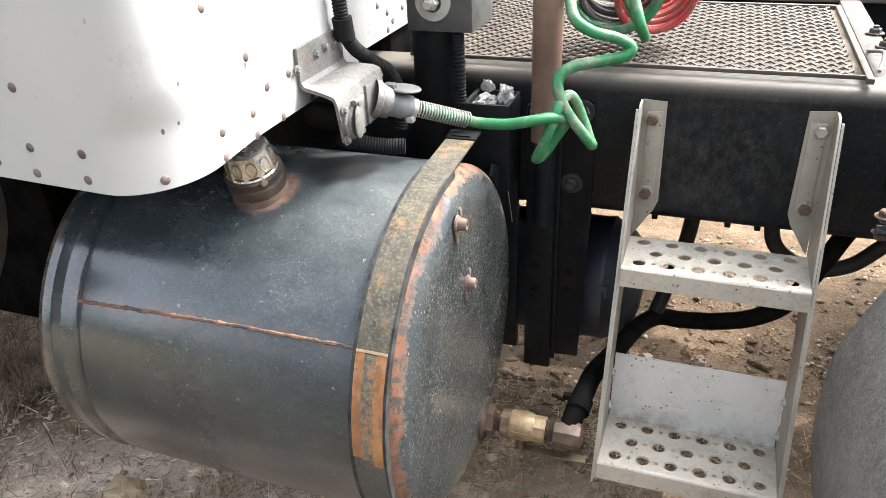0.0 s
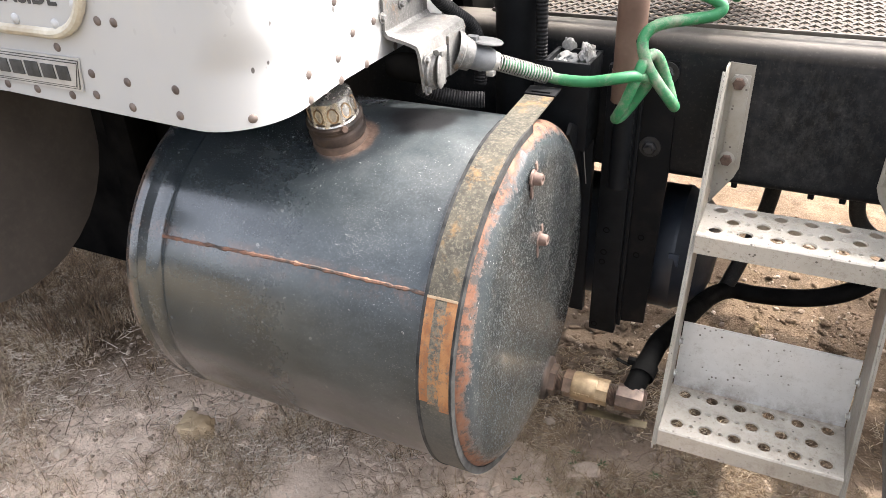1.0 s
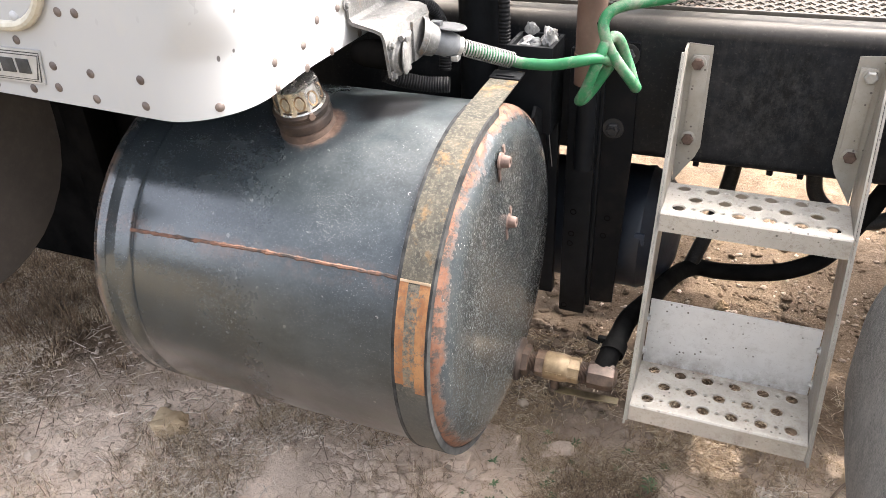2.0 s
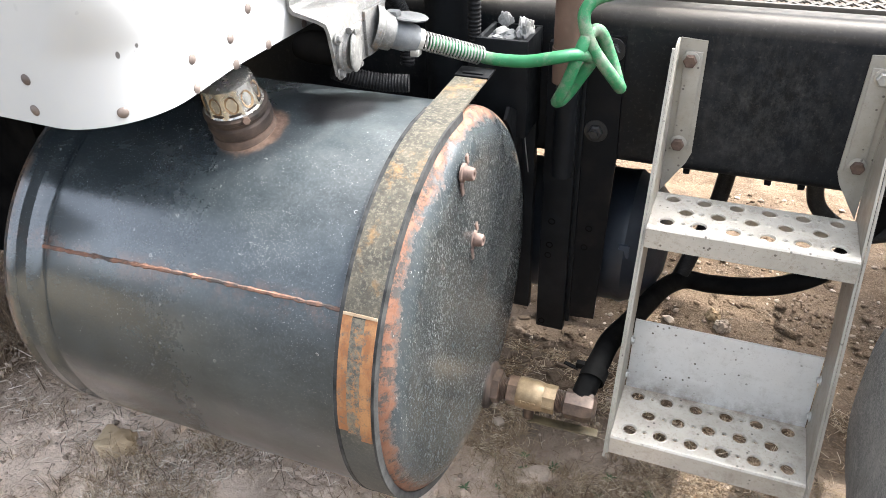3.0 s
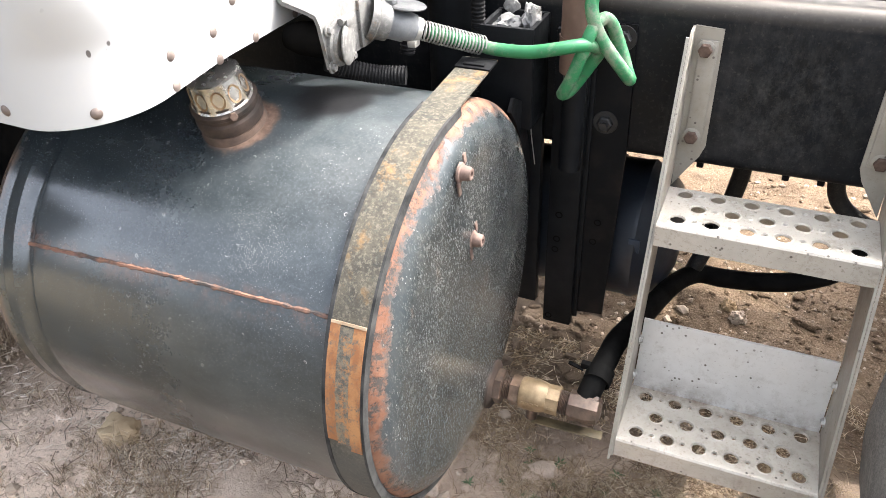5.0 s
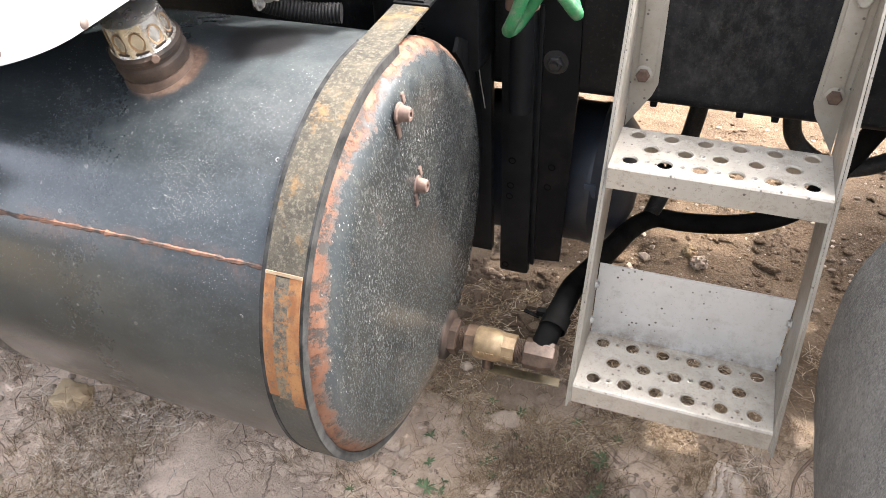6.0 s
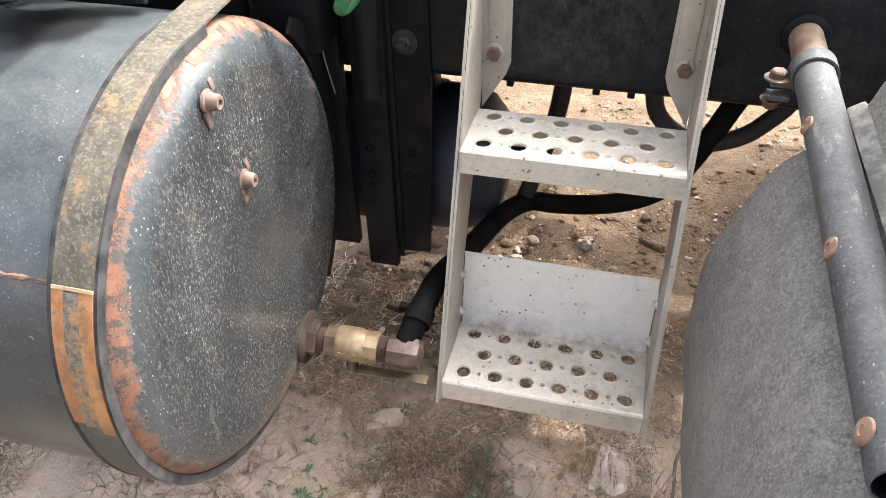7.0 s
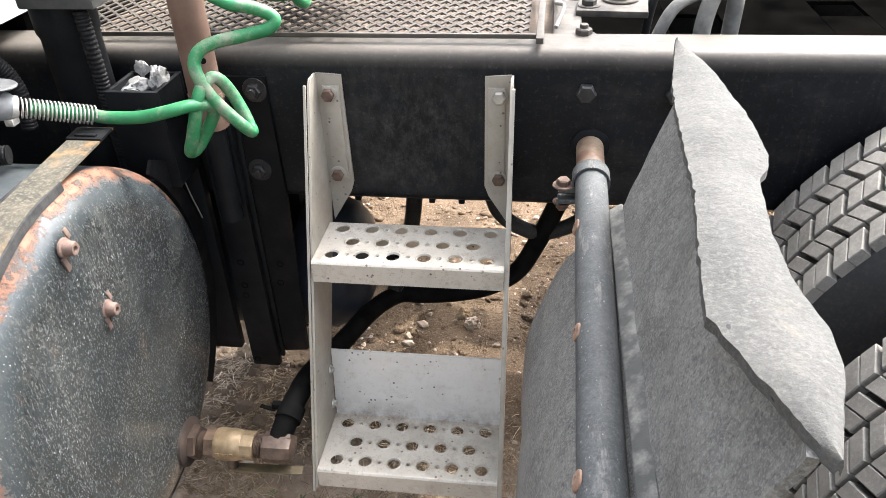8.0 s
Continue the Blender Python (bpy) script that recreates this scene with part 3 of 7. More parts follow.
def tube(bm, pts, r, seg=10, radii=None, cap=True):
    """A round tube along the points."""
    n = len(pts)
    t0 = (pts[1] - pts[0]).normalized()
    u, w = ring_frame(t0)
    rings = []
    for i, p in enumerate(pts):
        d = (pts[min(i + 1, n - 1)] - pts[max(i - 1, 0)]).normalized()
        u = (u - d * u.dot(d)).normalized()
        w = d.cross(u)
        q = radii[i] if radii else r
        rings.append([bm.verts.new(p + q * (math.cos(k) * u + math.sin(k) * w)) for k in (math.tau * j / seg for j in range(seg))])
    for A, B in zip(rings, rings[1:]):
        for i in range(seg):
            j = (i + 1) % seg
            bm.faces.new((A[i], A[j], B[j], B[i]))
    if cap:
        bm.faces.new(rings[0][::-1])
        bm.faces.new(rings[-1])


def prism(bm, outline, axis, a, b):
    """A flat outline of (u, v) pushed along an axis from a to b. axis x: (y, z); y: (x, z); z: (x, y)."""
    def put(u, v, w):
        return {"x": (w, u, v), "y": (u, w, v), "z": (u, v, w)}[axis]
    A = [bm.verts.new(put(u, v, a)) for u, v in outline]
    B = [bm.verts.new(put(u, v, b)) for u, v in outline]
    n = len(A)
    fs = [bm.faces.new(A), bm.faces.new(B[::-1])]
    for i in range(n):
        j = (i + 1) % n
        fs.append(bm.faces.new((A[j], A[i], B[i], B[j])))
    bmesh.ops.recalc_face_normals(bm, faces=fs)
    return fs


def hexbolt(bm, p, d, r=0.012, h=0.008, washer=True):
    d = Vector(d).normalized()
    p = Vector(p)
    if washer:
        lathe(bm, p, d, [(0, r * 1.55), (0.002, r * 1.5), (0.0025, 0)], 20)
    lathe(bm, p + d * 0.002, d, [(0, r), (h * 0.8, r), (h, r * 0.82), (h, 0)], 6)


def B():
    return bmesh.new()


# ---- ground ----
def ground_z(x, y):
    """The height of the bare soil."""
    s = min(max((y + 0.25) / 0.85, 0), 1)
    z = -0.075 * s * s * (3 - 2 * s)
    if abs(x) < 6 and abs(y) < 6:
        v = Vector((x, y, 0))
        z += 0.022 * noise.noise(v * 2.3) + 0.011 * noise.noise(v * 7.1) + 0.005 * noise.noise(v * 19) + 0.003 * noise.noise(v * 47)
    return z


def ground_sheet():
    def steps(a, b, fine):
        out = list(np.arange(a, b + 1e-6, fine))
        lo, hi, d = a, b, fine
        left, right = [], []
        while hi < 900:
            d *= 1.6
            hi += d
            lo -= d
            right.append(hi)
            left.append(lo)
        return left[::-1] + out + right
    xs, ys = steps(-2.3, 1.5, 0.0125), steps(-0.9, 2.2, 0.0125)
    verts = [(x, y, ground_z(x, y)) for y in ys for x in xs]
    w = len(xs)
    faces = [(j * w + i, j * w + i + 1, (j + 1) * w + i + 1, (j + 1) * w + i) for j in range(len(ys) - 1) for i in range(w - 1)]
    me = bpy.data.meshes.new("ground")
    me.from_pydata(verts, [], faces)
    me.shade_smooth()
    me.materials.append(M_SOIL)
    return tagged(new("ground", me), "dry cracked clay ground with dead grass", "ground", kind="structure")


GROUND = ground_sheet()

# ---- fuel tank ----
TY, TZ, TR = -0.380, 0.640, 0.309

CAX, CRAD = 0.045, 0.075  # the rounded shoulder of the tank's end


def on_tank(x, deg, r=TR):
    """A place on the tank: degrees up from the side that faces away from the chassis."""
    a = radians(deg)
    return Vector((x, TY - r * math.cos(a), TZ + r * math.sin(a)))


def fuel_tank():
    tank = thing("fuel_tank", (-0.56, TY, TZ - TR), "round black steel fuel tank with faded scratched paint", "fuel tank")
    bm = B()
    lathe(bm, (0, TY, TZ), (1, 0, 0), [(-0.908, 0), (-0.908, 0.270), (-0.904, 0.292), (-0.897, 0.3045), (-0.888, 0.3070), (-0.881, 0.3045), (-0.877, 0.3010), (-0.873, 0.3015), (-0.868, 0.3070),
                                        (-0.848, 0.3080), (-0.842, 0.3040), (-0.834, 0.2990), (-0.822, 0.2985), (-0.815, 0.3015), (-0.807, 0.3085), (-0.8, TR), (-0.6, TR), (-0.4, TR), (-0.288, TR)], 144)
    shell = part("shell", bm, M_TANK, tank)
    bm = B()
    prof = []
    for i in range(13):
        a = radians(86 * i / 12)
        prof.append((-0.288 + CAX * math.sin(a), TR - CRAD + CRAD * math.cos(a)))
    prof += [(-0.2425, 0.16), (-0.2420, 0.08), (-0.2420, 0)]
    lathe(bm, (0, TY, TZ), (1, 0, 0), prof, 144)
    cap = part("end_cap", bm, M_CAP, tank, "gritty black domed end of the tank")
    # long seam weld
    bm = B()
    pts = [on_tank(-0.815 + 0.0045 * i, np.interp(i, [0, 56, 110], [29.6, 31.0, 31.2]) + 0.25 * noise.noise(Vector((i * 0.2, 0, 5))), TR + 0.0005) for i in range(110)]
    tube(bm, pts, 0.004, 6, [0.0030 + 0.0024 * noise.noise(Vector((i * 0.5, 3, 1))) for i in range(110)])
    part("seam_weld", bm, M_SEAM, tank, "thin rusted lengthwise seam weld")
    # two plugs in the end
    for y, z in ((-0.431, 0.899), (-0.394, 0.771)):
        bm = B()
        lathe(bm, (-0.2445, y, z), (1, 0, 0), [(0, 0.014), (0.003, 0.0135), (0.004, 0.0105), (0.014, 0.0095), (0.017, 0.008), (0.017, 0.004), (0.010, 0.0036), (0.010, 0)], 20)
        part("plug", bm, M_PLUG, tank, "small rusted hollow plug")
        bm = B()
        box(bm, (-0.2422, y - 0.008, z - 0.02), (0.003, 0.008, 0.022), Euler((0.2, 0, 0)).to_matrix(), 0.001)
        box(bm, (-0.2422, y + 0.012, z + 0.015), (0.003, 0.007, 0.016), Euler((0.3, 0, 0)).to_matrix(), 0.001)
        part("weld_tab", bm, M_PLUG, tank, "small rust streaked weld tab")
    # filler
    ax = Vector((0, -0.28, 0.96)).normalized()
    base = Vector((-0.562, TY, TZ)) + ax * (TR + 0.007)
    bm = B()
    lathe(bm, base - ax * 0.02, ax, [(-0.020, 0.053), (0.000, 0.0525), (0.004, 0.051), (0.008, 0.048), (0.013, 0.046), (0.022, 0.045), (0.023, 0.04)], 48)
    part("filler_flange", bm, M_FLANGE, tank, "rusty welded filler flange")
    bm = B()
    lathe(bm, base + ax * 0.008, ax, [(-0.004, 0.045), (0.006, 0.0465), (0.011, 0.0455), (0.014, 0.042), (0.019, 0.0425), (0.022, 0.046), (0.027, 0.046), (0.030, 0.040), (0.036, 0.040), (0.036, 0)], 40)
    neck = part("filler_neck", bm, M_NECK, tank, "rusty black filler neck")
    bm = B()
    hexbolt(bm, base + ax * 0.026 + Vector((0.034, -0.030, 0)), (0.74, -0.66, 0.2), 0.006, 0.006, False)
    part("set_screw", bm, M_BOLT, neck)
    bm = B()
    prof = [(0.0, 0.034), (0.0, 0.0405), (0.005, 0.042), (0.009, 0.0405), (0.038, 0.0375), (0.044, 0.036), (0.048, 0.030), (0.048, 0)]
    u, w = ring_frame(ax)
    rings = []
    seg = 80
    for a, r in prof:
        c = base + ax * (0.034 + a)
        if r == 0:
            rings.append([bm.verts.new(c)])
            continue
        row = []
        for i in range(seg):
            k = math.tau * i / seg
            lobe = max(0.0, math.cos(10 * k)) ** 0.6 if 0.008 < a < 0.040 else 0.3
            q = r - (0.0022 * (1 - lobe) if 0.008 < a < 0.040 else 0)
            row.append(bm.verts.new(c + q * (math.cos(k) * u + math.sin(k) * w)))
        rings.append(row)
    for A, C in zip(rings, rings[1:]):
        for i in range(seg):
            j = (i + 1) % seg
            bm.faces.new((A[i], A[j], C[j], C[i]) if len(C) > 1 else (A[i], A[j], C[0]))
    fc = part("filler_cap", bm, M_CAPMETAL, tank, "scalloped pale metal filler cap with rust stains")
    for i in range(10):
        k = math.tau * (i + 0.5) / 10
        o = math.cos(k) * u + math.sin(k) * w
        s = ax.cross(o)
        bm = B()
        c = base + ax * 0.0575 + o * 0.0378
        tall = (ax * 0.029 - o * 0.003).normalized()
        vs = []
        for dep, q in ((0.0, 1.0), (-0.0015, 0.7)):
            vs.append([bm.verts.new(c + o * dep + q * (0.0090 * math.cos(t) * s + 0.0135 * math.sin(t) * tall)) for t in (math.tau * j / 14 for j in range(14))])
        for j in range(14):
            bm.faces.new((vs[0][j], vs[0][(j + 1) % 14], vs[1][(j + 1) % 14], vs[1][j]))
        bm.faces.new(vs[1])
        bmesh.ops.recalc_face_normals(bm, faces=bm.faces)
        part("grip_pocket", bm, M_POCKET, fc, "rusty grip pocket")
    return tank


def strap_profile(bm, x0, x1, r0, r1, a0, a1, n, tail=None):
    """A curved band round the tank, from one angle to another, with a straight tail to the chassis."""
    rows = []
    for i in range(n + 1):
        deg = a0 + (a1 - a0) * i / n
        rows.append([on_tank(x0, deg, r0), on_tank(x0, deg, r1), on_tank(x1, deg, r1), on_tank(x1, deg, r0)])
    if tail:
        d = Vector(tail)
        for k in range(1, 7):
            rows.append([p + d * k / 6 for p in rows[n]])
    vs = [[bm.verts.new(p) for p in r] for r in rows]
    for A, C in zip(vs, vs[1:]):
        for i in range(4):
            j = (i + 1) % 4
            bm.faces.new((A[i], A[j], C[j], C[i]))
    bm.faces.new(vs[0])
    bm.faces.new(vs[-1][::-1])
    bmesh.ops.recalc_face_normals(bm, faces=bm.faces)


def tank_strap(x0, x1):
    st = thing("tank_strap", ((x0 + x1) / 2, TY, TZ - TR), "lichen-grey steel strap round the fuel tank", "strap")
    bm = B()
    strap_profile(bm, x0, x1, TR + 0.004, TR + 0.007, -175, 84, 90, (0, 0.20, 0.012))
    part("band", bm, M_STRAP, st)
    for a, b, low, r in ((x0 - 0.0035, x0 + 0.002, TR + 0.0020, TR + 0.0078), (x1 - 0.0012, x1 + 0.0024, TR - 0.0055, TR + 0.0074)):
        bm = B()
        strap_profile(bm, a, b, low, r, -175, 84, 90, (0, 0.05, 0.002))
        part("rubber_edge", bm, M_RUBEDGE, st, "dark rubber edging")
    bm = B()
    box(bm, ((x0 + x1) / 2, -0.236, TZ + TR + 0.0165), (x1 - x0 + 0.004, 0.034, 0.004), Euler((0.06, 0, 0)).to_matrix(), 0.001)
    box(bm, ((x0 + x1) / 2, -0.244, TZ + TR + 0.0190), (x1 - x0 - 0.018, 0.006, 0.003), Euler((0.06, 0, 0)).to_matrix(), 0.001)
    part("buckle", bm, M_BLACKRUST, st, "dark folded buckle plate")
    return st


def reflective_tape():
    """A tape strip with two orange edges and a worn core."""
    t = thing("tape_strip", (-0.2965, TY - TR, TZ - 0.14), "worn orange tape strip stuck on the tank strap", "tape")
    for name, x0, x1, low, up, mat, label in (("edge_stripe", -0.320, -0.3065, 1.2, 30.6, M_TAPE, ""), ("core_stripe", -0.3065, -0.2885, 0.6, 30.3, M_CORE, "worn grey tape core"), ("edge_stripe", -0.2885, -0.273, -1.0, 30.6, M_TAPE, "")):
        bm = B()
        strap_profile(bm, x0, x1, TR + 0.0072, TR + 0.0086, low, up, 30)
        part(name, bm, mat, t, label)
    bm = B()
    strap_profile(bm, -0.320, -0.273, TR + 0.0072, TR + 0.0090, 30.65, 31.3, 2)
    part("end_fold", bm, M_STRAWTAPE, t, "pale folded tape end")
    return t


M_CORE = tape_core()
M_SEAM = simple("dull_rusty_weld", (0.045, 0.036, 0.032), (0.17, 0.085, 0.055), 34, 0.85, fine=0.4, lo=0.40, hi=0.56)
M_STRAWTAPE = simple("pale_tape_end", (0.22, 0.15, 0.09), (0.34, 0.26, 0.17), 40, 0.8)
M_NECK = simple("rusty_brown_neck", (0.014, 0.0115, 0.010), (0.060, 0.041, 0.032), 22, 0.7, spec=0.3)
M_PLUG = simple("pinkish_rust", (0.07, 0.042, 0.033), (0.15, 0.10, 0.08), 60, 0.8)
M_FLANGE = simple("rusty_flange", (0.045, 0.030, 0.023), (0.135, 0.088, 0.064), 20, 0.85)
M_CAPMETAL = simple("stained_die_cast", (0.26, 0.21, 0.14), (0.50, 0.48, 0.45), 22, 0.24, 0.8, lo=0.28, hi=0.46)
M_POCKET = simple("brown_stained_pocket", (0.09, 0.040, 0.011), (0.30, 0.21, 0.12), 34, 0.5)
M_RUBEDGE = simple("cracked_dark_rubber", (0.014, 0.0145, 0.015), (0.048, 0.048, 0.047), 40, 0.85, spec=0.15)
fuel_tank()
tank_strap(-0.322, -0.271)
reflective_tape()


# ---- chassis ----
def frame_rail(name, y, sgn, label):
    """A C channel that runs the length of the truck: web at y, flanges towards sgn."""
    bm = B()
    z0, z1, w, t, r = 0.730, 1.013, 0.088, 0.009, 0.022
    out = []
    out.append((w, z1 - t))
    out.append((w, z1))
    for k in range(7):
        a = radians(90 * k / 6)
        out.append((r - r * math.sin(a), z1 - r + r * math.cos(a)))
    for k in range(7):
        a = radians(90 * k / 6)
        out.append((r - r * math.cos(a), z0 + r - r * math.sin(a)))
    out += [(w, z0), (w, z0 + t), (r, z0 + t), (t, z0 + r), (t, z1 - r), (r, z1 - t)]
    prism(bm, [(y + sgn * a, b) for a, b in out], "x", -2.4, 4.6)
    rail = thing(name, (1.1, y, z0), label, "chassis rail", "chassis rails")
    part("channel", bm, M_RAIL, rail)
    return rail


RAIL = frame_rail("chassis_rail", 0.0, 1, "black steel truck chassis rail with dusty rounded top")
frame_rail("chassis_rail", 0.86, -1, "black steel truck chassis rail behind the deck plate")


def perforated(bm, x0, x1, rows, top, thick, seg=20):
    """A flat plate with holes. rows: (y0, y1, [(x centre, cell width, radius), ...]); gaps between cells are closed."""
    def quad(a, b, c, d, flip=False):
        bm.faces.new((a, b, c, d) if not flip else (d, c, b, a))
    for y0, y1, cells in rows:
        x = x0
        spans = []
        for cx, w, r in cells:
            if cx - w / 2 > x + 1e-5:
                spans.append((x, cx - w / 2, 0, 0))
            spans.append((cx - w / 2, cx + w / 2, cx, r))
            x = cx + w / 2
        if x < x1 - 1e-5:
            spans.append((x, x1, 0, 0))
        for a, b, cx, r in spans:
            for z, flip in ((top, False), (top - thick, True)):
                if not r:
                    quad(*[bm.verts.new(p) for p in ((a, y0, z), (b, y0, z), (b, y1, z), (a, y1, z))], flip)
                    continue
                cy = (y0 + y1) / 2
                hx, hy = (b - a) / 2, (y1 - y0) / 2
                inner, outer = [], []
                for i in range(seg):
                    k = math.tau * (i + 0.5) / seg
                    c, s = math.cos(k), math.sin(k)
                    f = min(hx / max(abs(c), 1e-6), hy / max(abs(s), 1e-6))
                    inner.append(bm.verts.new((cx + r * c, cy + r * s, z)))
                    outer.append(bm.verts.new((cx + f * c, cy + f * s, z)))
                for i in range(seg):
                    j = (i + 1) % seg
                    quad(outer[i], outer[j], inner[j], inner[i], flip)
                for sx, sy in ((1, 1), (-1, 1), (-1, -1), (1, -1)):
                    corner = bm.verts.new((cx + sx * hx, cy + sy * hy, z))
                    ang = math.atan2(sy * hy, sx * hx) % math.tau
                    i = int(ang / math.tau * seg - 0.5) % seg
                    tri = (outer[i], corner, outer[(i + 1) % seg])
                    bm.faces.new(tri if not flip else tri[::-1])
                if not flip:
                    keep = inner
            if r:
                for i in range(seg):
                    j = (i + 1) % seg
                    quad(keep[i], keep[j], inner[j], inner[i])
                # pressed-up rim
                k0, k1, k2 = [], [], []
                for i in range(seg):
                    k = math.tau * (i + 0.5) / seg
                    c, s = math.cos(k), math.sin(k)
                    k0.append(bm.verts.new((cx + (r + 0.0035) * c, cy + (r + 0.0035) * s, top + 0.0001)))
                    k1.append(bm.verts.new((cx + (r + 0.001) * c, cy + (r + 0.001) * s, top + 0.0013)))
                    k2.append(bm.verts.new((cx + (r - 0.0006) * c, cy + (r - 0.0006) * s, top - 0.001)))
                for i in range(seg):
                    j = (i + 1) % seg
                    quad(k0[i], k0[j], k1[j], k1[i])
                    quad(k1[i], k1[j], k2[j], k2[i])


def tread_rows(x0, x1, ys, big, small):
    """Three staggered rows of large holes with small ones between."""
    w = x1 - x0
    p = (w - 0.026) / 5.62
    first = x0 + 0.013 + 0.31 * p
    rows = []
    d = (ys[1] - ys[0]) / 3
    for k in range(3):
        n, off = (5, 0.5) if k == 1 else (6, 0)
        cells = []
        for i in range(n):
            cells.append((first + (i + off) * p, p * 0.64, big))
            if i < n - 1:
                cells.append((first + (i + off + 0.5) * p, p * 0.36, small))
        rows.append((ys[0] + k * d, ys[0] + (k + 1) * d, cells))
    return rows


def step_ladder():
    lad = thing("boarding_steps", (0.14, -0.28, 0.30), "scuffed aluminium two-tread truck boarding steps bolted to the chassis", "steps")
    XL, XR = -0.024, 0.309

    def front(z):
        return -0.046 - 0.39 * (0.975 - z)
    for x, s in ((XL, 1), (XR, -1)):
        bm = B()
        out = [(-0.004, 0.975), (-0.034, 0.975), (-0.044, 0.966), (front(0.305), 0.305), (front(0.305) + 0.02, 0.296), (-0.165, 0.300), (-0.135, 0.47), (-0.028, 0.675), (-0.004, 0.735)]
        prism(bm, out, "x", x, x + s * 0.004)
        # folded front lip
        prism(bm, [(front(0.97), 0.97), (front(0.97) - 0.0035, 0.97), (front(0.30) - 0.0035, 0.30), (front(0.30), 0.30)], "x", x, x - s * 0.004)
        side = part("stringer", bm, M_ALU, lad)
        bm = B()
        face = [(x + s * 0.004, 0.975), (x + s * 0.047, 0.972), (x + s * 0.049, 0.772), (x + s * 0.042, 0.752), (x + s * 0.004, 0.690)]
        prism(bm, face, "y", -0.0045, -0.0005)
        box(bm, (x + s * 0.028, -0.0065, 0.866), (0.028, 0.004, 0.176), None, 0.001)
        part("mounting_plate", bm, M_ALU, side, "riveted aluminium mounting plate")
        for z in (0.940, 0.790):
            bm = B()
            at = Vector((0.0 if s > 0 else 0.285, -0.0085, z))
            lathe(bm, at, (0, -1, 0), [(0, 0.0145), (0.0018, 0.0143), (0.0022, 0.0135), (0.0022, 0)], 28)
            part("washer", bm, M_ALU, side)
            bm = B()
            hexbolt(bm, at + Vector((0, -0.002, 0)), (0, -1, 0), 0.0112, 0.008, False)
            part("bolt", bm, M_ZINC if (s < 0 and z > 0.9) else M_BOLT, side, "zinc bolt" if (s < 0 and z > 0.9) else "rusty bolt")
    for top, y0, y1 in ((0.704, -0.164, -0.036), (0.342, -0.300, -0.160)):
        bm = B()
        a, b = XL + 0.0045, XR - 0.0045
        perforated(bm, a, b, tread_rows(a, b, (y0 + 0.006, y1), 0.0118, 0.0032), top, 0.003)
        lip = [(y0 + 0.006, top), (y0 + 0.0025, top - 0.0008), (y0, top - 0.004), (y0 - 0.001, top - 0.040), (y0 + 0.002, top - 0.040), (y0 + 0.003, top - 0.006), (y0 + 0.006, top - 0.003)]
        prism(bm, lip, "x", a, b)
        if top > 0.5:
            box(bm, ((a + b) / 2, y1 - 0.0015, top - 0.026), (b - a, 0.003, 0.046))
        for x in (a, b - 0.003):
            box(bm, (x + 0.0015, (y0 + y1) / 2, top - 0.014), (0.003, y1 - y0 - 0.01, 0.022))
        part("tread", bm, M_TREAD, lad)
        if top < 0.5:
            bm = B()
            prism(bm, [(y1, top - 0.003), (y1, top), (-0.1385, 0.488), (-0.1355, 0.488), (y1 + 0.003, top - 0.003)], "x", a + 0.002, b - 0.002)
            part("toe_board", bm, M_TOE, lad, "dull aluminium toe board")
            for x, s in ((a, 1), (b, -1)):
                for z in (0.375, 0.45):
                    bm = B()
                    hexbolt(bm, (x, -0.168 + (z - 0.36) * 0.16, z), (s, 0, 0), 0.006, 0.005)
                    part("small_bolt", bm, M_ZINC, lad)
    return lad


step_ladder()


# ---- deck plate of expanded steel ----
def deck_plate():
    d = thing("deck_plate", (-0.05, 0.3, 1.014), "pale expanded steel deck plate behind the cab", "deck plate")
    x0, x1, y0, y1, z = -0.50, 0.343, 0.046, 0.60, 1.026
    bm = B()
    cw, ch = 0.0345, 0.0172
    nx, ny = int((x1 - x0) / cw), int((y1 - y0) / ch)
    for j in range(ny + 1):
        for i in range(nx):
            for s in (0, 1):
                a0 = i * cw + (0 if s == 0 else cw / 2)
                up = (j % 2 == 0) == (s == 0)
                ya = y0 + j * ch + (-ch * 0.45 if up else ch * 0.45)
                yb = y0 + j * ch + (ch * 0.45 if up else -ch * 0.45)
                xa, xb = x0 + a0, x0 + a0 + cw / 2
                za, zb = (z - 0.002, z + 0.002) if up else (z + 0.002, z - 0.002)
                wy = 0.0030
                vs = []
                for (x, y, zz) in ((xa, ya, za), (xb, yb, zb)):
                    for oy, oz in ((-wy, -0.0015), (wy, 0.0005), (wy, 0.0025), (-wy, 0.0008)):
                        vs.append(bm.verts.new((x, y + oy, zz + oz)))
                for k in range(4):
                    m = (k + 1) % 4
                    bm.faces.new((vs[k], vs[m], vs[4 + m], vs[4 + k]))
    bmesh.ops.recalc_face_normals(bm, faces=bm.faces)
    part("expanded_mesh", bm, M_DECK, d, smooth=False)
    for (c, sz) in (((-0.073, y0 - 0.008, z - 0.001), (0.850, 0.007, 0.008)), ((x1 + 0.004, 0.31, z), (0.012, 0.60, 0.010)), ((-0.08, y1 + 0.004, z), (0.86, 0.012, 0.010))):
        bm = B()
        box(bm, c, sz, None, 0.002)
        part("edge_bar", bm, M_DECK, d)
    # the pan is carried past the mesh to keep sun off the soil
    bm = B()
    box(bm, (-0.064, 0.42, 0.985), (0.872, 0.69, 0.006))
    part("dirt_pan", bm, M_PAN, d, "dirt covered pan under the mesh")
    return d


M_PAN = simple("brown_dirt_layer", (0.055, 0.040, 0.029), (0.125, 0.094, 0.068), 10, 0.95)
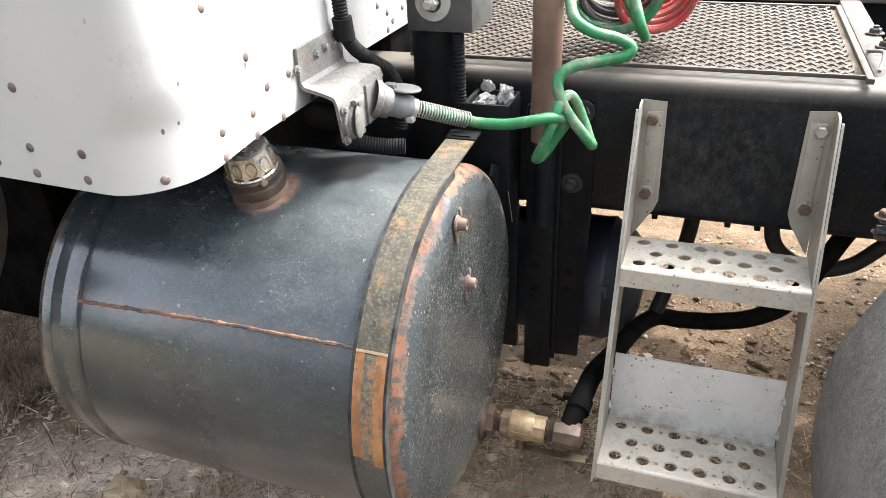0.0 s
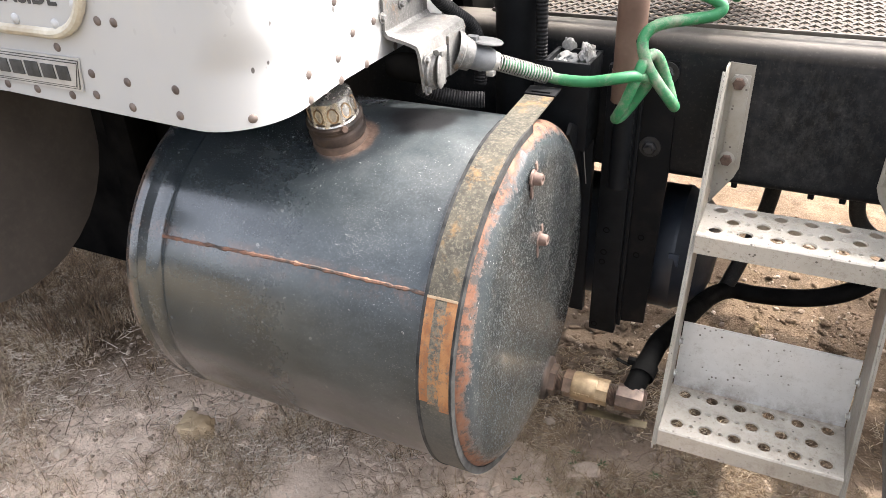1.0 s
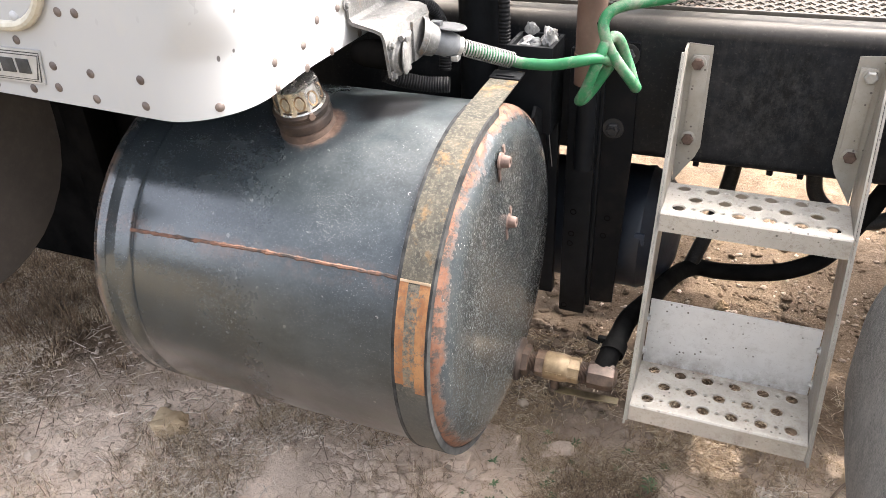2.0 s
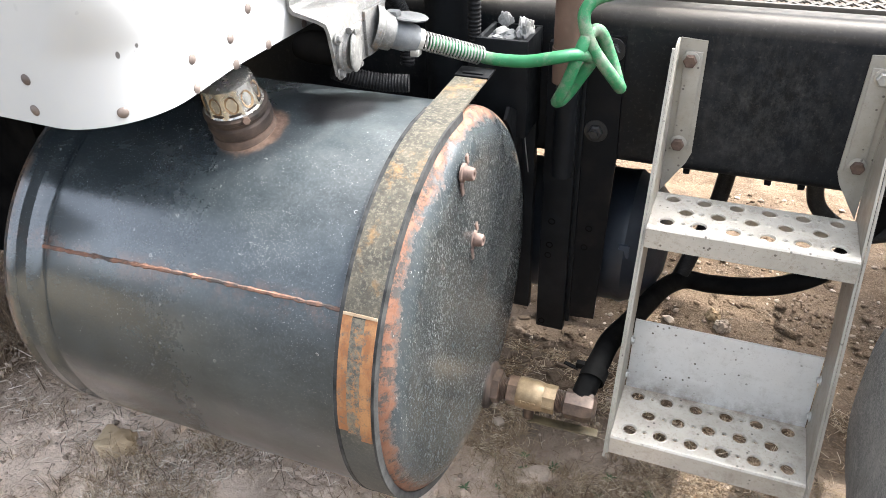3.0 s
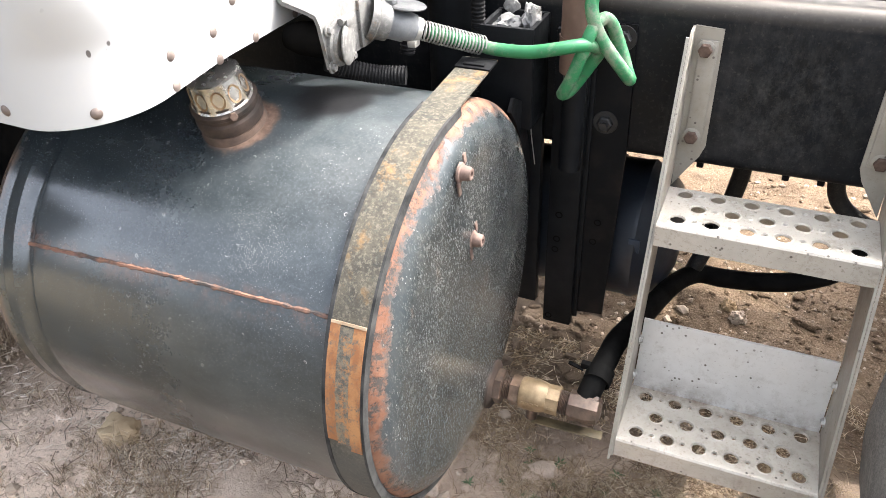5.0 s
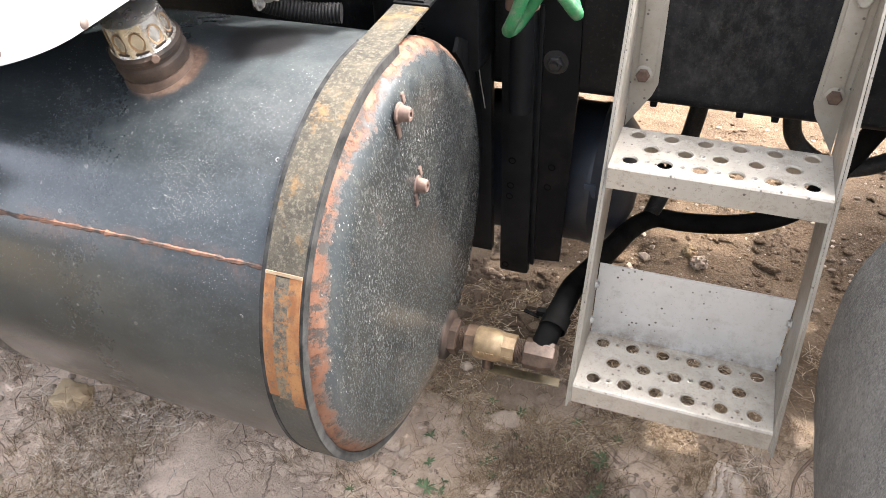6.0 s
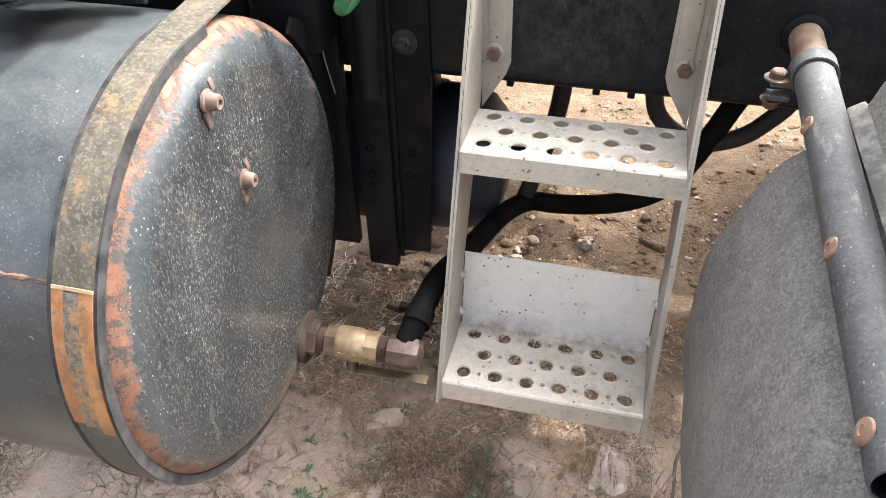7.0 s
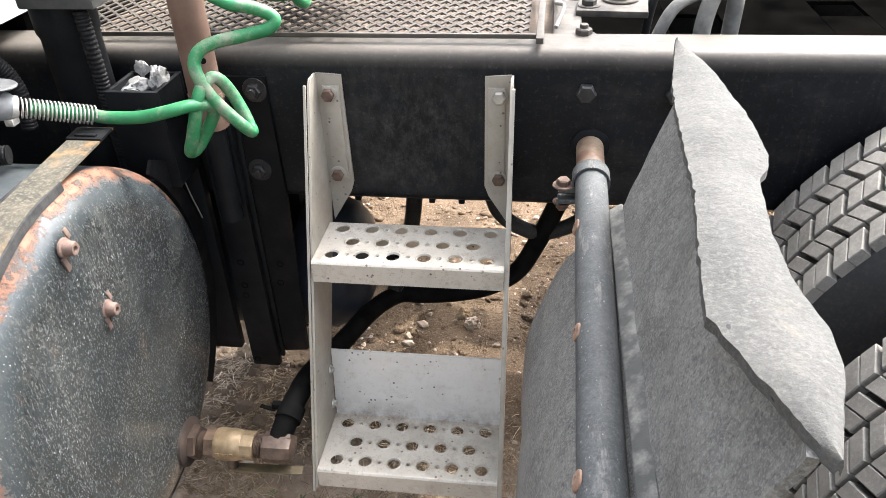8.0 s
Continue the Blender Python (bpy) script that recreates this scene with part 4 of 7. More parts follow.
deck_plate()


# ---- white cab corner ----
def cab_shell():
    cab = thing("truck_cab", (-1.0, 0.0, 1.05), "white riveted truck cab with rounded lower rear corner", "truck cab")
    side = [-3.2, -2.6, -2.2, -1.8, -1.4, -1.1, -0.95, -0.85, -0.78, -0.72, -0.66]
    rear = [-0.585, -0.55, -0.52, -0.48, -0.44, -0.40, -0.30, -0.2]
    arcs = 30
    hs = [0.0, 0.02, 0.035, 0.05, 0.06, 0.07, 0.08, 0.09, 0.10, 0.11, 0.12, 0.13, 0.14, 0.155, 0.17, 0.19, 0.21, 0.24, 0.27, 0.32, 0.4, 0.5, 0.7, 1.0, 1.5]

    def corner(z):
        """The corner is wide and soft at its foot and tighter above."""
        return float(np.interp(z, [1.105, 1.135, 1.150, 1.185, 1.235, 1.285, 1.45], [0.105, 0.102, 0.090, 0.066, 0.052, 0.043, 0.036]))
    bm = B()
    grid = []
    for i in range(len(side) + arcs + 1 + len(rear)):
        row = []
        for h in hs:
            z = 1.058 + h
            r = corner(z)
            if i < len(side):
                x, y = side[i], -0.735
            elif i <= len(side) + arcs:
                a = radians(-90 + 90 * (i - len(side)) / arcs)
                x, y = -0.5 - r + r * math.cos(a), -0.735 + r + r * math.sin(a)
            else:
                x, y = -0.5, rear[i - len(side) - arcs - 1]
            # the lower hem rises towards the front and towards the chassis
            zb = 1.044 + 0.014 * min(max((y + 0.735) / 0.2, 0), 1) + 0.014 * min(max((-0.58 - x) / 0.4, 0), 1)
            row.append(bm.verts.new((x, y, zb + h)))
        grid.append(row)
    for A, C in zip(grid, grid[1:]):
        for k in range(len(hs) - 1):
            bm.faces.new((A[k], C[k], C[k + 1], A[k + 1]))
    bmesh.ops.recalc_face_normals(bm, faces=bm.faces)
    bmesh.ops.solidify(bm, geom=bm.faces, thickness=0.003)
    bmesh.ops.recalc_face_normals(bm, faces=bm.faces)
    skin = part("side_skin", bm, M_CAB, cab)
    # unseen black lining, added so the tank mirrors a dark underside
    bm = B()
    line = [(-3.19, -0.728)] + [(x, -0.728) for x in (-2.0, -1.2, -0.8, -0.66)]
    for k in range(9):
        a = radians(-90 + 90 * k / 8)
        line.append((-0.612 + 0.105 * math.cos(a), -0.623 + 0.105 * math.sin(a)))
    line += [(-0.507, -0.4), (-0.507, -0.21)]
    cols = [[bm.verts.new((x, y, z)) for z in (1.050 + 0.014 * min(max((y + 0.735) / 0.2, 0), 1) + 0.014 * min(max((-0.58 - x) / 0.4, 0), 1), 1.2, 1.322)] for x, y in line]
    for A, C in zip(cols, cols[1:]):
        for k in range(2):
            bm.faces.new((A[k], C[k], C[k + 1], A[k + 1]))
    bmesh.ops.solidify(bm, geom=bm.faces, thickness=0.002)
    bmesh.ops.recalc_face_normals(bm, faces=bm.faces)
    part("inner_lining", bm, M_FLATBLACK, cab, "added black inner lining, dark for the tank's reflection")
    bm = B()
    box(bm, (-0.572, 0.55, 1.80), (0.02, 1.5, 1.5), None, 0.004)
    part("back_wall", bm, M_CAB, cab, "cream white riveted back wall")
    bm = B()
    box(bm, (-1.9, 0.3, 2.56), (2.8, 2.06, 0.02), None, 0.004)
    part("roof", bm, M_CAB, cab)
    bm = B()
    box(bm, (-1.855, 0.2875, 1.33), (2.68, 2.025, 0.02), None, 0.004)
    part("floor_pan", bm, M_FLATBLACK, cab, "black underside")
    return cab, skin


CAB, SKIN = cab_shell()


# ---- mud flap on its pipe ----
def flap_pipe():
    p = thing("flap_hanger", (0.4365, 0.0, 0.852), "galvanised pipe arm with rusty bolts that carries the mud flap", "pipe arm")
    bm = B()
    a, d = Vector((0.4365, 0.0, 0.852)), Vector((-0.010, -1, -0.026)).normalized()
    lathe(bm, a, d, [(0.0, 0.0225), (0.13, 0.0225)], 32)
    part("stub", bm, M_STUB, p, "rusty cream painted pipe stub")
    bm = B()
    lathe(bm, a, d, [(0.10, 0.0228), (0.10, 0.0245), (0.724, 0.0245), (0.726, 0.0241), (0.726, 0.0222), (0.724, 0.0217)], 40)
    pp = part("pipe", bm, M_GALV, p)
    bm = B()
    lathe(bm, a, d, [(0.724, 0.0217), (0.61, 0.0215), (0.61, 0)], 32)
    box(bm, a + d * 0.705 + Vector((-0.004, 0, -0.015)), (0.006, 0.03, 0.014), None, 0.001)
    part("bore", bm, M_BLACKRUST, pp, "dark rusty bore of the pipe")
    bm = B()
    lathe(bm, a, d, [(0.0, 0.033), (0.004, 0.032), (0.008, 0.025), (0.008, 0.022)], 32)
    part("weld_collar", bm, M_BLACKRUST, p, "burnt weld collar")
    bm = B()
    lathe(bm, a + d * 0.098, d, [(0, 0.026), (0, 0.0292), (0.028, 0.0292), (0.028, 0.026)], 32)
    box(bm, a + d * 0.115 + Vector((-0.036, 0, -0.014)), (0.028, 0.022, 0.008), None, 0.002)
    box(bm, a + d * 0.115 + Vector((-0.036, 0, -0.034)), (0.028, 0.022, 0.008), None, 0.002)
    cl = part("pipe_clamp", bm, M_GALV, p)
    bm = B()
    q = a + d * 0.115 + Vector((-0.042, 0, -0.010))
    hexbolt(bm, q, (0, 0, 1), 0.011, 0.010)
    part("clamp_bolt", bm, M_BOLT, cl)
    bm = B()
    hexbolt(bm, q - Vector((0, 0, 0.028)), (0, 0, -1), 0.010, 0.012)
    part("clamp_nut", bm, M_BOLT, cl)
    for s in (0.258, 0.478, 0.688):
        bm = B()
        n = Vector((-0.96, 0, 0.28)).normalized()
        lathe(bm, a + d * s + n * 0.0238, n, [(0, 0.0115), (0.0022, 0.0110), (0.0036, 0.0075), (0.0038, 0.0045), (0.0024, 0.0035), (0.0024, 0)], 18)
        part("rivet_head", bm, M_PINROT, p)
    bm = B()
    box(bm, (0.468, -0.467, 0.857), (0.023, 0.505, 0.011), Euler((0.010, radians(-36), -0.006)).to_matrix(), 0.0045)
    part("clamp_bar", bm, M_BAR, p, "grey dusty clamping bar")
    return p


def flap_point(u, v):
    """The rubber sheet: u from its inner edge outwards, v from its lower end to its top."""
    keys = [(0.0, 0.47, 0.10), (0.12, 0.392, 0.28), (0.22, 0.362, 0.40), (0.32, 0.352, 0.52), (0.42, 0.362, 0.64), (0.52, 0.402, 0.760), (0.57, 0.440, 0.803), (0.61, 0.470, 0.841), (0.65, 0.484, 0.869), (0.70, 0.495, 0.905), (0.82, 0.522, 0.962), (1.0, 0.572, 1.052)]
    k = 0
    while v > keys[k + 1][0]:
        k += 1
    (a, xa, za), (b, xb, zb) = keys[k], keys[k + 1]
    (_, x0, z0), (_, x3, z3) = keys[max(k - 1, 0)], keys[min(k + 2, len(keys) - 1)]
    t = (v - a) / (b - a)

    def cr(p, q, r, s):
        return 0.5 * (2 * q + (r - p) * t + (2 * p - 5 * q + 4 * r - s) * t * t + (3 * q - p - 3 * r + s) * t ** 3)
    top = max(v - 0.66, 0) / 0.34
    y_in = -0.225 + 0.05 * top ** 1.5
    y_out = -0.80 - 0.03 * top
    y = y_in + (y_out - y_in) * u
    t2 = (-0.083 - y) / 0.757
    edge = np.interp(t2, [0, 0.17, 0.32, 0.46, 0.53, 0.66, 0.76, 0.83, 0.89, 1], [0.535, 0.560, 0.572, 0.572, 0.556, 0.543, 0.543, 0.553, 0.552, 0.535])
    return Vector((cr(x0, xa, xb, x3) + (edge - 0.574) * top ** 1.3, y, cr(z0, za, zb, z3)))


def mud_flap():
    f = thing("mud_flap", (0.45, -0.5, 0.10), "weathered grey rubber mud flap with a torn curled top", "mud flap")
    bm = B()
    nu, nv = 36, 72
    g = [[bm.verts.new(flap_point(i / nu, j / nv) + Vector((0.005 * noise.noise(Vector((i * 0.15, j * 0.12, 3))), 0, 0))) for j in range(nv + 1)] for i in range(nu + 1)]
    for i in range(nu):
        for j in range(nv):
            bm.faces.new((g[i][j], g[i + 1][j], g[i + 1][j + 1], g[i][j + 1]))
    bmesh.ops.recalc_face_normals(bm, faces=bm.faces)
    bmesh.ops.solidify(bm, geom=bm.faces, thickness=0.008)
    part("sheet", bm, M_FLAP, f)
    # curled torn top: one ragged edge in front, the bend behind
    bm = B()
    n = 150
    rows = []
    for i in range(n + 1):
        t = i / n
        y = -0.083 - 0.757 * t
        xl = np.interp(t, [0, 0.22, 0.34, 0.56, 0.70, 0.825, 0.90, 0.95, 1], [0.538, 0.515, 0.509, 0.505, 0.494, 0.486, 0.506, 0.523, 0.540])
        xr = np.interp(t, [0, 0.17, 0.32, 0.46, 0.50, 0.53, 0.66, 0.76, 0.83, 0.89, 1], [0.543, 0.574, 0.588, 0.590, 0.583, 0.570, 0.560, 0.562, 0.571, 0.568, 0.544])
        rag = 0.0022 * noise.noise(Vector((t * 60, 0, 0))) + 0.0014 * noise.noise(Vector((t * 170, 2, 0)))
        xl += rag
        xr += 0.0015 * noise.noise(Vector((t * 40, 8, 0)))
        zc = 1.060 + 0.006 * noise.noise(Vector((t * 5, 5, 0)))
        row = []
        for k in range(8):
            s = k / 7
            row.append(Vector((xl + (xr - xl) * s, y + 0.003 * rag * 100, zc + 0.005 * math.sin(math.pi * s) - 0.002 * s * s)))
        rows.append(row)
    top = [[bm.verts.new(p) for p in r] for r in rows]
    low = [[bm.verts.new(p - Vector((0, 0, 0.010 + 0.002 * noise.noise(p * 90)))) for p in r] for r in rows]
    for i in range(n):
        for k in range(7):
            bm.faces.new((top[i][k], top[i + 1][k], top[i + 1][k + 1], top[i][k + 1]))
            bm.faces.new((low[i][k + 1], low[i + 1][k + 1], low[i + 1][k], low[i][k]))
        bm.faces.new((low[i][0], low[i + 1][0], top[i + 1][0], top[i][0]))
        bm.faces.new((top[i][7], top[i + 1][7], low[i + 1][7], low[i][7]))
    for i in (0, n):
        for k in range(7):
            bm.faces.new((top[i][k], top[i][k + 1], low[i][k + 1], low[i][k]))
    bmesh.ops.recalc_face_normals(bm, faces=bm.faces)
    part("torn_top", bm, M_FLAPCUT, f, "pale dusty torn top edge")
    return f


M_PINROT = simple("orange_brown_bolt", (0.10, 0.056, 0.036), (0.235, 0.150, 0.105), 70, 0.8)
M_STUB = simple("peeling_cream_pipe", (0.08, 0.043, 0.027), (0.22, 0.17, 0.12), 18, 0.7)
M_BAR = simple("dusty_flat_bar", (0.050, 0.051, 0.047), (0.155, 0.150, 0.136), 30, 0.75, 0.0, 0.5, 0.46, 0.66)
flap_pipe()
mud_flap()


# ---- cab details ----
def side_point(x, z, off=0.0):
    return Vector((x, -0.735 - off, z))


def rivet(p, n):
    bm = B()
    lathe(bm, Vector(p) - Vector(n) * 0.001, n, [(0, 0.0066), (0.0016, 0.0062), (0.0030, 0.0042), (0.0036, 0)], 14)
    part("rivet", bm, M_RIVET, SKIN)


for x, z in ((-0.729, 1.176), (-0.701, 1.176), (-0.819, 1.134), (-0.767, 1.103), (-0.769, 1.073), (-0.704, 1.098), (-0.706, 1.063), (-0.622, 1.097), (-0.624, 1.062),
             (-0.948, 1.069), (-0.887, 1.068), (-0.817, 1.067), (-1.01, 1.069), (-1.07, 1.07)):
    rivet(side_point(x, z), (0, -1, 0))
rivet((-0.531, -0.7045, 1.059), (0.707, -0.707, 0))
for y, z in ((-0.617, 1.058), (-0.615, 1.092), (-0.539, 1.060), (-0.541, 1.093), (-0.536, 1.170), (-0.497, 1.117), (-0.466, 1.062), (-0.436, 1.119), (-0.375, 1.064), (-0.61, 1.25), (-0.41, 1.23), (-0.49, 1.29)):
    rivet((-0.5, y, z), (1, 0, 0))
for y, z in ((0.075, 1.097), (0.101, 1.074), (0.074, 1.062), (0.158, 1.091), (0.03, 1.12), (0.12, 1.13)):
    bm = B()
    lathe(bm, (-0.5625, y, z), (1, 0, 0), [(0, 0.0066), (0.0016, 0.0062), (0.0030, 0.0042), (0.0036, 0)], 14)
    part("rivet", bm, M_RIVET, CAB)


def access_door():
    """The rounded locker door in the cab's side, with its trim and lettering."""
    d = thing("access_panel", (-0.95, -0.737, 1.15), "white rounded access panel with tubular trim and black lettering", "access panel")
    x0, x1, z0, z1, r = -1.35, -0.738, 1.155, 1.52, 0.075
    loop = []
    for cx, cz, a0 in ((x1 - r, z0 + r, -90), (x1 - r, z1 - r, 0), (x0 + r, z1 - r, 90), (x0 + r, z0 + r, 180)):
        for k in range(9):
            a = radians(a0 + 90 * k / 8)
            loop.append((cx + r * math.cos(a), cz + r * math.sin(a)))
    bm = B()
    prism(bm, loop, "y", -0.7415, -0.736)
    part("panel", bm, M_CAB, d)
    bm = B()
    pts = [Vector((x, -0.741, z)) for x, z in loop + loop[:1]]
    tube(bm, pts, 0.0075, 10, cap=False)
    part("trim", bm, M_TRIM, d, "cream tubular trim with grime")
    for x, z in ((-0.755, 1.195), (-0.80, 1.168), (-0.875, 1.170)):
        bm = B()
        lathe(bm, (x, -0.7412, z), (0, -1, 0), [(0, 0.0075), (0.002, 0.007), (0.004, 0.0045), (0.0045, 0)], 14)
        part("screw", bm, M_CAB, d)
    cu = bpy.data.curves.new("lettering", "FONT")
    cu.body, cu.size, cu.extrude, cu.align_x, cu.offset = "INSIDE", 0.037, 0.0004, "RIGHT", 0.0009
    t = new("lettering", cu)
    t.data.materials.append(M_LETTER)
    t.matrix_world = pose(-0.786, -0.7422, 1.193, 90, 0, 0)
    bpy.context.view_layer.update()
    me = bpy.data.meshes.new_from_object(t.evaluated_get(bpy.context.evaluated_depsgraph_get()))
    m = t.matrix_world.copy()
    bpy.data.objects.remove(t)
    me.transform(m)
    ob = new("lettering", me)
    ob.parent = d
    ob.matrix_parent_inverse = Matrix.Translation(-Vector(d.location))
    return d


def name_plate():
    p = thing("name_plate", (-0.88, -0.737, 1.078), "silver name plate with a black border on the white cab", "name plate")
    x0, x1, z0, z1 = -1.02, -0.783, 1.076, 1.123
    for k, (g, mat, name, off) in enumerate(((0.0, M_PLATE, "plate", 0.0), (0.003, M_LETTER, "border", 0.0006), (0.0042, M_PLATE, "inner_plate", 0.0012), (0.0062, M_LETTER, "inner_border", 0.0018), (0.0074, M_PLATE, "face", 0.0024))):
        bm = B()
        prism(bm, [(x0 + g, z0 + g), (x1 - 1.2 * g - 0.006, z0 + g), (x1 - 0.6 * g + 0.002, z1 - g), (x0 + g, z1 - g)], "y", -0.7385 - off, -0.736)
        part(name, bm, mat, p)
    x = -0.803
    for w, h in ((0.022, 0.020), (0.024, 0.020), (0.026, 0.022), (0.024, 0.020), (0.020, 0.020), (0.02, 0.02)):
        bm = B()
        box(bm, (x - w / 2, -0.7418, 1.101), (w, 0.002, h), None, 0.0006)
        part("letter_bar", bm, M_LETTER, p)
        x -= w + 0.006
    return p


M_TRIM = simple("grimy_cream_trim", (0.28, 0.23, 0.16), (0.50, 0.47, 0.39), 12, 0.5)
M_LETTER = simple("worn_black_print", (0.02, 0.02, 0.02), (0.06, 0.06, 0.06), 40, 0.6)
M_PLATE = simple("brushed_silver_plate", (0.42, 0.42, 0.42), (0.55, 0.55, 0.55), 30, 0.4, 0.5)
access_door()
name_plate()


# ---- hanger plates, posts and column at the chassis ----
def hanger_bracket():
    h = thing("hanger_bracket", (-0.17, -0.01, 0.33), "black drilled steel hanger bracket bolted to the chassis rail", "bracket")
    bm = B()
    prism(bm, [(-0.19, 0.358), (-0.116, 0.366), (-0.104, 0.74), (-0.108, 0.968), (-0.19, 0.968)], "y", -0.0095, -0.0005)
    back = part("back_plate", bm, M_BLACKRUST, h)
    bm = B()
    box(bm, (-0.205, -0.0205, 0.645), (0.060, 0.020, 0.625), None, 0.006)
    box(bm, (-0.171, -0.0135, 0.62), (0.010, 0.008, 0.54), None, 0.003)
    part("front_channel", bm, M_BLACK, h)
    # plates stay whole; black rings stand in for the dark of holes
    for x, y, z in ((-0.212, -0.0308, 0.60), (-0.214, -0.0308, 0.545), (-0.216, -0.0308, 0.52), (-0.142, -0.0098, 0.585), (-0.148, -0.0098, 0.54), (-0.222, -0.0308, 0.35)):
        bm = B()
        lathe(bm, (x, y, z), (0, -1, 0), [(0, 0.0072), (0.0008, 0.0066), (0.0008, 0.0052), (-0.004, 0.0050), (-0.004, 0)], 12)
        part("hole_ring", bm, M_FLATBLACK, h)
    for x, z in ((-0.145, 0.793), (-0.128, 0.945)):
        bm = B()
        hexbolt(bm, (x, -0.0095, z), (0, -1, 0), 0.014, 0.011)
        rod(bm, (x, -0.018, z), (x, -0.030, z), 0.007, 10)
        part("bolt", bm, M_DARKBOLT, h)
    return h


def post_socket():
    p = thing("socket_post", (-0.295, -0.055, 0.38), "black square steel post with torn paper stuffed in its open top", "post")
    x0, x1, y0, y1, t = -0.342, -0.252, -0.103, -0.008, 0.008
    for a, b, c, d in ((x0, x1, y0, y0 + t), (x0, x1, y1 - t, y1), (x0, x0 + t, y0 + t, y1 - t), (x1 - t, x1, y0 + t, y1 - t)):
        bm = B()
        box(bm, ((a + b) / 2, (c + d) / 2, 0.890), (b - a, d - c, 0.172), None, 0.0015)
        part("side_wall", bm, M_BLACK, p)
    bm = B()
    box(bm, (-0.297, -0.0185, 0.59), (0.088, 0.019, 0.428), None, 0.002)
    part("foot_plate", bm, M_BLACK, p)
    bm = B()
    box(bm, (-0.297, -0.055, 0.93), (0.07, 0.075, 0.02))
    part("fill", bm, M_FLATBLACK, p)
    bm = B()
    rod(bm, (-0.285, y0 - 0.03, 0.945), (-0.285, y0, 0.945), 0.007, 12, 0.001)
    part("strap_stud", bm, M_BLACKRUST, p)
    return p


def tank_cradle():
    """A steel cradle that holds the tank off the chassis, bent round its far side."""
    c = thing("tank_cradle", (-0.30, -0.06, 0.40), "dirty black steel cradle bent round the back of the fuel tank", "cradle")
    bm = B()
    rows = []
    for i in range(41):
        a = radians(-47 + 92 * i / 40)
        r1 = TR + 0.034 + (0.012 if i > 34 else 0.0) - 0.020 * max(0, i - 36) / 4
        rows.append([Vector((x, TY + r * math.cos(a), TZ + r * math.sin(a))) for x, r in ((-0.268, TR + 0.002), (-0.268, r1), (-0.274, r1), (-0.274, TR + 0.002))])
    vs = [[bm.verts.new(p) for p in r] for r in rows]
    for A, C in zip(vs, vs[1:]):
        for i in range(4):
            j = (i + 1) % 4
            bm.faces.new((A[i], A[j], C[j], C[i]))
    bm.faces.new(vs[0])
    bm.faces.new(vs[-1][::-1])
    bmesh.ops.recalc_face_normals(bm, faces=bm.faces)
    part("web", bm, M_BLACKRUST, c)
    bm = B()
    rows = []
    for i in range(37):
        a = radians(-47 + 86 * i / 36)
        rows.append([Vector((x, TY + r * math.cos(a), TZ + r * math.sin(a))) for x, r in ((-0.2745, TR + 0.002), (-0.2745, TR + 0.006), (-0.335, TR + 0.006), (-0.335, TR + 0.002))])
    vs = [[bm.verts.new(p) for p in r] for r in rows]
    for A, C in zip(vs, vs[1:]):
        for i in range(4):
            j = (i + 1) % 4
            bm.faces.new((A[i], A[j], C[j], C[i]))
    bm.faces.new(vs[0])
    bm.faces.new(vs[-1][::-1])
    bmesh.ops.recalc_face_normals(bm, faces=bm.faces)
    part("saddle", bm, M_BLACK, c)
    # a pale wire stands in for the shine along the edge
    bm = B()
    tube(bm, smooth_path([(-0.262, -0.070, 0.800), (-0.261, -0.062, 0.765), (-0.260, -0.053, 0.735), (-0.259, -0.046, 0.709)], 5), 0.0011, 6)
    part("edge_glint", bm, M_ZINC, c, "pale wire added for the edge's shine")
    return c


def crumpled(name, c, size, mat, label, cat, seed):
    bm = B()
    bmesh.ops.create_icosphere(bm, subdivisions=4, radius=1)
    for v in bm.verts:
        q = v.co.copy()
        k = 1 + 0.45 * noise.noise(q * 1.7 + Vector((seed, 0, 0))) + 0.22 * noise.noise(q * 5.1 + Vector((seed, 3, 0)))
        v.co = Vector((c[0] + size[0] * q.x * k, c[1] + size[1] * q.y * k, c[2] + size[2] * q.z * k))
    return solid(name, bm, mat, label, cat)


def brown_post():
    p = thing("pipe_post", (-0.192, -0.058, 0.90), "rust-brown painted pipe post standing by the chassis", "pipe post")
    bm = B()
    lathe(bm, (-0.192, -0.058, 0.90), (0, 0, 1), [(0, 0.020), (0, 0.0272), (0.95, 0.0272), (0.95, 0)], 36)
    part("pipe", bm, M_BROWN, p)
    bm = B()
    lathe(bm, (-0.192, -0.058, 0.948), (0, 0, 1), [(0, 0.027), (0, 0.0288), (0.012, 0.0288), (0.012, 0.027)], 36)
    part("collar", bm, M_BROWN, p)
    bm = B()
    lathe(bm, (-0.192, -0.058, 0.72), (0, 0, 1), [(0, 0), (0, 0.0195), (0.19, 0.0195)], 24)
    part("lower_tube", bm, M_BLACK, p)
    # raised black disc in place of a hole's dark inside
    bm = B()
    lathe(bm, (-0.174, -0.0785, 1.02), (0.66, -0.75, 0), [(0, 0.005), (0.0008, 0.0048), (0.0008, 0)], 10)
    part("hole_disc", bm, M_FLATBLACK, p)
    return p


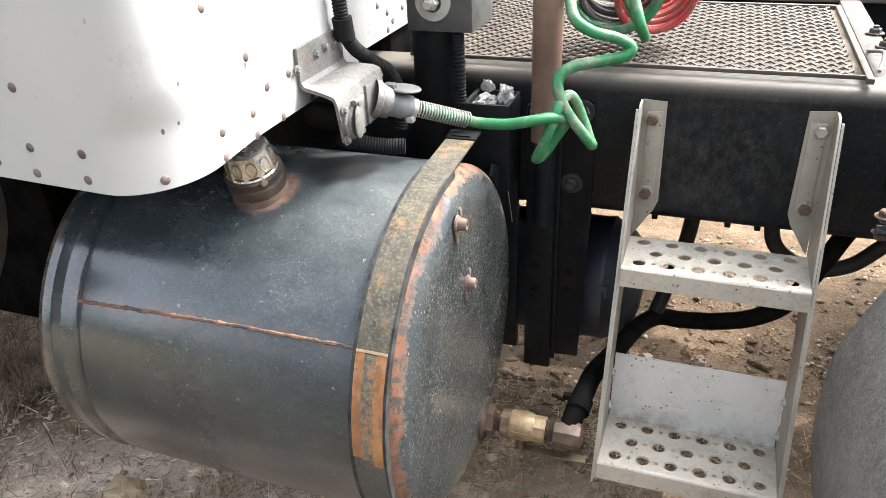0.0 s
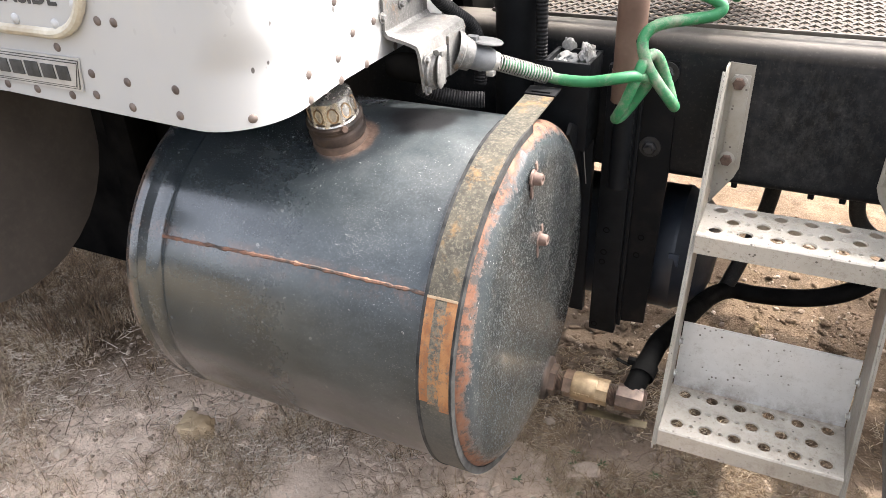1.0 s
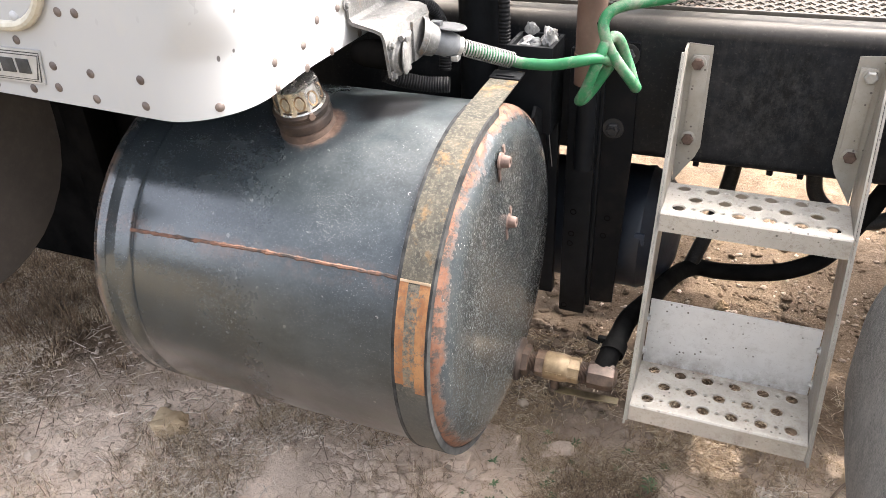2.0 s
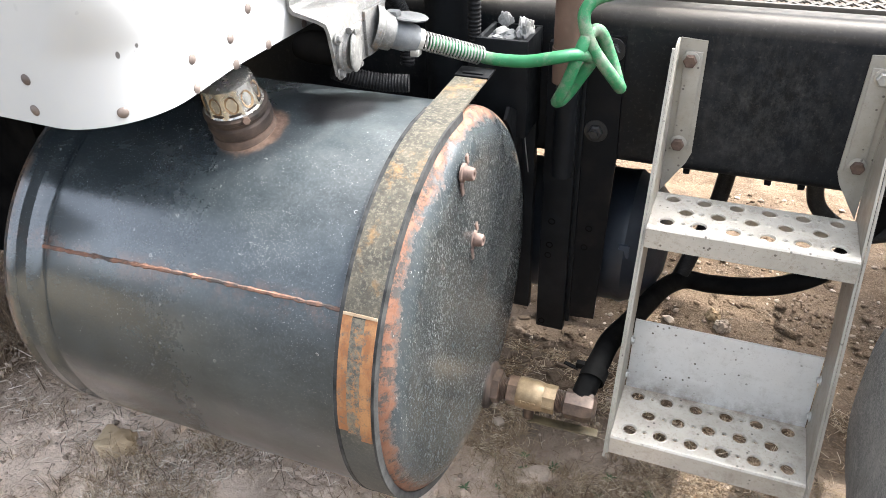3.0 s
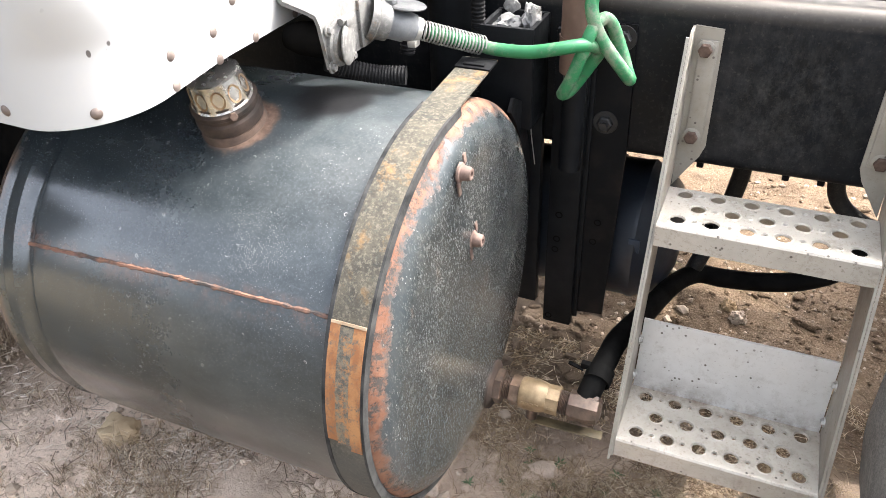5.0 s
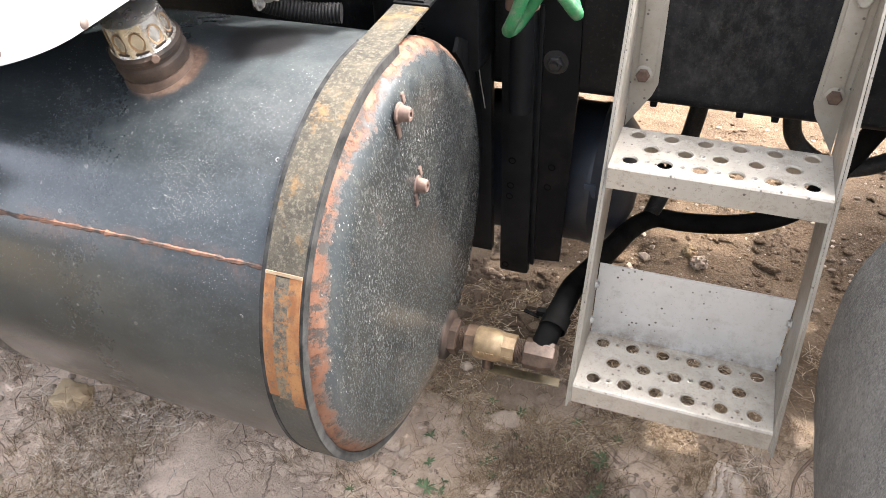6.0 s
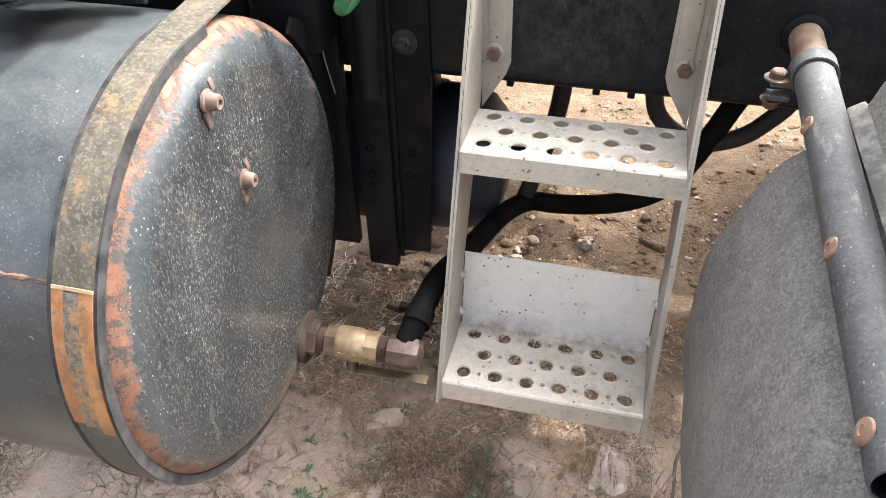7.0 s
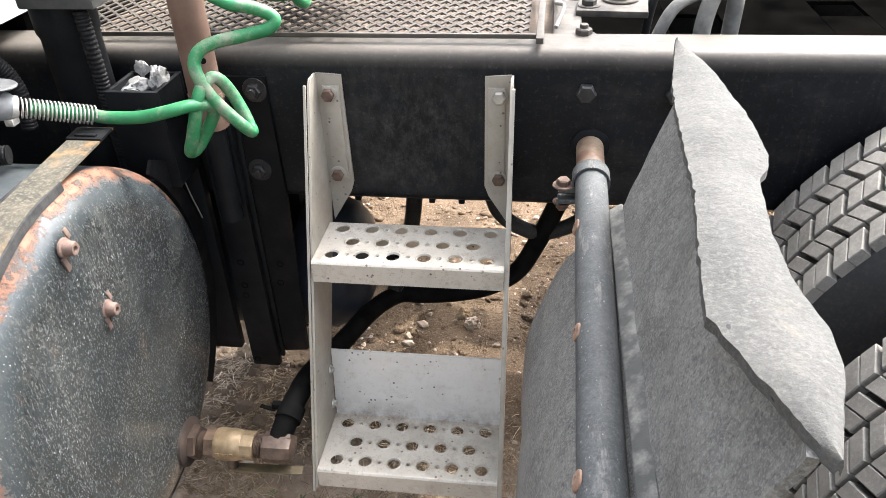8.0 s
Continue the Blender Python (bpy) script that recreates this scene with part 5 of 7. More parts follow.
def lift_column():
    c = thing("cab_mount_column", (-0.405, -0.045, 0.55), "black cab mount column with a steel box on top", "column")
    bm = B()
    lathe(bm, (-0.411, -0.04, 0.55), (0, 0, 1), [(0, 0), (0, 0.046), (0.50, 0.046), (0.51, 0.05), (0.56, 0.05), (0.56, 0)], 32)
    part("tube", bm, M_BLACK, c)
    bm = B()
    box(bm, (-0.382, -0.035, 1.275), (0.126, 0.13, 0.34), None, 0.005)
    part("box", bm, M_GREYBLACK, c, "dusty dark steel box")
    bm = B()
    lathe(bm, (-0.392, -0.10, 1.158), (0, -1, 0), [(0, 0.034), (0.004, 0.033), (0.004, 0.017), (0.006, 0.017)], 30)
    hexbolt(bm, (-0.392, -0.104, 1.158), (0, -1, 0), 0.014, 0.014, False)
    rod(bm, (-0.392, -0.118, 1.158), (-0.392, -0.132, 1.158), 0.008, 12, 0.001)
    part("pivot_bolt", bm, M_ZINC, c, "grey steel pivot bolt")
    return c


def corrugated(name, pts, r, label):
    P = smooth_path(pts, 120)
    # even spacing along the hose
    out = [P[0]]
    acc = 0
    for a, b in zip(P, P[1:]):
        acc += (b - a).length
        if acc >= 0.0011:
            out.append(b)
            acc = 0
    bm = B()
    tube(bm, out, r, 12, [r * (1.0 if (i // 2) % 2 else 0.90) for i in range(len(out))])
    return solid(name, bm, M_LOOM, label, "conduit")


M_DARKBOLT = simple("dark_oily_bolt", (0.010, 0.010, 0.011), (0.032, 0.031, 0.031), 40, 0.5, 0.3)
M_GREYBLACK = simple("dusty_dark_steel", (0.025, 0.0255, 0.027), (0.075, 0.073, 0.068), 14, 0.65)
M_PAPER = simple("dirty_white_paper", (0.17, 0.162, 0.15), (0.31, 0.30, 0.285), 30, 0.8)
hanger_bracket()
post_socket()
tank_cradle()
crumpled("paper_wad", (-0.272, -0.047, 0.974), (0.015, 0.021, 0.024), M_PAPER, "crumpled white paper in the post's open top", "paper", 2.0)
crumpled("rag_wad", (-0.307, -0.055, 0.962), (0.026, 0.026, 0.016), simple("grey_rag", (0.11, 0.11, 0.107), (0.20, 0.20, 0.195), 30, 0.9), "grey crumpled rag in the post's open top", "rag", 5.0)
crumpled("paper_scrap", (-0.318, -0.014, 0.982), (0.013, 0.005, 0.013), M_PAPER, "torn scrap of white paper on the post's rim", "paper", 8.0)
brown_post()
lift_column()
corrugated("conduit", [(-0.480, -0.298, 1.60), (-0.480, -0.295, 1.40), (-0.480, -0.292, 1.25), (-0.478, -0.288, 1.16), (-0.474, -0.270, 1.12), (-0.465, -0.225, 1.085), (-0.450, -0.18, 1.05), (-0.44, -0.165, 1.0), (-0.44, -0.17, 0.94)], 0.0125, "black corrugated wiring conduit down the cab's back")
corrugated("conduit", [(-0.47, -0.36, 0.995), (-0.45, -0.345, 0.982), (-0.41, -0.325, 0.970), (-0.372, -0.312, 0.968)], 0.0140, "short black corrugated conduit over the tank")
corrugated("conduit", [(-0.352, -0.085, 1.10), (-0.350, -0.088, 1.0), (-0.352, -0.085, 0.9), (-0.36, -0.07, 0.75)], 0.012, "thin black corrugated conduit beside the column")
bm = B()
lathe(bm, (-0.478, -0.290, 1.170), (0.03, 0.12, -1.0), [(0, 0.013), (0, 0.0165), (0.035, 0.0165), (0.035, 0.013)], 20)
solid("conduit_coupling", bm, M_LOOM, "smooth black coupling on the wiring conduit", "coupling")


# ---- trailer socket bracket and cable ----
M_LID = simple("dusty_dark_lid", (0.050, 0.052, 0.055), (0.105, 0.106, 0.106), 30, 0.7)


def socket_bracket():
    s = thing("socket_bracket", (-0.45, -0.37, 1.07), "dirty grey cast bracket with round trailer sockets", "bracket")
    bm = B()
    t = 0.005
    out = [(-0.4985, 1.150), (-0.4935, 1.150), (-0.4935, 1.098), (-0.488, 1.0915), (-0.440, 1.0905), (-0.428, 1.086), (-0.4235, 1.074), (-0.4235, 1.012), (-0.4285, 1.012), (-0.4285, 1.073), (-0.431, 1.081), (-0.441, 1.0855), (-0.492, 1.0865), (-0.4985, 1.094)]
    prism(bm, out, "y", -0.437, -0.268)
    for v in bm.verts:
        if v.co.x < -0.47 and v.co.y < -0.4:
            v.co.y += 0.022
        if v.co.z < 1.02:
            v.co.y += 0.012 if v.co.y < -0.4 else -0.05
    part("bent_plate", bm, M_CAST, s)
    for y, z in ((-0.422, 1.120), (-0.36, 1.128), (-0.33, 1.132), (-0.30, 1.13)):
        bm = B()
        hexbolt(bm, (-0.4935, y, z), (1, 0, 0), 0.0055, 0.005)
        part("bolt", bm, M_CAST, s)
    # lower closed socket: housing, hinged round cover
    bm = B()
    c = Vector((-0.4235, -0.398, 1.040))
    lathe(bm, c, (1, 0, 0), [(0, 0.030), (0.005, 0.030), (0.007, 0.026), (0.012, 0.025), (0.012, 0)], 32)
    soc = part("socket_body", bm, M_CAST, s)
    bm = B()
    lathe(bm, c - Vector((0.006, 0, 0)), (-1, 0, 0), [(0, 0.024), (0.05, 0.022), (0.07, 0.016), (0.07, 0)], 24)
    part("rear_boot", bm, M_FLATBLACK, soc, "black rubber boot")
    bm = B()
    lathe(bm, c + Vector((0.013, 0, 0)), (1, 0.25, 0), [(0, 0.027), (0.002, 0.0275), (0.004, 0.025), (0.005, 0.018), (0.0045, 0)], 32)
    box(bm, c + Vector((0.012, 0.004, 0.028)), (0.016, 0.020, 0.010), None, 0.003)
    rod(bm, c + Vector((0.014, -0.012, 0.032)), c + Vector((0.014, 0.018, 0.032)), 0.004, 10)
    part("socket_cover", bm, M_CAST, soc)
    for dy, dz in ((-0.026, -0.024), (0.026, -0.026), (-0.026, 0.024)):
        bm = B()
        hexbolt(bm, c + Vector((0.002, dy, dz)), (1, 0, 0), 0.0052, 0.005)
        part("bolt", bm, M_CAST, soc)
    # upper socket with the plug in it
    a = Vector((-0.422, -0.312, 1.046))
    d = Vector((0.122, 0.099, -0.060)).normalized()
    bm = B()
    lathe(bm, a - d * 0.005, d, [(0, 0.032), (0.010, 0.032), (0.013, 0.028), (0.030, 0.027), (0.030, 0.024)], 32)
    box(bm, a + Vector((0.0, 0.0, 0.0)), (0.008, 0.066, 0.066), None, 0.006)
    up = part("socket_body", bm, M_CAST, s)
    bm = B()
    lid = a + d * 0.036 + Vector((0, 0, 0.028))
    lathe(bm, lid + d * 0.020, Vector((0.10, 0.10, 1)), [(0, 0), (0, 0.027), (0.002, 0.028), (0.004, 0.026), (0.0045, 0.02), (0.004, 0)], 28)
    box(bm, lid - d * 0.006, (0.02, 0.016, 0.010), None, 0.003)
    part("flip_lid", bm, M_LID, up, "dusty dark grey flip lid")
    return s, a, d


def trailer_cable():
    s, a, d = socket_bracket()
    end = Vector((-0.300, -0.213, 0.986))
    ax = (end - a).normalized()
    plug = thing("trailer_plug", a + ax * 0.05, "grey plastic trailer plug with a spring strain relief", "plug")
    bm = B()
    lathe(bm, a + ax * 0.022, ax, [(0, 0.0225), (0.028, 0.0225), (0.031, 0.0205), (0.042, 0.019), (0.046, 0.0155), (0.050, 0.015), (0.050, 0.011)], 28)
    part("plug_body", bm, M_GREYPLASTIC, plug)
    bm = B()
    lathe(bm, a + ax * 0.064, ax, [(0, 0.013), (0, 0.0165), (0.010, 0.0165), (0.010, 0.013)], 24)
    box(bm, a + ax * 0.069 + Vector((0, -0.012, -0.016)), (0.013, 0.016, 0.010), None, 0.002)
    part("cable_clamp", bm, M_ZINC, plug)
    bm = B()
    u, w = ring_frame(ax)
    L = (end - a).length - 0.070
    pts = [a + ax * (0.074 + L * 1.02 * i / 400) + 0.0135 * (math.cos(i * math.tau * 19 / 400) * u + math.sin(i * math.tau * 19 / 400) * w) for i in range(401)]
    tube(bm, pts, 0.0013, 6)
    part("spring", bm, M_ZINC, plug, "dull steel spring")
    hosepts = [a + ax * 0.088, a + ax * 0.13, end, (-0.278, -0.208, 0.980), (-0.228, -0.205, 0.980), (-0.184, -0.200, 0.988), (-0.157, -0.183, 0.990), (-0.141, -0.158, 0.981), (-0.137, -0.148, 0.970),
               (-0.150, -0.148, 0.947), (-0.166, -0.152, 0.921), (-0.177, -0.159, 0.907), (-0.183, -0.167, 0.906), (-0.178, -0.173, 0.917), (-0.170, -0.176, 0.934), (-0.160, -0.176, 0.962), (-0.151, -0.172, 0.991), (-0.145, -0.160, 1.010),
               (-0.139, -0.143, 1.016), (-0.132, -0.133, 1.014), (-0.124, -0.126, 1.001), (-0.116, -0.120, 0.979), (-0.106, -0.121, 0.956), (-0.097, -0.126, 0.935), (-0.091, -0.134, 0.928), (-0.093, -0.143, 0.935),
               (-0.103, -0.152, 0.952), (-0.119, -0.156, 0.973), (-0.136, -0.158, 0.997), (-0.147, -0.158, 1.021), (-0.152, -0.153, 1.043), (-0.143, -0.145, 1.060), (-0.121, -0.133, 1.069),
               (-0.080, -0.115, 1.074), (-0.048, -0.105, 1.081), (-0.040, -0.098, 1.094), (-0.065, -0.10, 1.108), (-0.105, -0.11, 1.120), (-0.138, -0.105, 1.142), (-0.150, -0.06, 1.175), (-0.13, 0.02, 1.20), (-0.09, 0.08, 1.16),
               (-0.05, 0.07, 1.10), (-0.03, 0.02, 1.083), (-0.04, -0.01, 1.12), (-0.08, 0.05, 1.22)]
    bm = B()
    tube(bm, smooth_path(hosepts, 8), 0.0098, 12)
    solid("trailer_cable", bm, M_GREEN, "bright green dusty trailer cable looped over the chassis", "cable")


def coil(name, c, r, n, pitch, mat, label, rr, tilt):
    """A coiled air line whose loops stand side by side on the deck."""
    bm = B()
    pts = []
    m = Matrix.Translation(c) @ Euler((tilt, 0, 0.25)).to_matrix().to_4x4()
    for i in range(n * 40 + 1):
        a = math.tau * i / 40
        k = 1 + 0.05 * math.sin(i * 0.11)
        pts.append(m @ Vector((r * k * math.cos(a), pitch * i / 40, r * k * math.sin(a))))
    tube(bm, pts, rr, 10)
    return solid(name, bm, mat, label, "air hose")


trailer_cable()
coil("air_hose", Vector((-0.020, 0.13, 1.125)), 0.074, 7, 0.015, M_RED, "red coiled air hose on the deck plate", 0.0062, 0.35)
coil("air_hose", Vector((-0.085, 0.12, 1.140)), 0.078, 5, 0.02, rubber("grey_black_air_hose", (0.03, 0.03, 0.033), (0.09, 0.09, 0.09), (0.25, 0.24, 0.22), 0.3, 0.55, 14), "dark grey coiled air hose on the deck plate", 0.0065, 0.3)
coil("air_hose", Vector((-0.09, 0.085, 1.155)), 0.090, 2, 0.03, M_GREEN, "green coiled hose over the deck plate", 0.0105, 0.1)


# ---- fuel valve and hoses ----
def fuel_valve():
    v = thing("fuel_valve", (-0.23, -0.304, 0.408), "brass ball valve with brown fittings on the tank end", "valve")
    o = Vector((-0.254, -0.310, 0.404))
    X = Vector((1, 0.02, -0.01)).normalized()
    bm = B()
    lathe(bm, o + X * 0.008, X, [(0, 0.045), (0.006, 0.044), (0.009, 0.040), (0.011, 0.032), (0.011, 0.02)], 36)
    part("tank_flange", bm, M_NECK, v, "rusty welded flange")
    bm = B()
    lathe(bm, o + X * 0.016, X, [(0, 0.02), (0, 0.031), (0.001, 0.032), (0.015, 0.032), (0.017, 0.029), (0.017, 0.02)], 6)
    part("lock_nut", bm, M_BRONZE, v)
    bm = B()
    prof = [(0.030, 0)]
    for i in range(6):
        prof += [(0.031 + i * 0.003, 0.0205), (0.0325 + i * 0.003, 0.0185)]
    lathe(bm, o, X, prof + [(0.05, 0.018)], 24)
    part("thread", bm, M_BRONZE, v)
    bm = B()
    lathe(bm, o + X * 0.046, X, [(0, 0.018), (0, 0.0265), (0.001, 0.0275), (0.017, 0.0275), (0.018, 0.0265), (0.018, 0.018)], 6)
    part("inlet_hex", bm, M_BRONZE2, v)
    bm = B()
    lathe(bm, o + X * 0.064, X, [(0, 0.018), (0.0, 0.0265), (0.003, 0.0285), (0.034, 0.0285), (0.042, 0.0265), (0.048, 0.0250), (0.048, 0.018)], 36)
    part("valve_body", bm, M_BRASS, v, "tarnished brass valve body")
    bm = B()
    lathe(bm, o + X * 0.111, X, [(0, 0.018), (0, 0.0250), (0.001, 0.0258), (0.022, 0.0258), (0.023, 0.0250), (0.023, 0.018)], 8)
    part("outlet_hex", bm, M_BRASS, v)
    for k in range(4):
        bm = B()
        box(bm, o + X * (0.074 + 0.0085 * k) + Vector((0, -0.0284, 0.004)), (0.0055, 0.0014, 0.005), None, 0.0004)
        part("cast_mark", bm, M_BRASS, v)
    for k in range(2):
        bm = B()
        box(bm, o + X * (0.1185 + 0.0085 * k) + Vector((0, -0.0243, 0.0)), (0.006, 0.0014, 0.008), None, 0.0004)
        part("cast_mark", bm, M_BRASS, v)
    bm = B()
    prof = [(0.132, 0)]
    for i in range(6):
        prof += [(0.133 + i * 0.0028, 0.0215), (0.1344 + i * 0.0028, 0.0195)]
    lathe(bm, o, X, prof + [(0.152, 0.019)], 24)
    part("thread", bm, M_BRONZE, v)
    bm = B()
    lathe(bm, o + X * 0.150, X, [(0, 0.015), (0, 0.0255), (0.001, 0.0265), (0.036, 0.0275), (0.050, 0.022), (0.055, 0.012), (0.055, 0)], 8)
    e = o + X * 0.182
    lathe(bm, e, (0.0, 0.80, 0.52), [(0, 0.0235), (0.016, 0.0230), (0.022, 0.0215), (0.022, 0)], 8)
    part("elbow", bm, M_BRONZE, v, "brown tarnished elbow")
    bm = B()
    rod(bm, o + X * 0.086 + Vector((0, -0.004, -0.024)), o + X * 0.086 + Vector((0, -0.008, -0.050)), 0.0105, 16, 0.002)
    st = part("stem", bm, M_BRONZE, v)
    bm = B()
    box(bm, o + X * 0.150 + Vector((0, -0.006, -0.052)), (0.125, 0.019, 0.003), Euler((0, 0.03, 0.06)).to_matrix(), 0.001)
    part("lever", bm, M_LEVER, st, "yellowed flat lever")
    return v


def hose(name, pts, r, label, mat=None):
    bm = B()
    tube(bm, smooth_path(pts, 12), r, 14)
    return solid(name, bm, mat or M_HOSE, label, "hose")


M_BRONZE2 = simple("worn_bronze_hex", (0.08, 0.052, 0.036), (0.18, 0.125, 0.088), 40, 0.4, 0.6)
M_LEVER = simple("yellowed_lever", (0.055, 0.042, 0.022), (0.12, 0.09, 0.045), 30, 0.6)
fuel_valve()
M_DARKHOSE = simple("black_oily_hose", (0.002, 0.002, 0.002), (0.007, 0.0067, 0.0063), 20, 0.75, spec=0.06)
FUEL = thing("fuel_hose", (-0.093, -0.265, 0.41), "thick black rubber fuel hose under the chassis", "hose")
bm = B()
tube(bm, smooth_path([(-0.078, -0.298, 0.412), (-0.074, -0.280, 0.424), (-0.068, -0.255, 0.440), (-0.062, -0.225, 0.449), (-0.055, -0.16, 0.445), (-0.030, -0.05, 0.422), (0.005, 0.10, 0.396), (0.045, 0.185, 0.375), (0.10, 0.20, 0.367), (0.176, 0.20, 0.377), (0.250, 0.20, 0.400), (0.313, 0.20, 0.446), (0.354, 0.20, 0.523), (0.391, 0.20, 0.616), (0.425, 0.20, 0.72), (0.45, 0.21, 0.90)], 12), 0.0205, 14)
part("rubber_hose", bm, M_DARKHOSE, FUEL)
bm = B()
lathe(bm, (-0.0650, -0.243, 0.4435), (0.10, 0.95, 0.28), [(-0.030, 0.021), (-0.030, 0.0235), (-0.004, 0.0240), (-0.004, 0.021)], 24)
part("hose_clamp", bm, M_DARKHOSE, FUEL, "black hose clamp")
bm = B()
box(bm, (-0.092, -0.252, 0.450), (0.016, 0.012, 0.012), None, 0.002)
box(bm, (-0.108, -0.256, 0.446), (0.028, 0.008, 0.002), Euler((0, 0.3, 0)).to_matrix(), 0.0005)
part("clamp_tail", bm, M_DARKHOSE, FUEL, "loose clamp tail")
hose("brake_hose", [(0.255, 0.20, 0.90), (0.254, 0.20, 0.74), (0.258, 0.2, 0.640), (0.276, 0.2, 0.592), (0.318, 0.2, 0.560), (0.365, 0.2, 0.549), (0.423, 0.2, 0.570), (0.460, 0.2, 0.606), (0.492, 0.2, 0.655), (0.515, 0.2, 0.75), (0.52, 0.2, 0.90)], 0.0165, "black brake hose looping below the chassis")
hose("brake_hose", [(0.105, 0.23, 0.90), (0.10, 0.22, 0.75), (0.086, 0.21, 0.578), (0.055, 0.20, 0.45), (0.035, 0.18, 0.385)], 0.0175, "black hose hanging below the chassis")


def air_tank():
    a = thing("air_tank", (-0.28, 0.17, 0.31), "dark blue-black air tank hung under the chassis", "air tank")
    bm = B()
    prof = [(-0.62, 0), (-0.61, 0.07), (-0.58, 0.12), (-0.53, 0.143), (-0.52, 0.146), (-0.09, 0.146), (-0.085, 0.148), (-0.075, 0.148), (-0.07, 0.144), (-0.04, 0.132), (-0.015, 0.105), (0.0, 0.065), (0.006, 0)]
    lathe(bm, (0, 0.17, 0.475), (1, 0, 0), prof, 56)
    part("vessel", bm, M_AIRTANK, a)
    for x in (-0.40, -0.17):
        bm = B()
        lathe(bm, (x, 0.17, 0.475), (1, 0, 0), [(0, 0.146), (0, 0.150), (0.03, 0.150), (0.03, 0.146)], 48)
        box(bm, (x + 0.015, 0.17, 0.675), (0.03, 0.05, 0.15), None, 0.002)
        part("mounting_band", bm, M_BLACK, a)
    bm = B()
    rod(bm, (0.0, 0.17, 0.50), (0.06, 0.17, 0.50), 0.012, 12, 0.002)
    hexbolt(bm, (0.03, 0.17, 0.50), (1, 0, 0), 0.018, 0.016, False)
    part("fitting", bm, M_BLACKRUST, a)
    bm = B()
    box(bm, (-0.075, 0.032, 0.52), (0.022, 0.004, 0.03), None, 0.001)
    part("data_label", bm, M_BLUE, a, "small blue label")
    return a


M_AIRTANK = simple("blue_black_tank_paint", (0.008, 0.011, 0.017), (0.020, 0.026, 0.036), 9, 0.45)
M_BLUE = simple("faded_blue_label", (0.015, 0.026, 0.045), (0.03, 0.045, 0.07), 40, 0.5)
air_tank()


# ---- drive wheel ----
def drive_tyre(name, y0, y1, label):
    """A lugged truck tyre on its rim, with blocks in staggered rows."""
    c, R = Vector((1.205, 0, 0.497)), 0.530
    w = thing(name, (c.x, (y0 + y1) / 2, c.z - R), label, "tyre", "drive tyres")
    ym, hw = (y0 + y1) / 2, (y1 - y0) / 2
    prof = [(-hw * 0.75, 0.30), (-hw * 1.05, 0.34), (-hw * 1.18, 0.40), (-hw * 1.12, 0.46), (-hw * 1.0, R - 0.028), (-hw * 0.96, R - 0.017), (hw * 0.96, R - 0.017), (hw * 1.0, R - 0.028), (hw * 1.12, 0.46), (hw * 1.18, 0.40), (hw * 1.05, 0.34), (hw * 0.75, 0.30)]
    bm = B()
    lathe(bm, (c.x, ym, c.z), (0, 1, 0), prof, 96)
    part("carcass", bm, M_TYREWALL, w)
    bm = B()
    lathe(bm, (c.x, ym, c.z), (0, 1, 0), [(-hw * 0.7, 0.30), (-hw * 0.7, 0.28), (-0.02, 0.26), (0.0, 0.10), (0.02, 0.0)], 48)
    lathe(bm, (c.x, ym, c.z), (0, 1, 0), [(hw * 0.7, 0.30), (hw * 0.7, 0.28), (0.02, 0.26)], 48)
    part("rim", bm, M_GREYBLACK, w)
    bm = B()
    rows, n = 5, 58
    rw = 2 * hw / rows
    da = math.tau / n

    def at(a, y, r):
        return bm.verts.new((c.x - r * math.sin(a), y, c.z + r * math.cos(a)))
    for i in range(rows):
        s = 1 if i % 2 else -1
        for k in range(n):
            a0 = (k + (0.5 if i % 2 else 0.0)) * da
            for h in (0, 1):
                b0, b1 = a0 + da * (0.06 + 0.44 * h), a0 + da * (0.06 + 0.44 * h + 0.41)
                ya, yb = y0 + rw * i + 0.0035, y0 + rw * (i + 1) - 0.0035
                sk = s * da * 0.28
                ring = []
                for rr, g in ((R - 0.018, 0.0), (R - 0.0015, 0.0), (R, 0.04)):
                    d = g * da * 0.5
                    e = 0.0012 if g else 0
                    ring.append([at(b0 + d - sk / 2, ya + e, rr), at(b1 - d - sk / 2, ya + e, rr), at(b1 - d + sk / 2, yb - e, rr), at(b0 + d + sk / 2, yb - e, rr)])
                for A, C in zip(ring, ring[1:]):
                    for m in range(4):
                        j = (m + 1) % 4
                        bm.faces.new((A[m], A[j], C[j], C[m]))
                bm.faces.new(ring[-1])
    bmesh.ops.recalc_face_normals(bm, faces=bm.faces)
    t = part("tread", bm, M_TYRE, w, "dusty worn lugged tread", smooth=False)
    tagged(t, kind="stuff")
    return w


drive_tyre("drive_tyre", -0.255, -0.025, "dusty lugged inner tyre beside the chassis rail")
drive_tyre("drive_tyre", -0.635, -0.405, "dusty lugged outer tyre behind the mud flap")


# ---- dark mass under the cab ----
def front_flap():
    bm = B()
    out = [(-0.95, 1.06)]
    for k in range(17):
        a = radians(180 + 180 * k / 16)
        out.append((-0.705 + 0.245 * math.cos(a), 0.880 + 0.245 * math.sin(a)))
    out += [(-0.455, 1.06)]
    prism(bm, out, "x", -1.156, -1.144)
    return solid("front_mud_flap", bm, M_BROWNRUBBER, "smooth brown-black rubber mud flap with a round bottom", "mud flap")


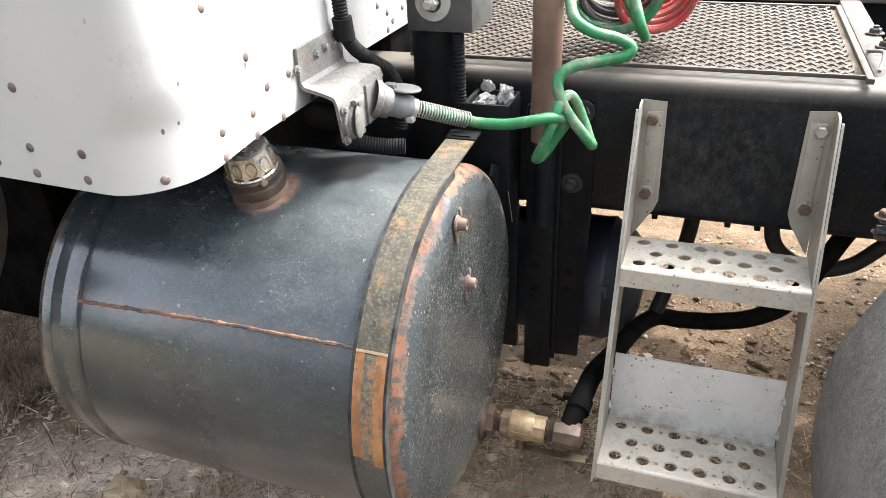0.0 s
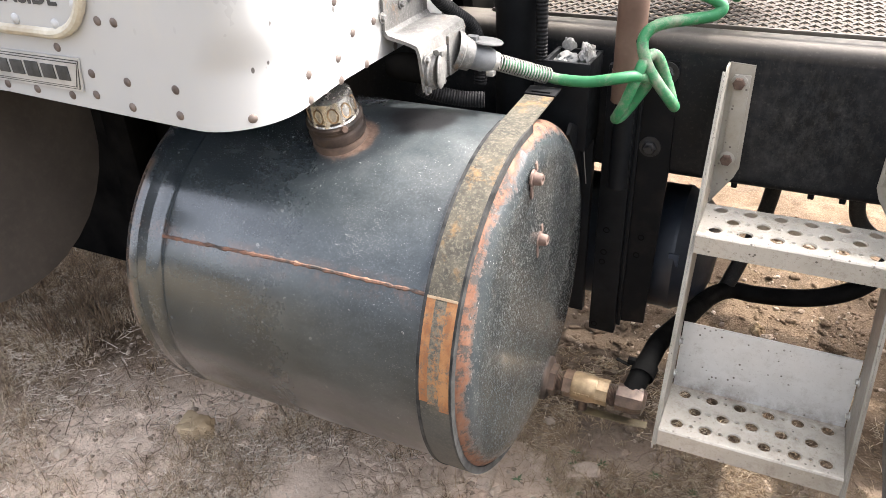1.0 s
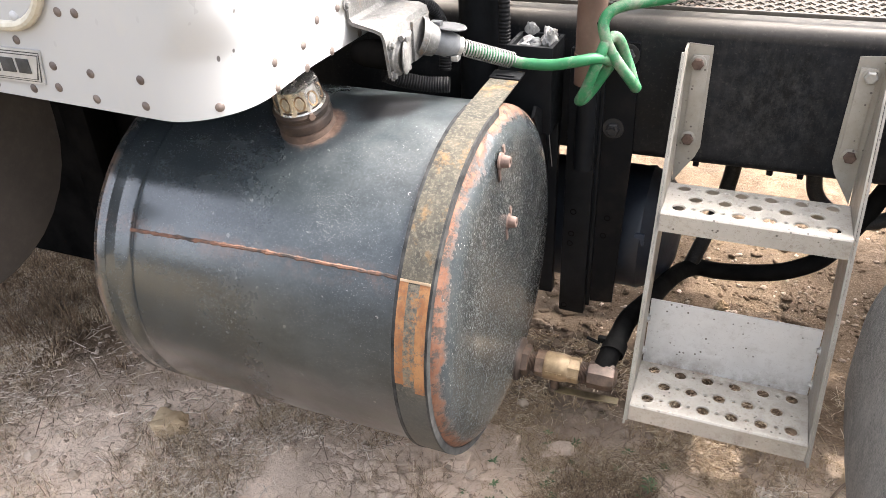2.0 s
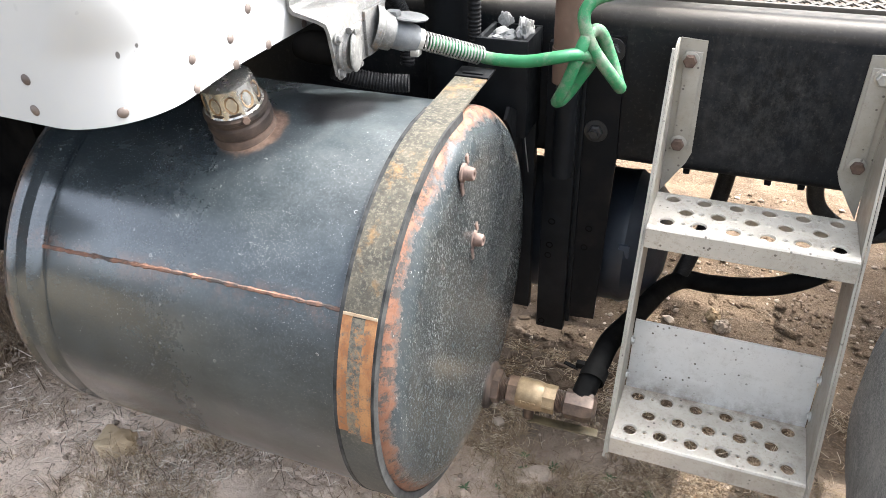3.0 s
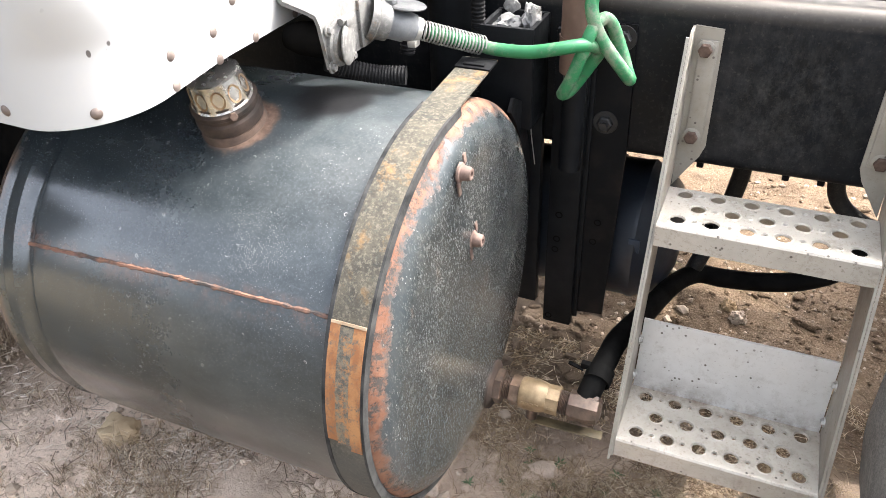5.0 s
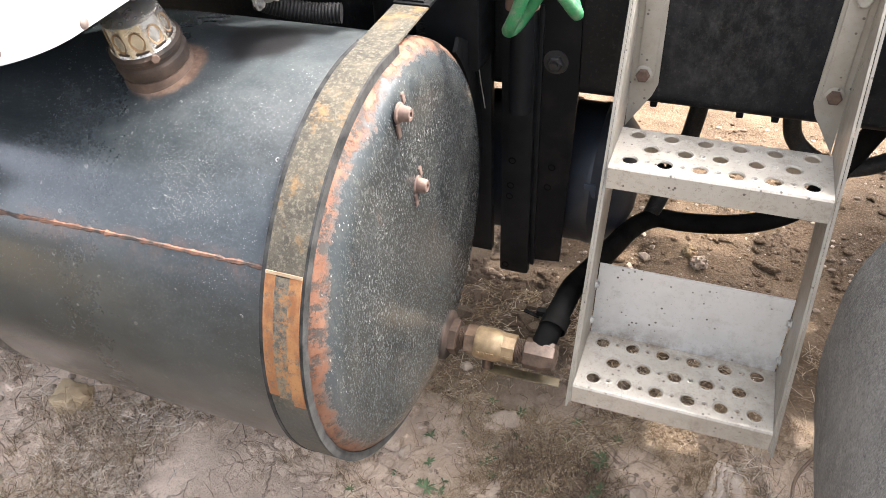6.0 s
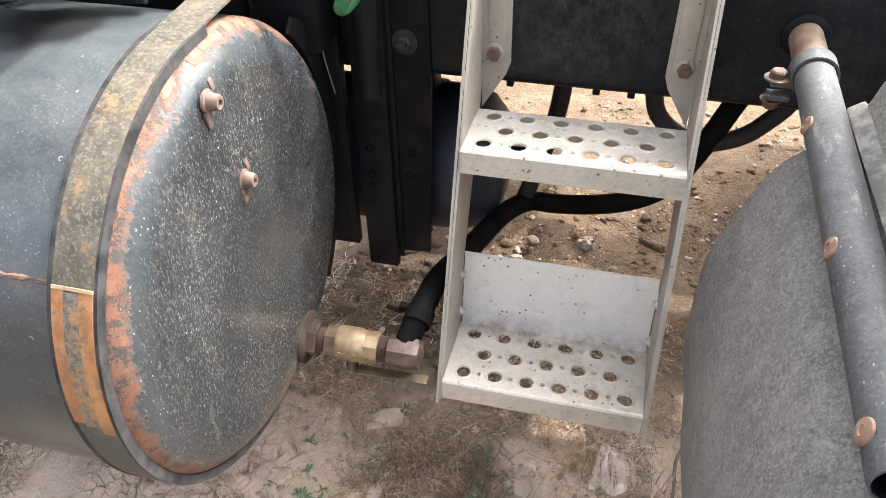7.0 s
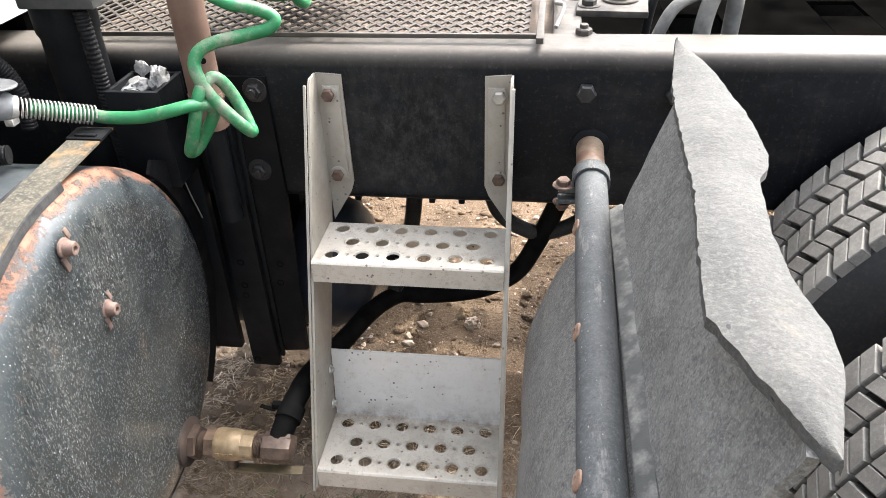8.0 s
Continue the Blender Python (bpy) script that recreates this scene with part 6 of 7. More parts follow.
def engine_mass():
    # unseen black masses, added to fill the dark and block stray sun
    e = thing("engine", (-1.6, 0.4, 0.30), "unseen black engine mass, added for darkness and to block sun", "engine")
    bm = B()
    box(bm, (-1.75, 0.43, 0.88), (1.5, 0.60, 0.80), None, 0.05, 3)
    part("block", bm, M_FLATBLACK, e)
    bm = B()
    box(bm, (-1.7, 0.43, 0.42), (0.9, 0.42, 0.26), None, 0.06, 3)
    part("sump", bm, M_FLATBLACK, e)
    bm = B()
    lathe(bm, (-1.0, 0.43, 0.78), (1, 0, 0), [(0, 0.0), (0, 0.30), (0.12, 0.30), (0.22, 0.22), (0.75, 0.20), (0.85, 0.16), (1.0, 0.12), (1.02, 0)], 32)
    part("gearbox", bm, M_FLATBLACK, e)
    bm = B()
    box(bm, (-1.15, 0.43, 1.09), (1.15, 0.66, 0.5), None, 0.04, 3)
    part("sun_block", bm, M_FLATBLACK, e)
    return e


def dark_backing_panels():
    # made-up black panels that stand where only deep shade shows
    g = thing("dark_backing", (-1.85, 0.05, 0.2), "added black panel and stays that fill the dark under the cab", "guard")
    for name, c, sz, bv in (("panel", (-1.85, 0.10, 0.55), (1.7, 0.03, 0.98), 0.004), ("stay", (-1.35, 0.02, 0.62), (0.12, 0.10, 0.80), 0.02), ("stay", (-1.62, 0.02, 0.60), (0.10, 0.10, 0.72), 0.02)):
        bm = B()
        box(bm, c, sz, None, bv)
        part(name, bm, M_FLATBLACK, g)
    return g


M_BROWNRUBBER = rubber("brown_black_rubber", (0.036, 0.031, 0.027), (0.064, 0.055, 0.047), (0.10, 0.083, 0.07), 0.2, 0.6, 4)
front_flap()
engine_mass()
dark_backing_panels()


def far_sun_blockers():
    """Unseen tank, box and bar, added on the truck's other side to shade the soil below."""
    bm = B()
    lathe(bm, (0, 1.25, 0.66), (1, 0, 0), [(-1.05, 0), (-1.05, 0.27), (-1.02, 0.309), (0.28, 0.309), (0.31, 0.27), (0.31, 0)], 48)
    for x in (-0.8, 0.0):
        box(bm, (x, 0.92, 0.80), (0.06, 0.17, 0.10), None, 0.005)
    solid("fuel_tank", bm, M_TANK, "unseen round black tank added on the far side to block sun", "fuel tank")
    bm = B()
    box(bm, (1.43, 1.33, 0.70), (1.10, 0.54, 0.56), None, 0.004)
    for x in (1.05, 1.6):
        box(bm, (x, 0.955, 0.86), (0.08, 0.25, 0.12), None, 0.005)
    solid("sun_blocker_box", bm, M_BLACK, "unseen black box added on the far side to block sun", "locker")
    bm = B()
    box(bm, (0.76, 0.965, 0.55), (0.86, 0.17, 0.03), None, 0.004)
    for x in (0.4, 0.95):
        box(bm, (x, 0.90, 0.70), (0.05, 0.03, 0.32), None, 0.003)
    solid("sun_blocker_bar", bm, M_BLACK, "unseen black bar added under the far rail to block sun", "side step")


far_sun_blockers()


# ---- between the rails, behind the deck plate ----
def crossmember():
    c = thing("crossmember", (0.44, 0.2, 0.90), "greasy steel crossmember with bolted plates between the rails", "crossmember")
    bm = B()
    box(bm, (0.392, 0.43, 0.985), (0.05, 0.70, 0.05), None, 0.006)
    part("beam", bm, M_GREASE, c)
    bm = B()
    box(bm, (0.472, 0.235, 1.014), (0.125, 0.085, 0.012), Euler((0, 0, -0.08)).to_matrix(), 0.003)
    part("plate", bm, M_GREASE, c, "pale greasy bolted plate")
    for x, y, z, r in ((0.43, 0.225, 1.020, 0.013), (0.487, 0.262, 1.022, 0.022), (0.418, 0.088, 1.010, 0.014), (0.41, 0.31, 1.012, 0.012), (0.405, 0.42, 1.012, 0.012)):
        bm = B()
        hexbolt(bm, (x, y, z), (0, 0, 1), r, r * 0.8)
        rod(bm, (x, y, z + r * 0.7), (x, y, z + r * 1.4), r * 0.5, 12, 0.001)
        part("bolt", bm, M_GREASE, c)
    # plates added to block the sun; their gaps let the ground patches through
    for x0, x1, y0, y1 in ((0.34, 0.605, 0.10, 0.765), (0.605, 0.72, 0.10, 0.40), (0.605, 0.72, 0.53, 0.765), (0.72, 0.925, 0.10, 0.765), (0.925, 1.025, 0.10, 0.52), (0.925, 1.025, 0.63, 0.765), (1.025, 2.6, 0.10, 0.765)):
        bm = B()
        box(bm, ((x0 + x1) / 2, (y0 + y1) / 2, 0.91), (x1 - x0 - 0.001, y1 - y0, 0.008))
        part("sun_mask_plate", bm, M_SUNMASK, c, "black plate added to mask the sun between the rails")
    return c


M_SUNMASK = simple("black_sun_mask", (0.0008, 0.0008, 0.0008), (0.0025, 0.0023, 0.002), 10, 1.0, spec=0.0)
M_GREASE = simple("dusty_greasy_steel", (0.024, 0.021, 0.018), (0.078, 0.067, 0.056), 22, 0.7, 0.2)
M_GREYHOSE = simple("grey_dusty_hose", (0.085, 0.083, 0.077), (0.17, 0.165, 0.15), 30, 0.7)
M_REDTIP = simple("red_orange_sleeve", (0.45, 0.07, 0.03), (0.55, 0.12, 0.06), 30, 0.5)
crossmember()
hose("air_line", [(0.53, 0.14, 0.93), (0.545, 0.135, 1.0), (0.575, 0.15, 1.045), (0.64, 0.19, 1.055), (0.74, 0.22, 1.06), (0.80, 0.24, 1.065)], 0.0105, "dusty grey air line above the chassis rail", M_GREYHOSE)
hose("air_line", [(0.618, 0.15, 0.93), (0.618, 0.148, 1.01), (0.632, 0.155, 1.065), (0.655, 0.17, 1.080), (0.672, 0.185, 1.06), (0.672, 0.19, 0.97)], 0.0145, "thick dusty grey air line bent over", M_GREYHOSE)
hose("air_line", [(0.535, 0.25, 0.95), (0.55, 0.26, 1.03), (0.60, 0.30, 1.08), (0.68, 0.36, 1.11)], 0.008, "thin dark air line behind the rail", M_LOOM)
hose("cable_lead", [(0.80, 0.24, 1.065), (0.835, 0.245, 1.066)], 0.009, "red sleeve of a cable end", M_REDTIP)
hose("cable_lead", [(0.835, 0.245, 1.066), (0.90, 0.25, 1.066), (1.1, 0.26, 1.07), (1.4, 0.26, 1.05)], 0.010, "black cable along the chassis rail", M_LOOM)
hose("wire", [(0.385, 0.30, 1.01), (0.372, 0.24, 1.02), (0.385, 0.17, 1.035), (0.372, 0.10, 1.02)], 0.0035, "thin dusty wire beside the deck plate", M_GREYHOSE)

for x in (0.424, 0.564, 1.0):
    bm = B()
    hexbolt(bm, (x, 0.0, 0.947), (0, -1, 0), 0.0165, 0.013, False)
    part("rail_bolt", bm, M_DARKBOLT, RAIL, "dark hex bolt")
bm = B()
lathe(bm, (0.905, 0.0, 0.86), (0, -1, 0), [(0, 0.036), (0.006, 0.036), (0.008, 0.026), (0.12, 0.025), (0.12, 0.018)], 24)
part("spring_pin", bm, M_GREYBLACK, RAIL, "dark round pin stub")
for x in (0.16, 0.215, 0.02):
    bm = B()
    box(bm, (x, 0.035, 0.724), (0.012, 0.02, 0.018), None, 0.003)
    part("rail_clip", bm, M_BLACKRUST, RAIL, "small rusty clip")


# ---- loose ground cover ----
rng = np.random.default_rng(7)


def stuff(name, verts, faces, mat, label, cat, smooth=False):
    me = bpy.data.meshes.new(name)
    me.from_pydata(verts, [], faces)
    if smooth:
        me.shade_smooth()
    for m in mat if isinstance(mat, list) else [mat]:
        me.materials.append(m)
    return tagged(new(name, me), label, cat, kind="stuff")


ICO = B()
bmesh.ops.create_icosphere(ICO, subdivisions=1, radius=1)
ICO_V = np.array([v.co[:] for v in ICO.verts])
ICO_F = [[v.index for v in f.verts] for f in ICO.faces]
ICO.free()


ICO = B()
bmesh.ops.create_icosphere(ICO, subdivisions=2, radius=1)
ROUND_V = np.array([v.co[:] for v in ICO.verts])
ROUND_F = [[v.index for v in f.verts] for f in ICO.faces]
ICO.free()


def clods(name, spots, mat, label, flat=0.5):
    """Broken lumps of clay, half sunk, with worn uneven faces."""
    V, F = [], []
    for x, y, s in spots:
        o = Vector(rng.uniform(-50, 50, 3))
        turn = np.array(Euler((0, 0, rng.uniform(0, 6.28))).to_matrix())
        k = np.array([1 + 0.55 * noise.noise(Vector(v) * 1.1 + o) + 0.22 * noise.noise(Vector(v) * 3.3 + o) for v in ROUND_V])
        p = (ROUND_V * k[:, None] * np.array([s * rng.uniform(0.8, 1.5), s * rng.uniform(0.7, 1.1), s * flat])) @ turn
        p += (x, y, ground_z(x, y) + s * 0.10)
        b = len(V)
        V += [tuple(q) for q in p]
        F += [[b + i for i in f] for f in ROUND_F]
    return stuff(name, V, F, mat, label, "clods", True)


def stones(name, spots, mat, label, cat, flat=0.6):
    V, F = [], []
    for x, y, s in spots:
        m = np.array(Euler(rng.uniform(0, 6.28, 3)).to_matrix())
        p = (ICO_V * (1 + rng.normal(0, 0.16, (len(ICO_V), 1)))) @ m * s * rng.uniform(0.7, 1.2, 3)
        p[:, 2] *= flat
        p += (x, y, ground_z(x, y) + s * 0.18)
        o = len(V)
        V += [tuple(q) for q in p]
        F += [[o + i for i in f] for f in ICO_F]
    return stuff(name, V, F, mat, label, cat)


def scatter(n, x0, x1, y0, y1, keep=None):
    out = []
    while len(out) < n:
        x, y = rng.uniform(x0, x1), rng.uniform(y0, y1)
        if keep is None or rng.random() < keep(x, y):
            out.append((x, y))
    return out


def patchy(x, y, f=3.0, o=0.0):
    return noise.noise(Vector((x * f + o, y * f, o)))


for count, mat, label in ((11000, M_SOIL, "small crumbs of pale dry clay"), (7000, M_STONE, "scattered small pebbles and grit")):
    stones("pebbles", [(x, y, rng.gamma(1.6, 0.0022) + 0.0012) for x, y in scatter(count, -2.2, 1.3, -0.85, 1.5, lambda x, y: (0.5 + patchy(x, y)) * (1.0 if y < 0.15 else 0.4))], mat, label, "pebbles")
stones("clay_clods", [(x, y, rng.gamma(2.2, 0.0034) + 0.003) for x, y in
                      scatter(240, -0.60, -0.10, -0.50, 0.45, lambda x, y: 0.9 if patchy(x, y, 6, 3) > -0.05 else 0.1) + scatter(90, -2.0, 0.5, -0.8, 1.2)], M_SOIL, "broken clods of dry clay", "clods", 0.7)


def blades(name, tufts, mat, label, h, lean, wid):
    """Thin bent blades, in tufts of (x, y, count, size)."""
    V, F = [], []
    for x, y, n, s in tufts:
        for _ in range(n):
            a, r = rng.uniform(0, math.tau), abs(rng.normal(0, 0.022 * s))
            bx, by = x + r * math.cos(a), y + r * math.sin(a)
            bz = ground_z(bx, by) - 0.002
            L = h * s * rng.uniform(0.4, 1.2)
            d = rng.uniform(0, math.tau)
            k = lean * rng.uniform(0.3, 1.3)
            dx, dy = math.cos(d), math.sin(d)
            wx, wy = -dy * wid * rng.uniform(0.6, 1.3), dx * wid
            o = len(V)
            for t in (0, 0.5, 1.0):
                q = k * t * t * L
                zz = bz + L * t * (1 - 0.35 * k * t * t)
                f = 1 - 0.8 * t
                V.append((bx + dx * q - wx * f, by + dy * q - wy * f, max(zz, bz)))
                V.append((bx + dx * q + wx * f, by + dy * q + wy * f, max(zz, bz)))
            F += [(o, o + 1, o + 3, o + 2), (o + 2, o + 3, o + 5, o + 4)]
    return stuff(name, V, F, mat, label, "grass")


def straw(name, spots, mat, label, fine=1.0):
    """Fallen stalks that lie on the soil."""
    V, F = [], []
    for x, y in spots:
        L, d, w = rng.gamma(1.8, 0.013) + 0.006, rng.uniform(0, math.tau), fine * rng.uniform(0.0006, 0.0012)
        dx, dy = math.cos(d), math.sin(d)
        b = rng.normal(0, 0.4)
        o = len(V)
        up = rng.uniform(0.0015, 0.008)
        for t in (-0.5, 0, 0.5):
            px, py = x + dx * L * t - dy * b * L * (0.25 - t * t), y + dy * L * t + dx * b * L * (0.25 - t * t)
            pz = ground_z(px, py) + up + (0.25 - t * t) * rng.uniform(0, 0.006)
            V += [(px - dy * w, py + dx * w, pz), (px + dy * w, py - dx * w, pz), (px, py, pz + w * 1.4)]
        for q in (0, 3):
            for i in range(3):
                j = (i + 1) % 3
                F.append((o + q + i, o + q + j, o + q + 3 + j, o + q + 3 + i))
    return stuff(name, V, F, mat, label, "straw")


def bare(x, y):
    """Little litter lies on the swept pale patches."""
    out = 1.0
    for cx, cy, r in ((-1.34, -0.60, 0.26), (-0.70, -0.50, 0.20), (-1.30, -0.18, 0.10), (-0.42, -0.30, 0.16)):
        d = math.hypot(x - cx, y - cy) / r + 0.35 * patchy(x, y, 7, 4)
        out = min(out, 0.10 + 0.9 * min(max((d - 0.75) / 0.4, 0), 1))
    return out


left = lambda x, y: bare(x, y) if x > -1.5 and bare(x, y) < 0.5 else 1.0 if x < -1.75 - 0.3 * y else (1.0 if patchy(x, y, 2.6, 1) > 0.10 else 0.04) * (1 if x < -0.75 else 0.5)
blades("dry_grass", [(x, y, int(rng.integers(14, 34)), rng.uniform(0.6, 1.2)) for x, y in scatter(1250, -2.7, -0.45, -0.85, 0.35, left)], M_BROWNGRASS, "dead brown grass tufts round the tank", 0.046, 1.0, 0.0009)
# dead brown tones, darkened further for the deep shade under the cab
M_DARKGRASS = stalks("brown_matted_grass", [(0.06, 0.037, 0.022), (0.15, 0.097, 0.056), (0.28, 0.195, 0.12), (0.09, 0.06, 0.036)])
blades("matted_grass", [(x, y, int(rng.integers(18, 40)), rng.uniform(0.8, 1.5)) for x, y in scatter(420, -2.9, -1.35, -0.30, 0.75, lambda x, y: 1.0 if x < -1.75 - 0.55 * y else 0.15)], M_DARKGRASS, "dark brown matted grass under the cab", 0.075, 0.9, 0.0016)
blades("dry_weeds", [(x, y, int(rng.integers(10, 26)), rng.uniform(0.5, 1.0)) for x, y in scatter(420, -0.40, 0.62, -0.50, 0.06, lambda x, y: 0.9 if patchy(x, y, 4, 9) > -0.02 else 0.08)], simple("brown_dead_weed", (0.20, 0.14, 0.085), (0.42, 0.32, 0.21), 30, 0.9), "dead brown weeds under the steps", 0.035, 1.1, 0.0009)
blades("pale_straw_tuft", [(x, y, int(rng.integers(20, 40)), rng.uniform(0.5, 1.0)) for x, y in scatter(26, 0.30, 0.62, -0.42, 0.0)], M_GRASS, "pale dry straw beside the steps", 0.055, 1.3, 0.0012)
straw("fallen_straw", scatter(24000, -2.6, -0.45, -0.85, 0.4, lambda x, y: (0.10 + 0.85 * (patchy(x, y, 2.6, 1) > 0.04)) * bare(x, y)), M_GRASS, "fallen bleached straw on the soil")
straw("straw_litter", scatter(15000, -0.45, 0.8, -0.7, 0.35, lambda x, y: 0.08 + 0.9 * (patchy(x, y, 4, 9) > 0.05)), M_BROWNGRASS, "fine brown straw litter under the steps", 0.6)

TUFTS = ((-1.768, -0.382), (-1.563, -0.598), (-1.051, -0.399), (-0.993, -0.519), (-1.137, -0.516), (-1.139, -0.595), (-0.989, -0.286), (-0.851, -0.278), (-0.693, -0.260), (-1.934, -0.001), (-1.887, -0.189), (-1.71, -0.124), (-0.432, -0.354), (-1.02, -0.45), (-0.92, -0.34))
blades("dry_grass", [(x + rng.normal(0, 0.045), y + rng.normal(0, 0.035), int(rng.integers(10, 26)), rng.uniform(0.5, 1.1)) for x, y in TUFTS for _ in range(9)], M_BROWNGRASS, "standing clumps of dead brown grass beside the tank", 0.055, 0.8, 0.0010)
blades("dead_weeds", [(x + rng.normal(0, 0.03), y + rng.normal(0, 0.03), int(rng.integers(10, 24)), rng.uniform(0.5, 1.0)) for x, y in ((-0.128, -0.235), (-0.079, -0.277), (-0.13, -0.306), (-0.064, -0.201), (-0.009, -0.228), (-0.10, -0.25), (0.02, -0.29), (0.06, -0.25), (0.0, -0.34), (-0.05, -0.36)) for _ in range(11)], M_DARKGRASS, "dark brown dead weeds under the valve", 0.034, 1.0, 0.0012)
clods("clay_clods", [(x + rng.normal(0, 0.020), y + rng.normal(0, 0.016), rng.uniform(0.008, 0.022)) for x, y in ((-0.662, -0.393), (-0.618, -0.387), (-0.567, -0.394), (-0.515, -0.393), (-0.461, -0.397), (-0.435, -0.362), (-0.635, -0.380), (-0.59, -0.36), (-0.55, -0.41), (-0.50, -0.37), (-0.375, -0.142), (-0.408, -0.157), (-0.326, -0.149), (-0.294, -0.16)) for _ in range(4)], M_SOIL, "larger broken clods of pale dry clay")

clods("clay_clods", [(x, y, rng.gamma(2.0, 0.0035) + 0.004) for x, y in scatter(300, -0.5, 1.3, 0.15, 1.5, lambda x, y: 0.9 if patchy(x, y, 4, 6) > 0.05 else 0.15)], M_SOIL, "crumbled clods of tan clay under the chassis")


def weed(at, s):
    w = thing("weed", at, "small low green weed in the dry soil", "weed", "green weeds")
    for k in range(16):
        a, L = rng.uniform(0, math.tau), s * rng.uniform(0.6, 1.3)
        bm = B()
        d = Vector((math.cos(a), math.sin(a), 0))
        n = Vector((-d.y, d.x, 0))
        p0 = Vector(at) + Vector((0, 0, 0.002))
        q = [p0 + d * L * t + Vector((0, 0, L * (0.8 * t - 0.6 * t * t))) for t in (0, 0.3, 0.6, 1.0)]
        wd = [0.05, 0.11, 0.09, 0.0]
        rows = [[bm.verts.new(c + n * L * g + Vector((0, 0, 0.0004 + 0.04 * L * g))), bm.verts.new(c), bm.verts.new(c - n * L * g + Vector((0, 0, 0.0004 + 0.04 * L * g)))] for c, g in zip(q, wd)]
        for A, C in zip(rows, rows[1:]):
            for i in (0, 1):
                bm.faces.new((A[i], A[i + 1], C[i + 1], C[i]))
        part("leaf", bm, M_WEED, w)
    return w


def crust(x0, x1, y0, y1, cell, keep):
    """Plates of dried clay, parted by cracks: cells between jittered seeds."""
    nx, ny = int((x1 - x0) / cell), int((y1 - y0) / cell)
    seeds = {(i, j): np.array((x0 + (i + rng.uniform(0.08, 0.92)) * cell, y0 + (j + rng.uniform(0.08, 0.92)) * cell)) for i in range(-2, nx + 2) for j in range(-2, ny + 2)}
    for i in range(nx):
        for j in range(ny):
            c = seeds[i, j]
            if not keep(c[0], c[1]):
                continue
            poly = [c + np.array(d) * cell * 1.6 for d in ((-1, -1), (1, -1), (1, 1), (-1, 1))]
            gap = rng.uniform(0.0006, 0.0022)
            for a in range(-2, 3):
                for b in range(-2, 3):
                    q = seeds.get((i + a, j + b))
                    if q is None or (a == 0 and b == 0):
                        continue
                    n = (q - c) / np.linalg.norm(q - c)
                    lim = n @ (q + c) / 2 - gap
                    out = []
                    for p, r in zip(poly, poly[1:] + poly[:1]):
                        dp, dr = n @ p - lim, n @ r - lim
                        if dp <= 0:
                            out.append(p)
                        if dp * dr < 0:
                            out.append(p + (r - p) * dp / (dp - dr))
                    poly = out
            if len(poly) < 3:
                continue
            fine = []
            for p, r in zip(poly, poly[1:] + poly[:1]):
                for t in (0.0, 0.34, 0.67):
                    fine.append(p + (r - p) * t + rng.normal(0, 0.0018, 2))
            lift, tilt = rng.uniform(0.002, 0.009), rng.normal(0, 0.11, 2)
            bm = B()
            low, mid, top = [], [], []
            for p in fine:
                g = ground_z(p[0], p[1])
                h = g + lift + tilt @ (p - c) + rng.normal(0, 0.0008)
                low.append(bm.verts.new((p[0], p[1], g - 0.012)))
                mid.append(bm.verts.new((p[0], p[1], h - 0.0035)))
                m = c + (p - c) * 0.88
                top.append(bm.verts.new((m[0], m[1], h)))
            n = len(fine)
            for A, C in ((low, mid), (mid, top)):
                for k in range(n):
                    bm.faces.new((A[k], A[(k + 1) % n], C[(k + 1) % n], C[k]))
            e = bm.verts.new((c[0], c[1], ground_z(c[0], c[1]) + lift + 0.0015))
            for k in range(n):
                bm.faces.new((top[k], top[(k + 1) % n], e))
            bmesh.ops.recalc_face_normals(bm, faces=bm.faces)
            part("clay_plate", bm, M_SOIL, GROUND)


crust(-0.74, -0.16, -0.46, -0.12, 0.040, lambda x, y: patchy(x, y, 5, 3) > 0.08 and abs(y + 0.30) < 0.15)
crust(-0.46, -0.10, 0.10, 0.46, 0.048, lambda x, y: patchy(x, y, 6, 8) > -0.12)

for x, y in scatter(34, -0.36, 0.10, -0.44, -0.08, lambda x, y: 0.9 if patchy(x, y, 5, 2) > 0 else 0.15):
    weed((x, y, ground_z(x, y)), rng.uniform(0.010, 0.021))
for x, y, s in ((-0.185, -0.245, 0.014), (-0.26, -0.20, 0.012), (-0.215, -0.13, 0.015), (-0.15, -0.17, 0.012), (-0.43, -0.42, 0.012), (-0.11, -0.20, 0.013), (-0.23, -0.09, 0.013), (0.35, -0.16, 0.014), (-0.30, -0.12, 0.014), (0.05, -0.30, 0.014), (-0.06, -0.30, 0.013)):
    weed((x, y, ground_z(x, y)), s)

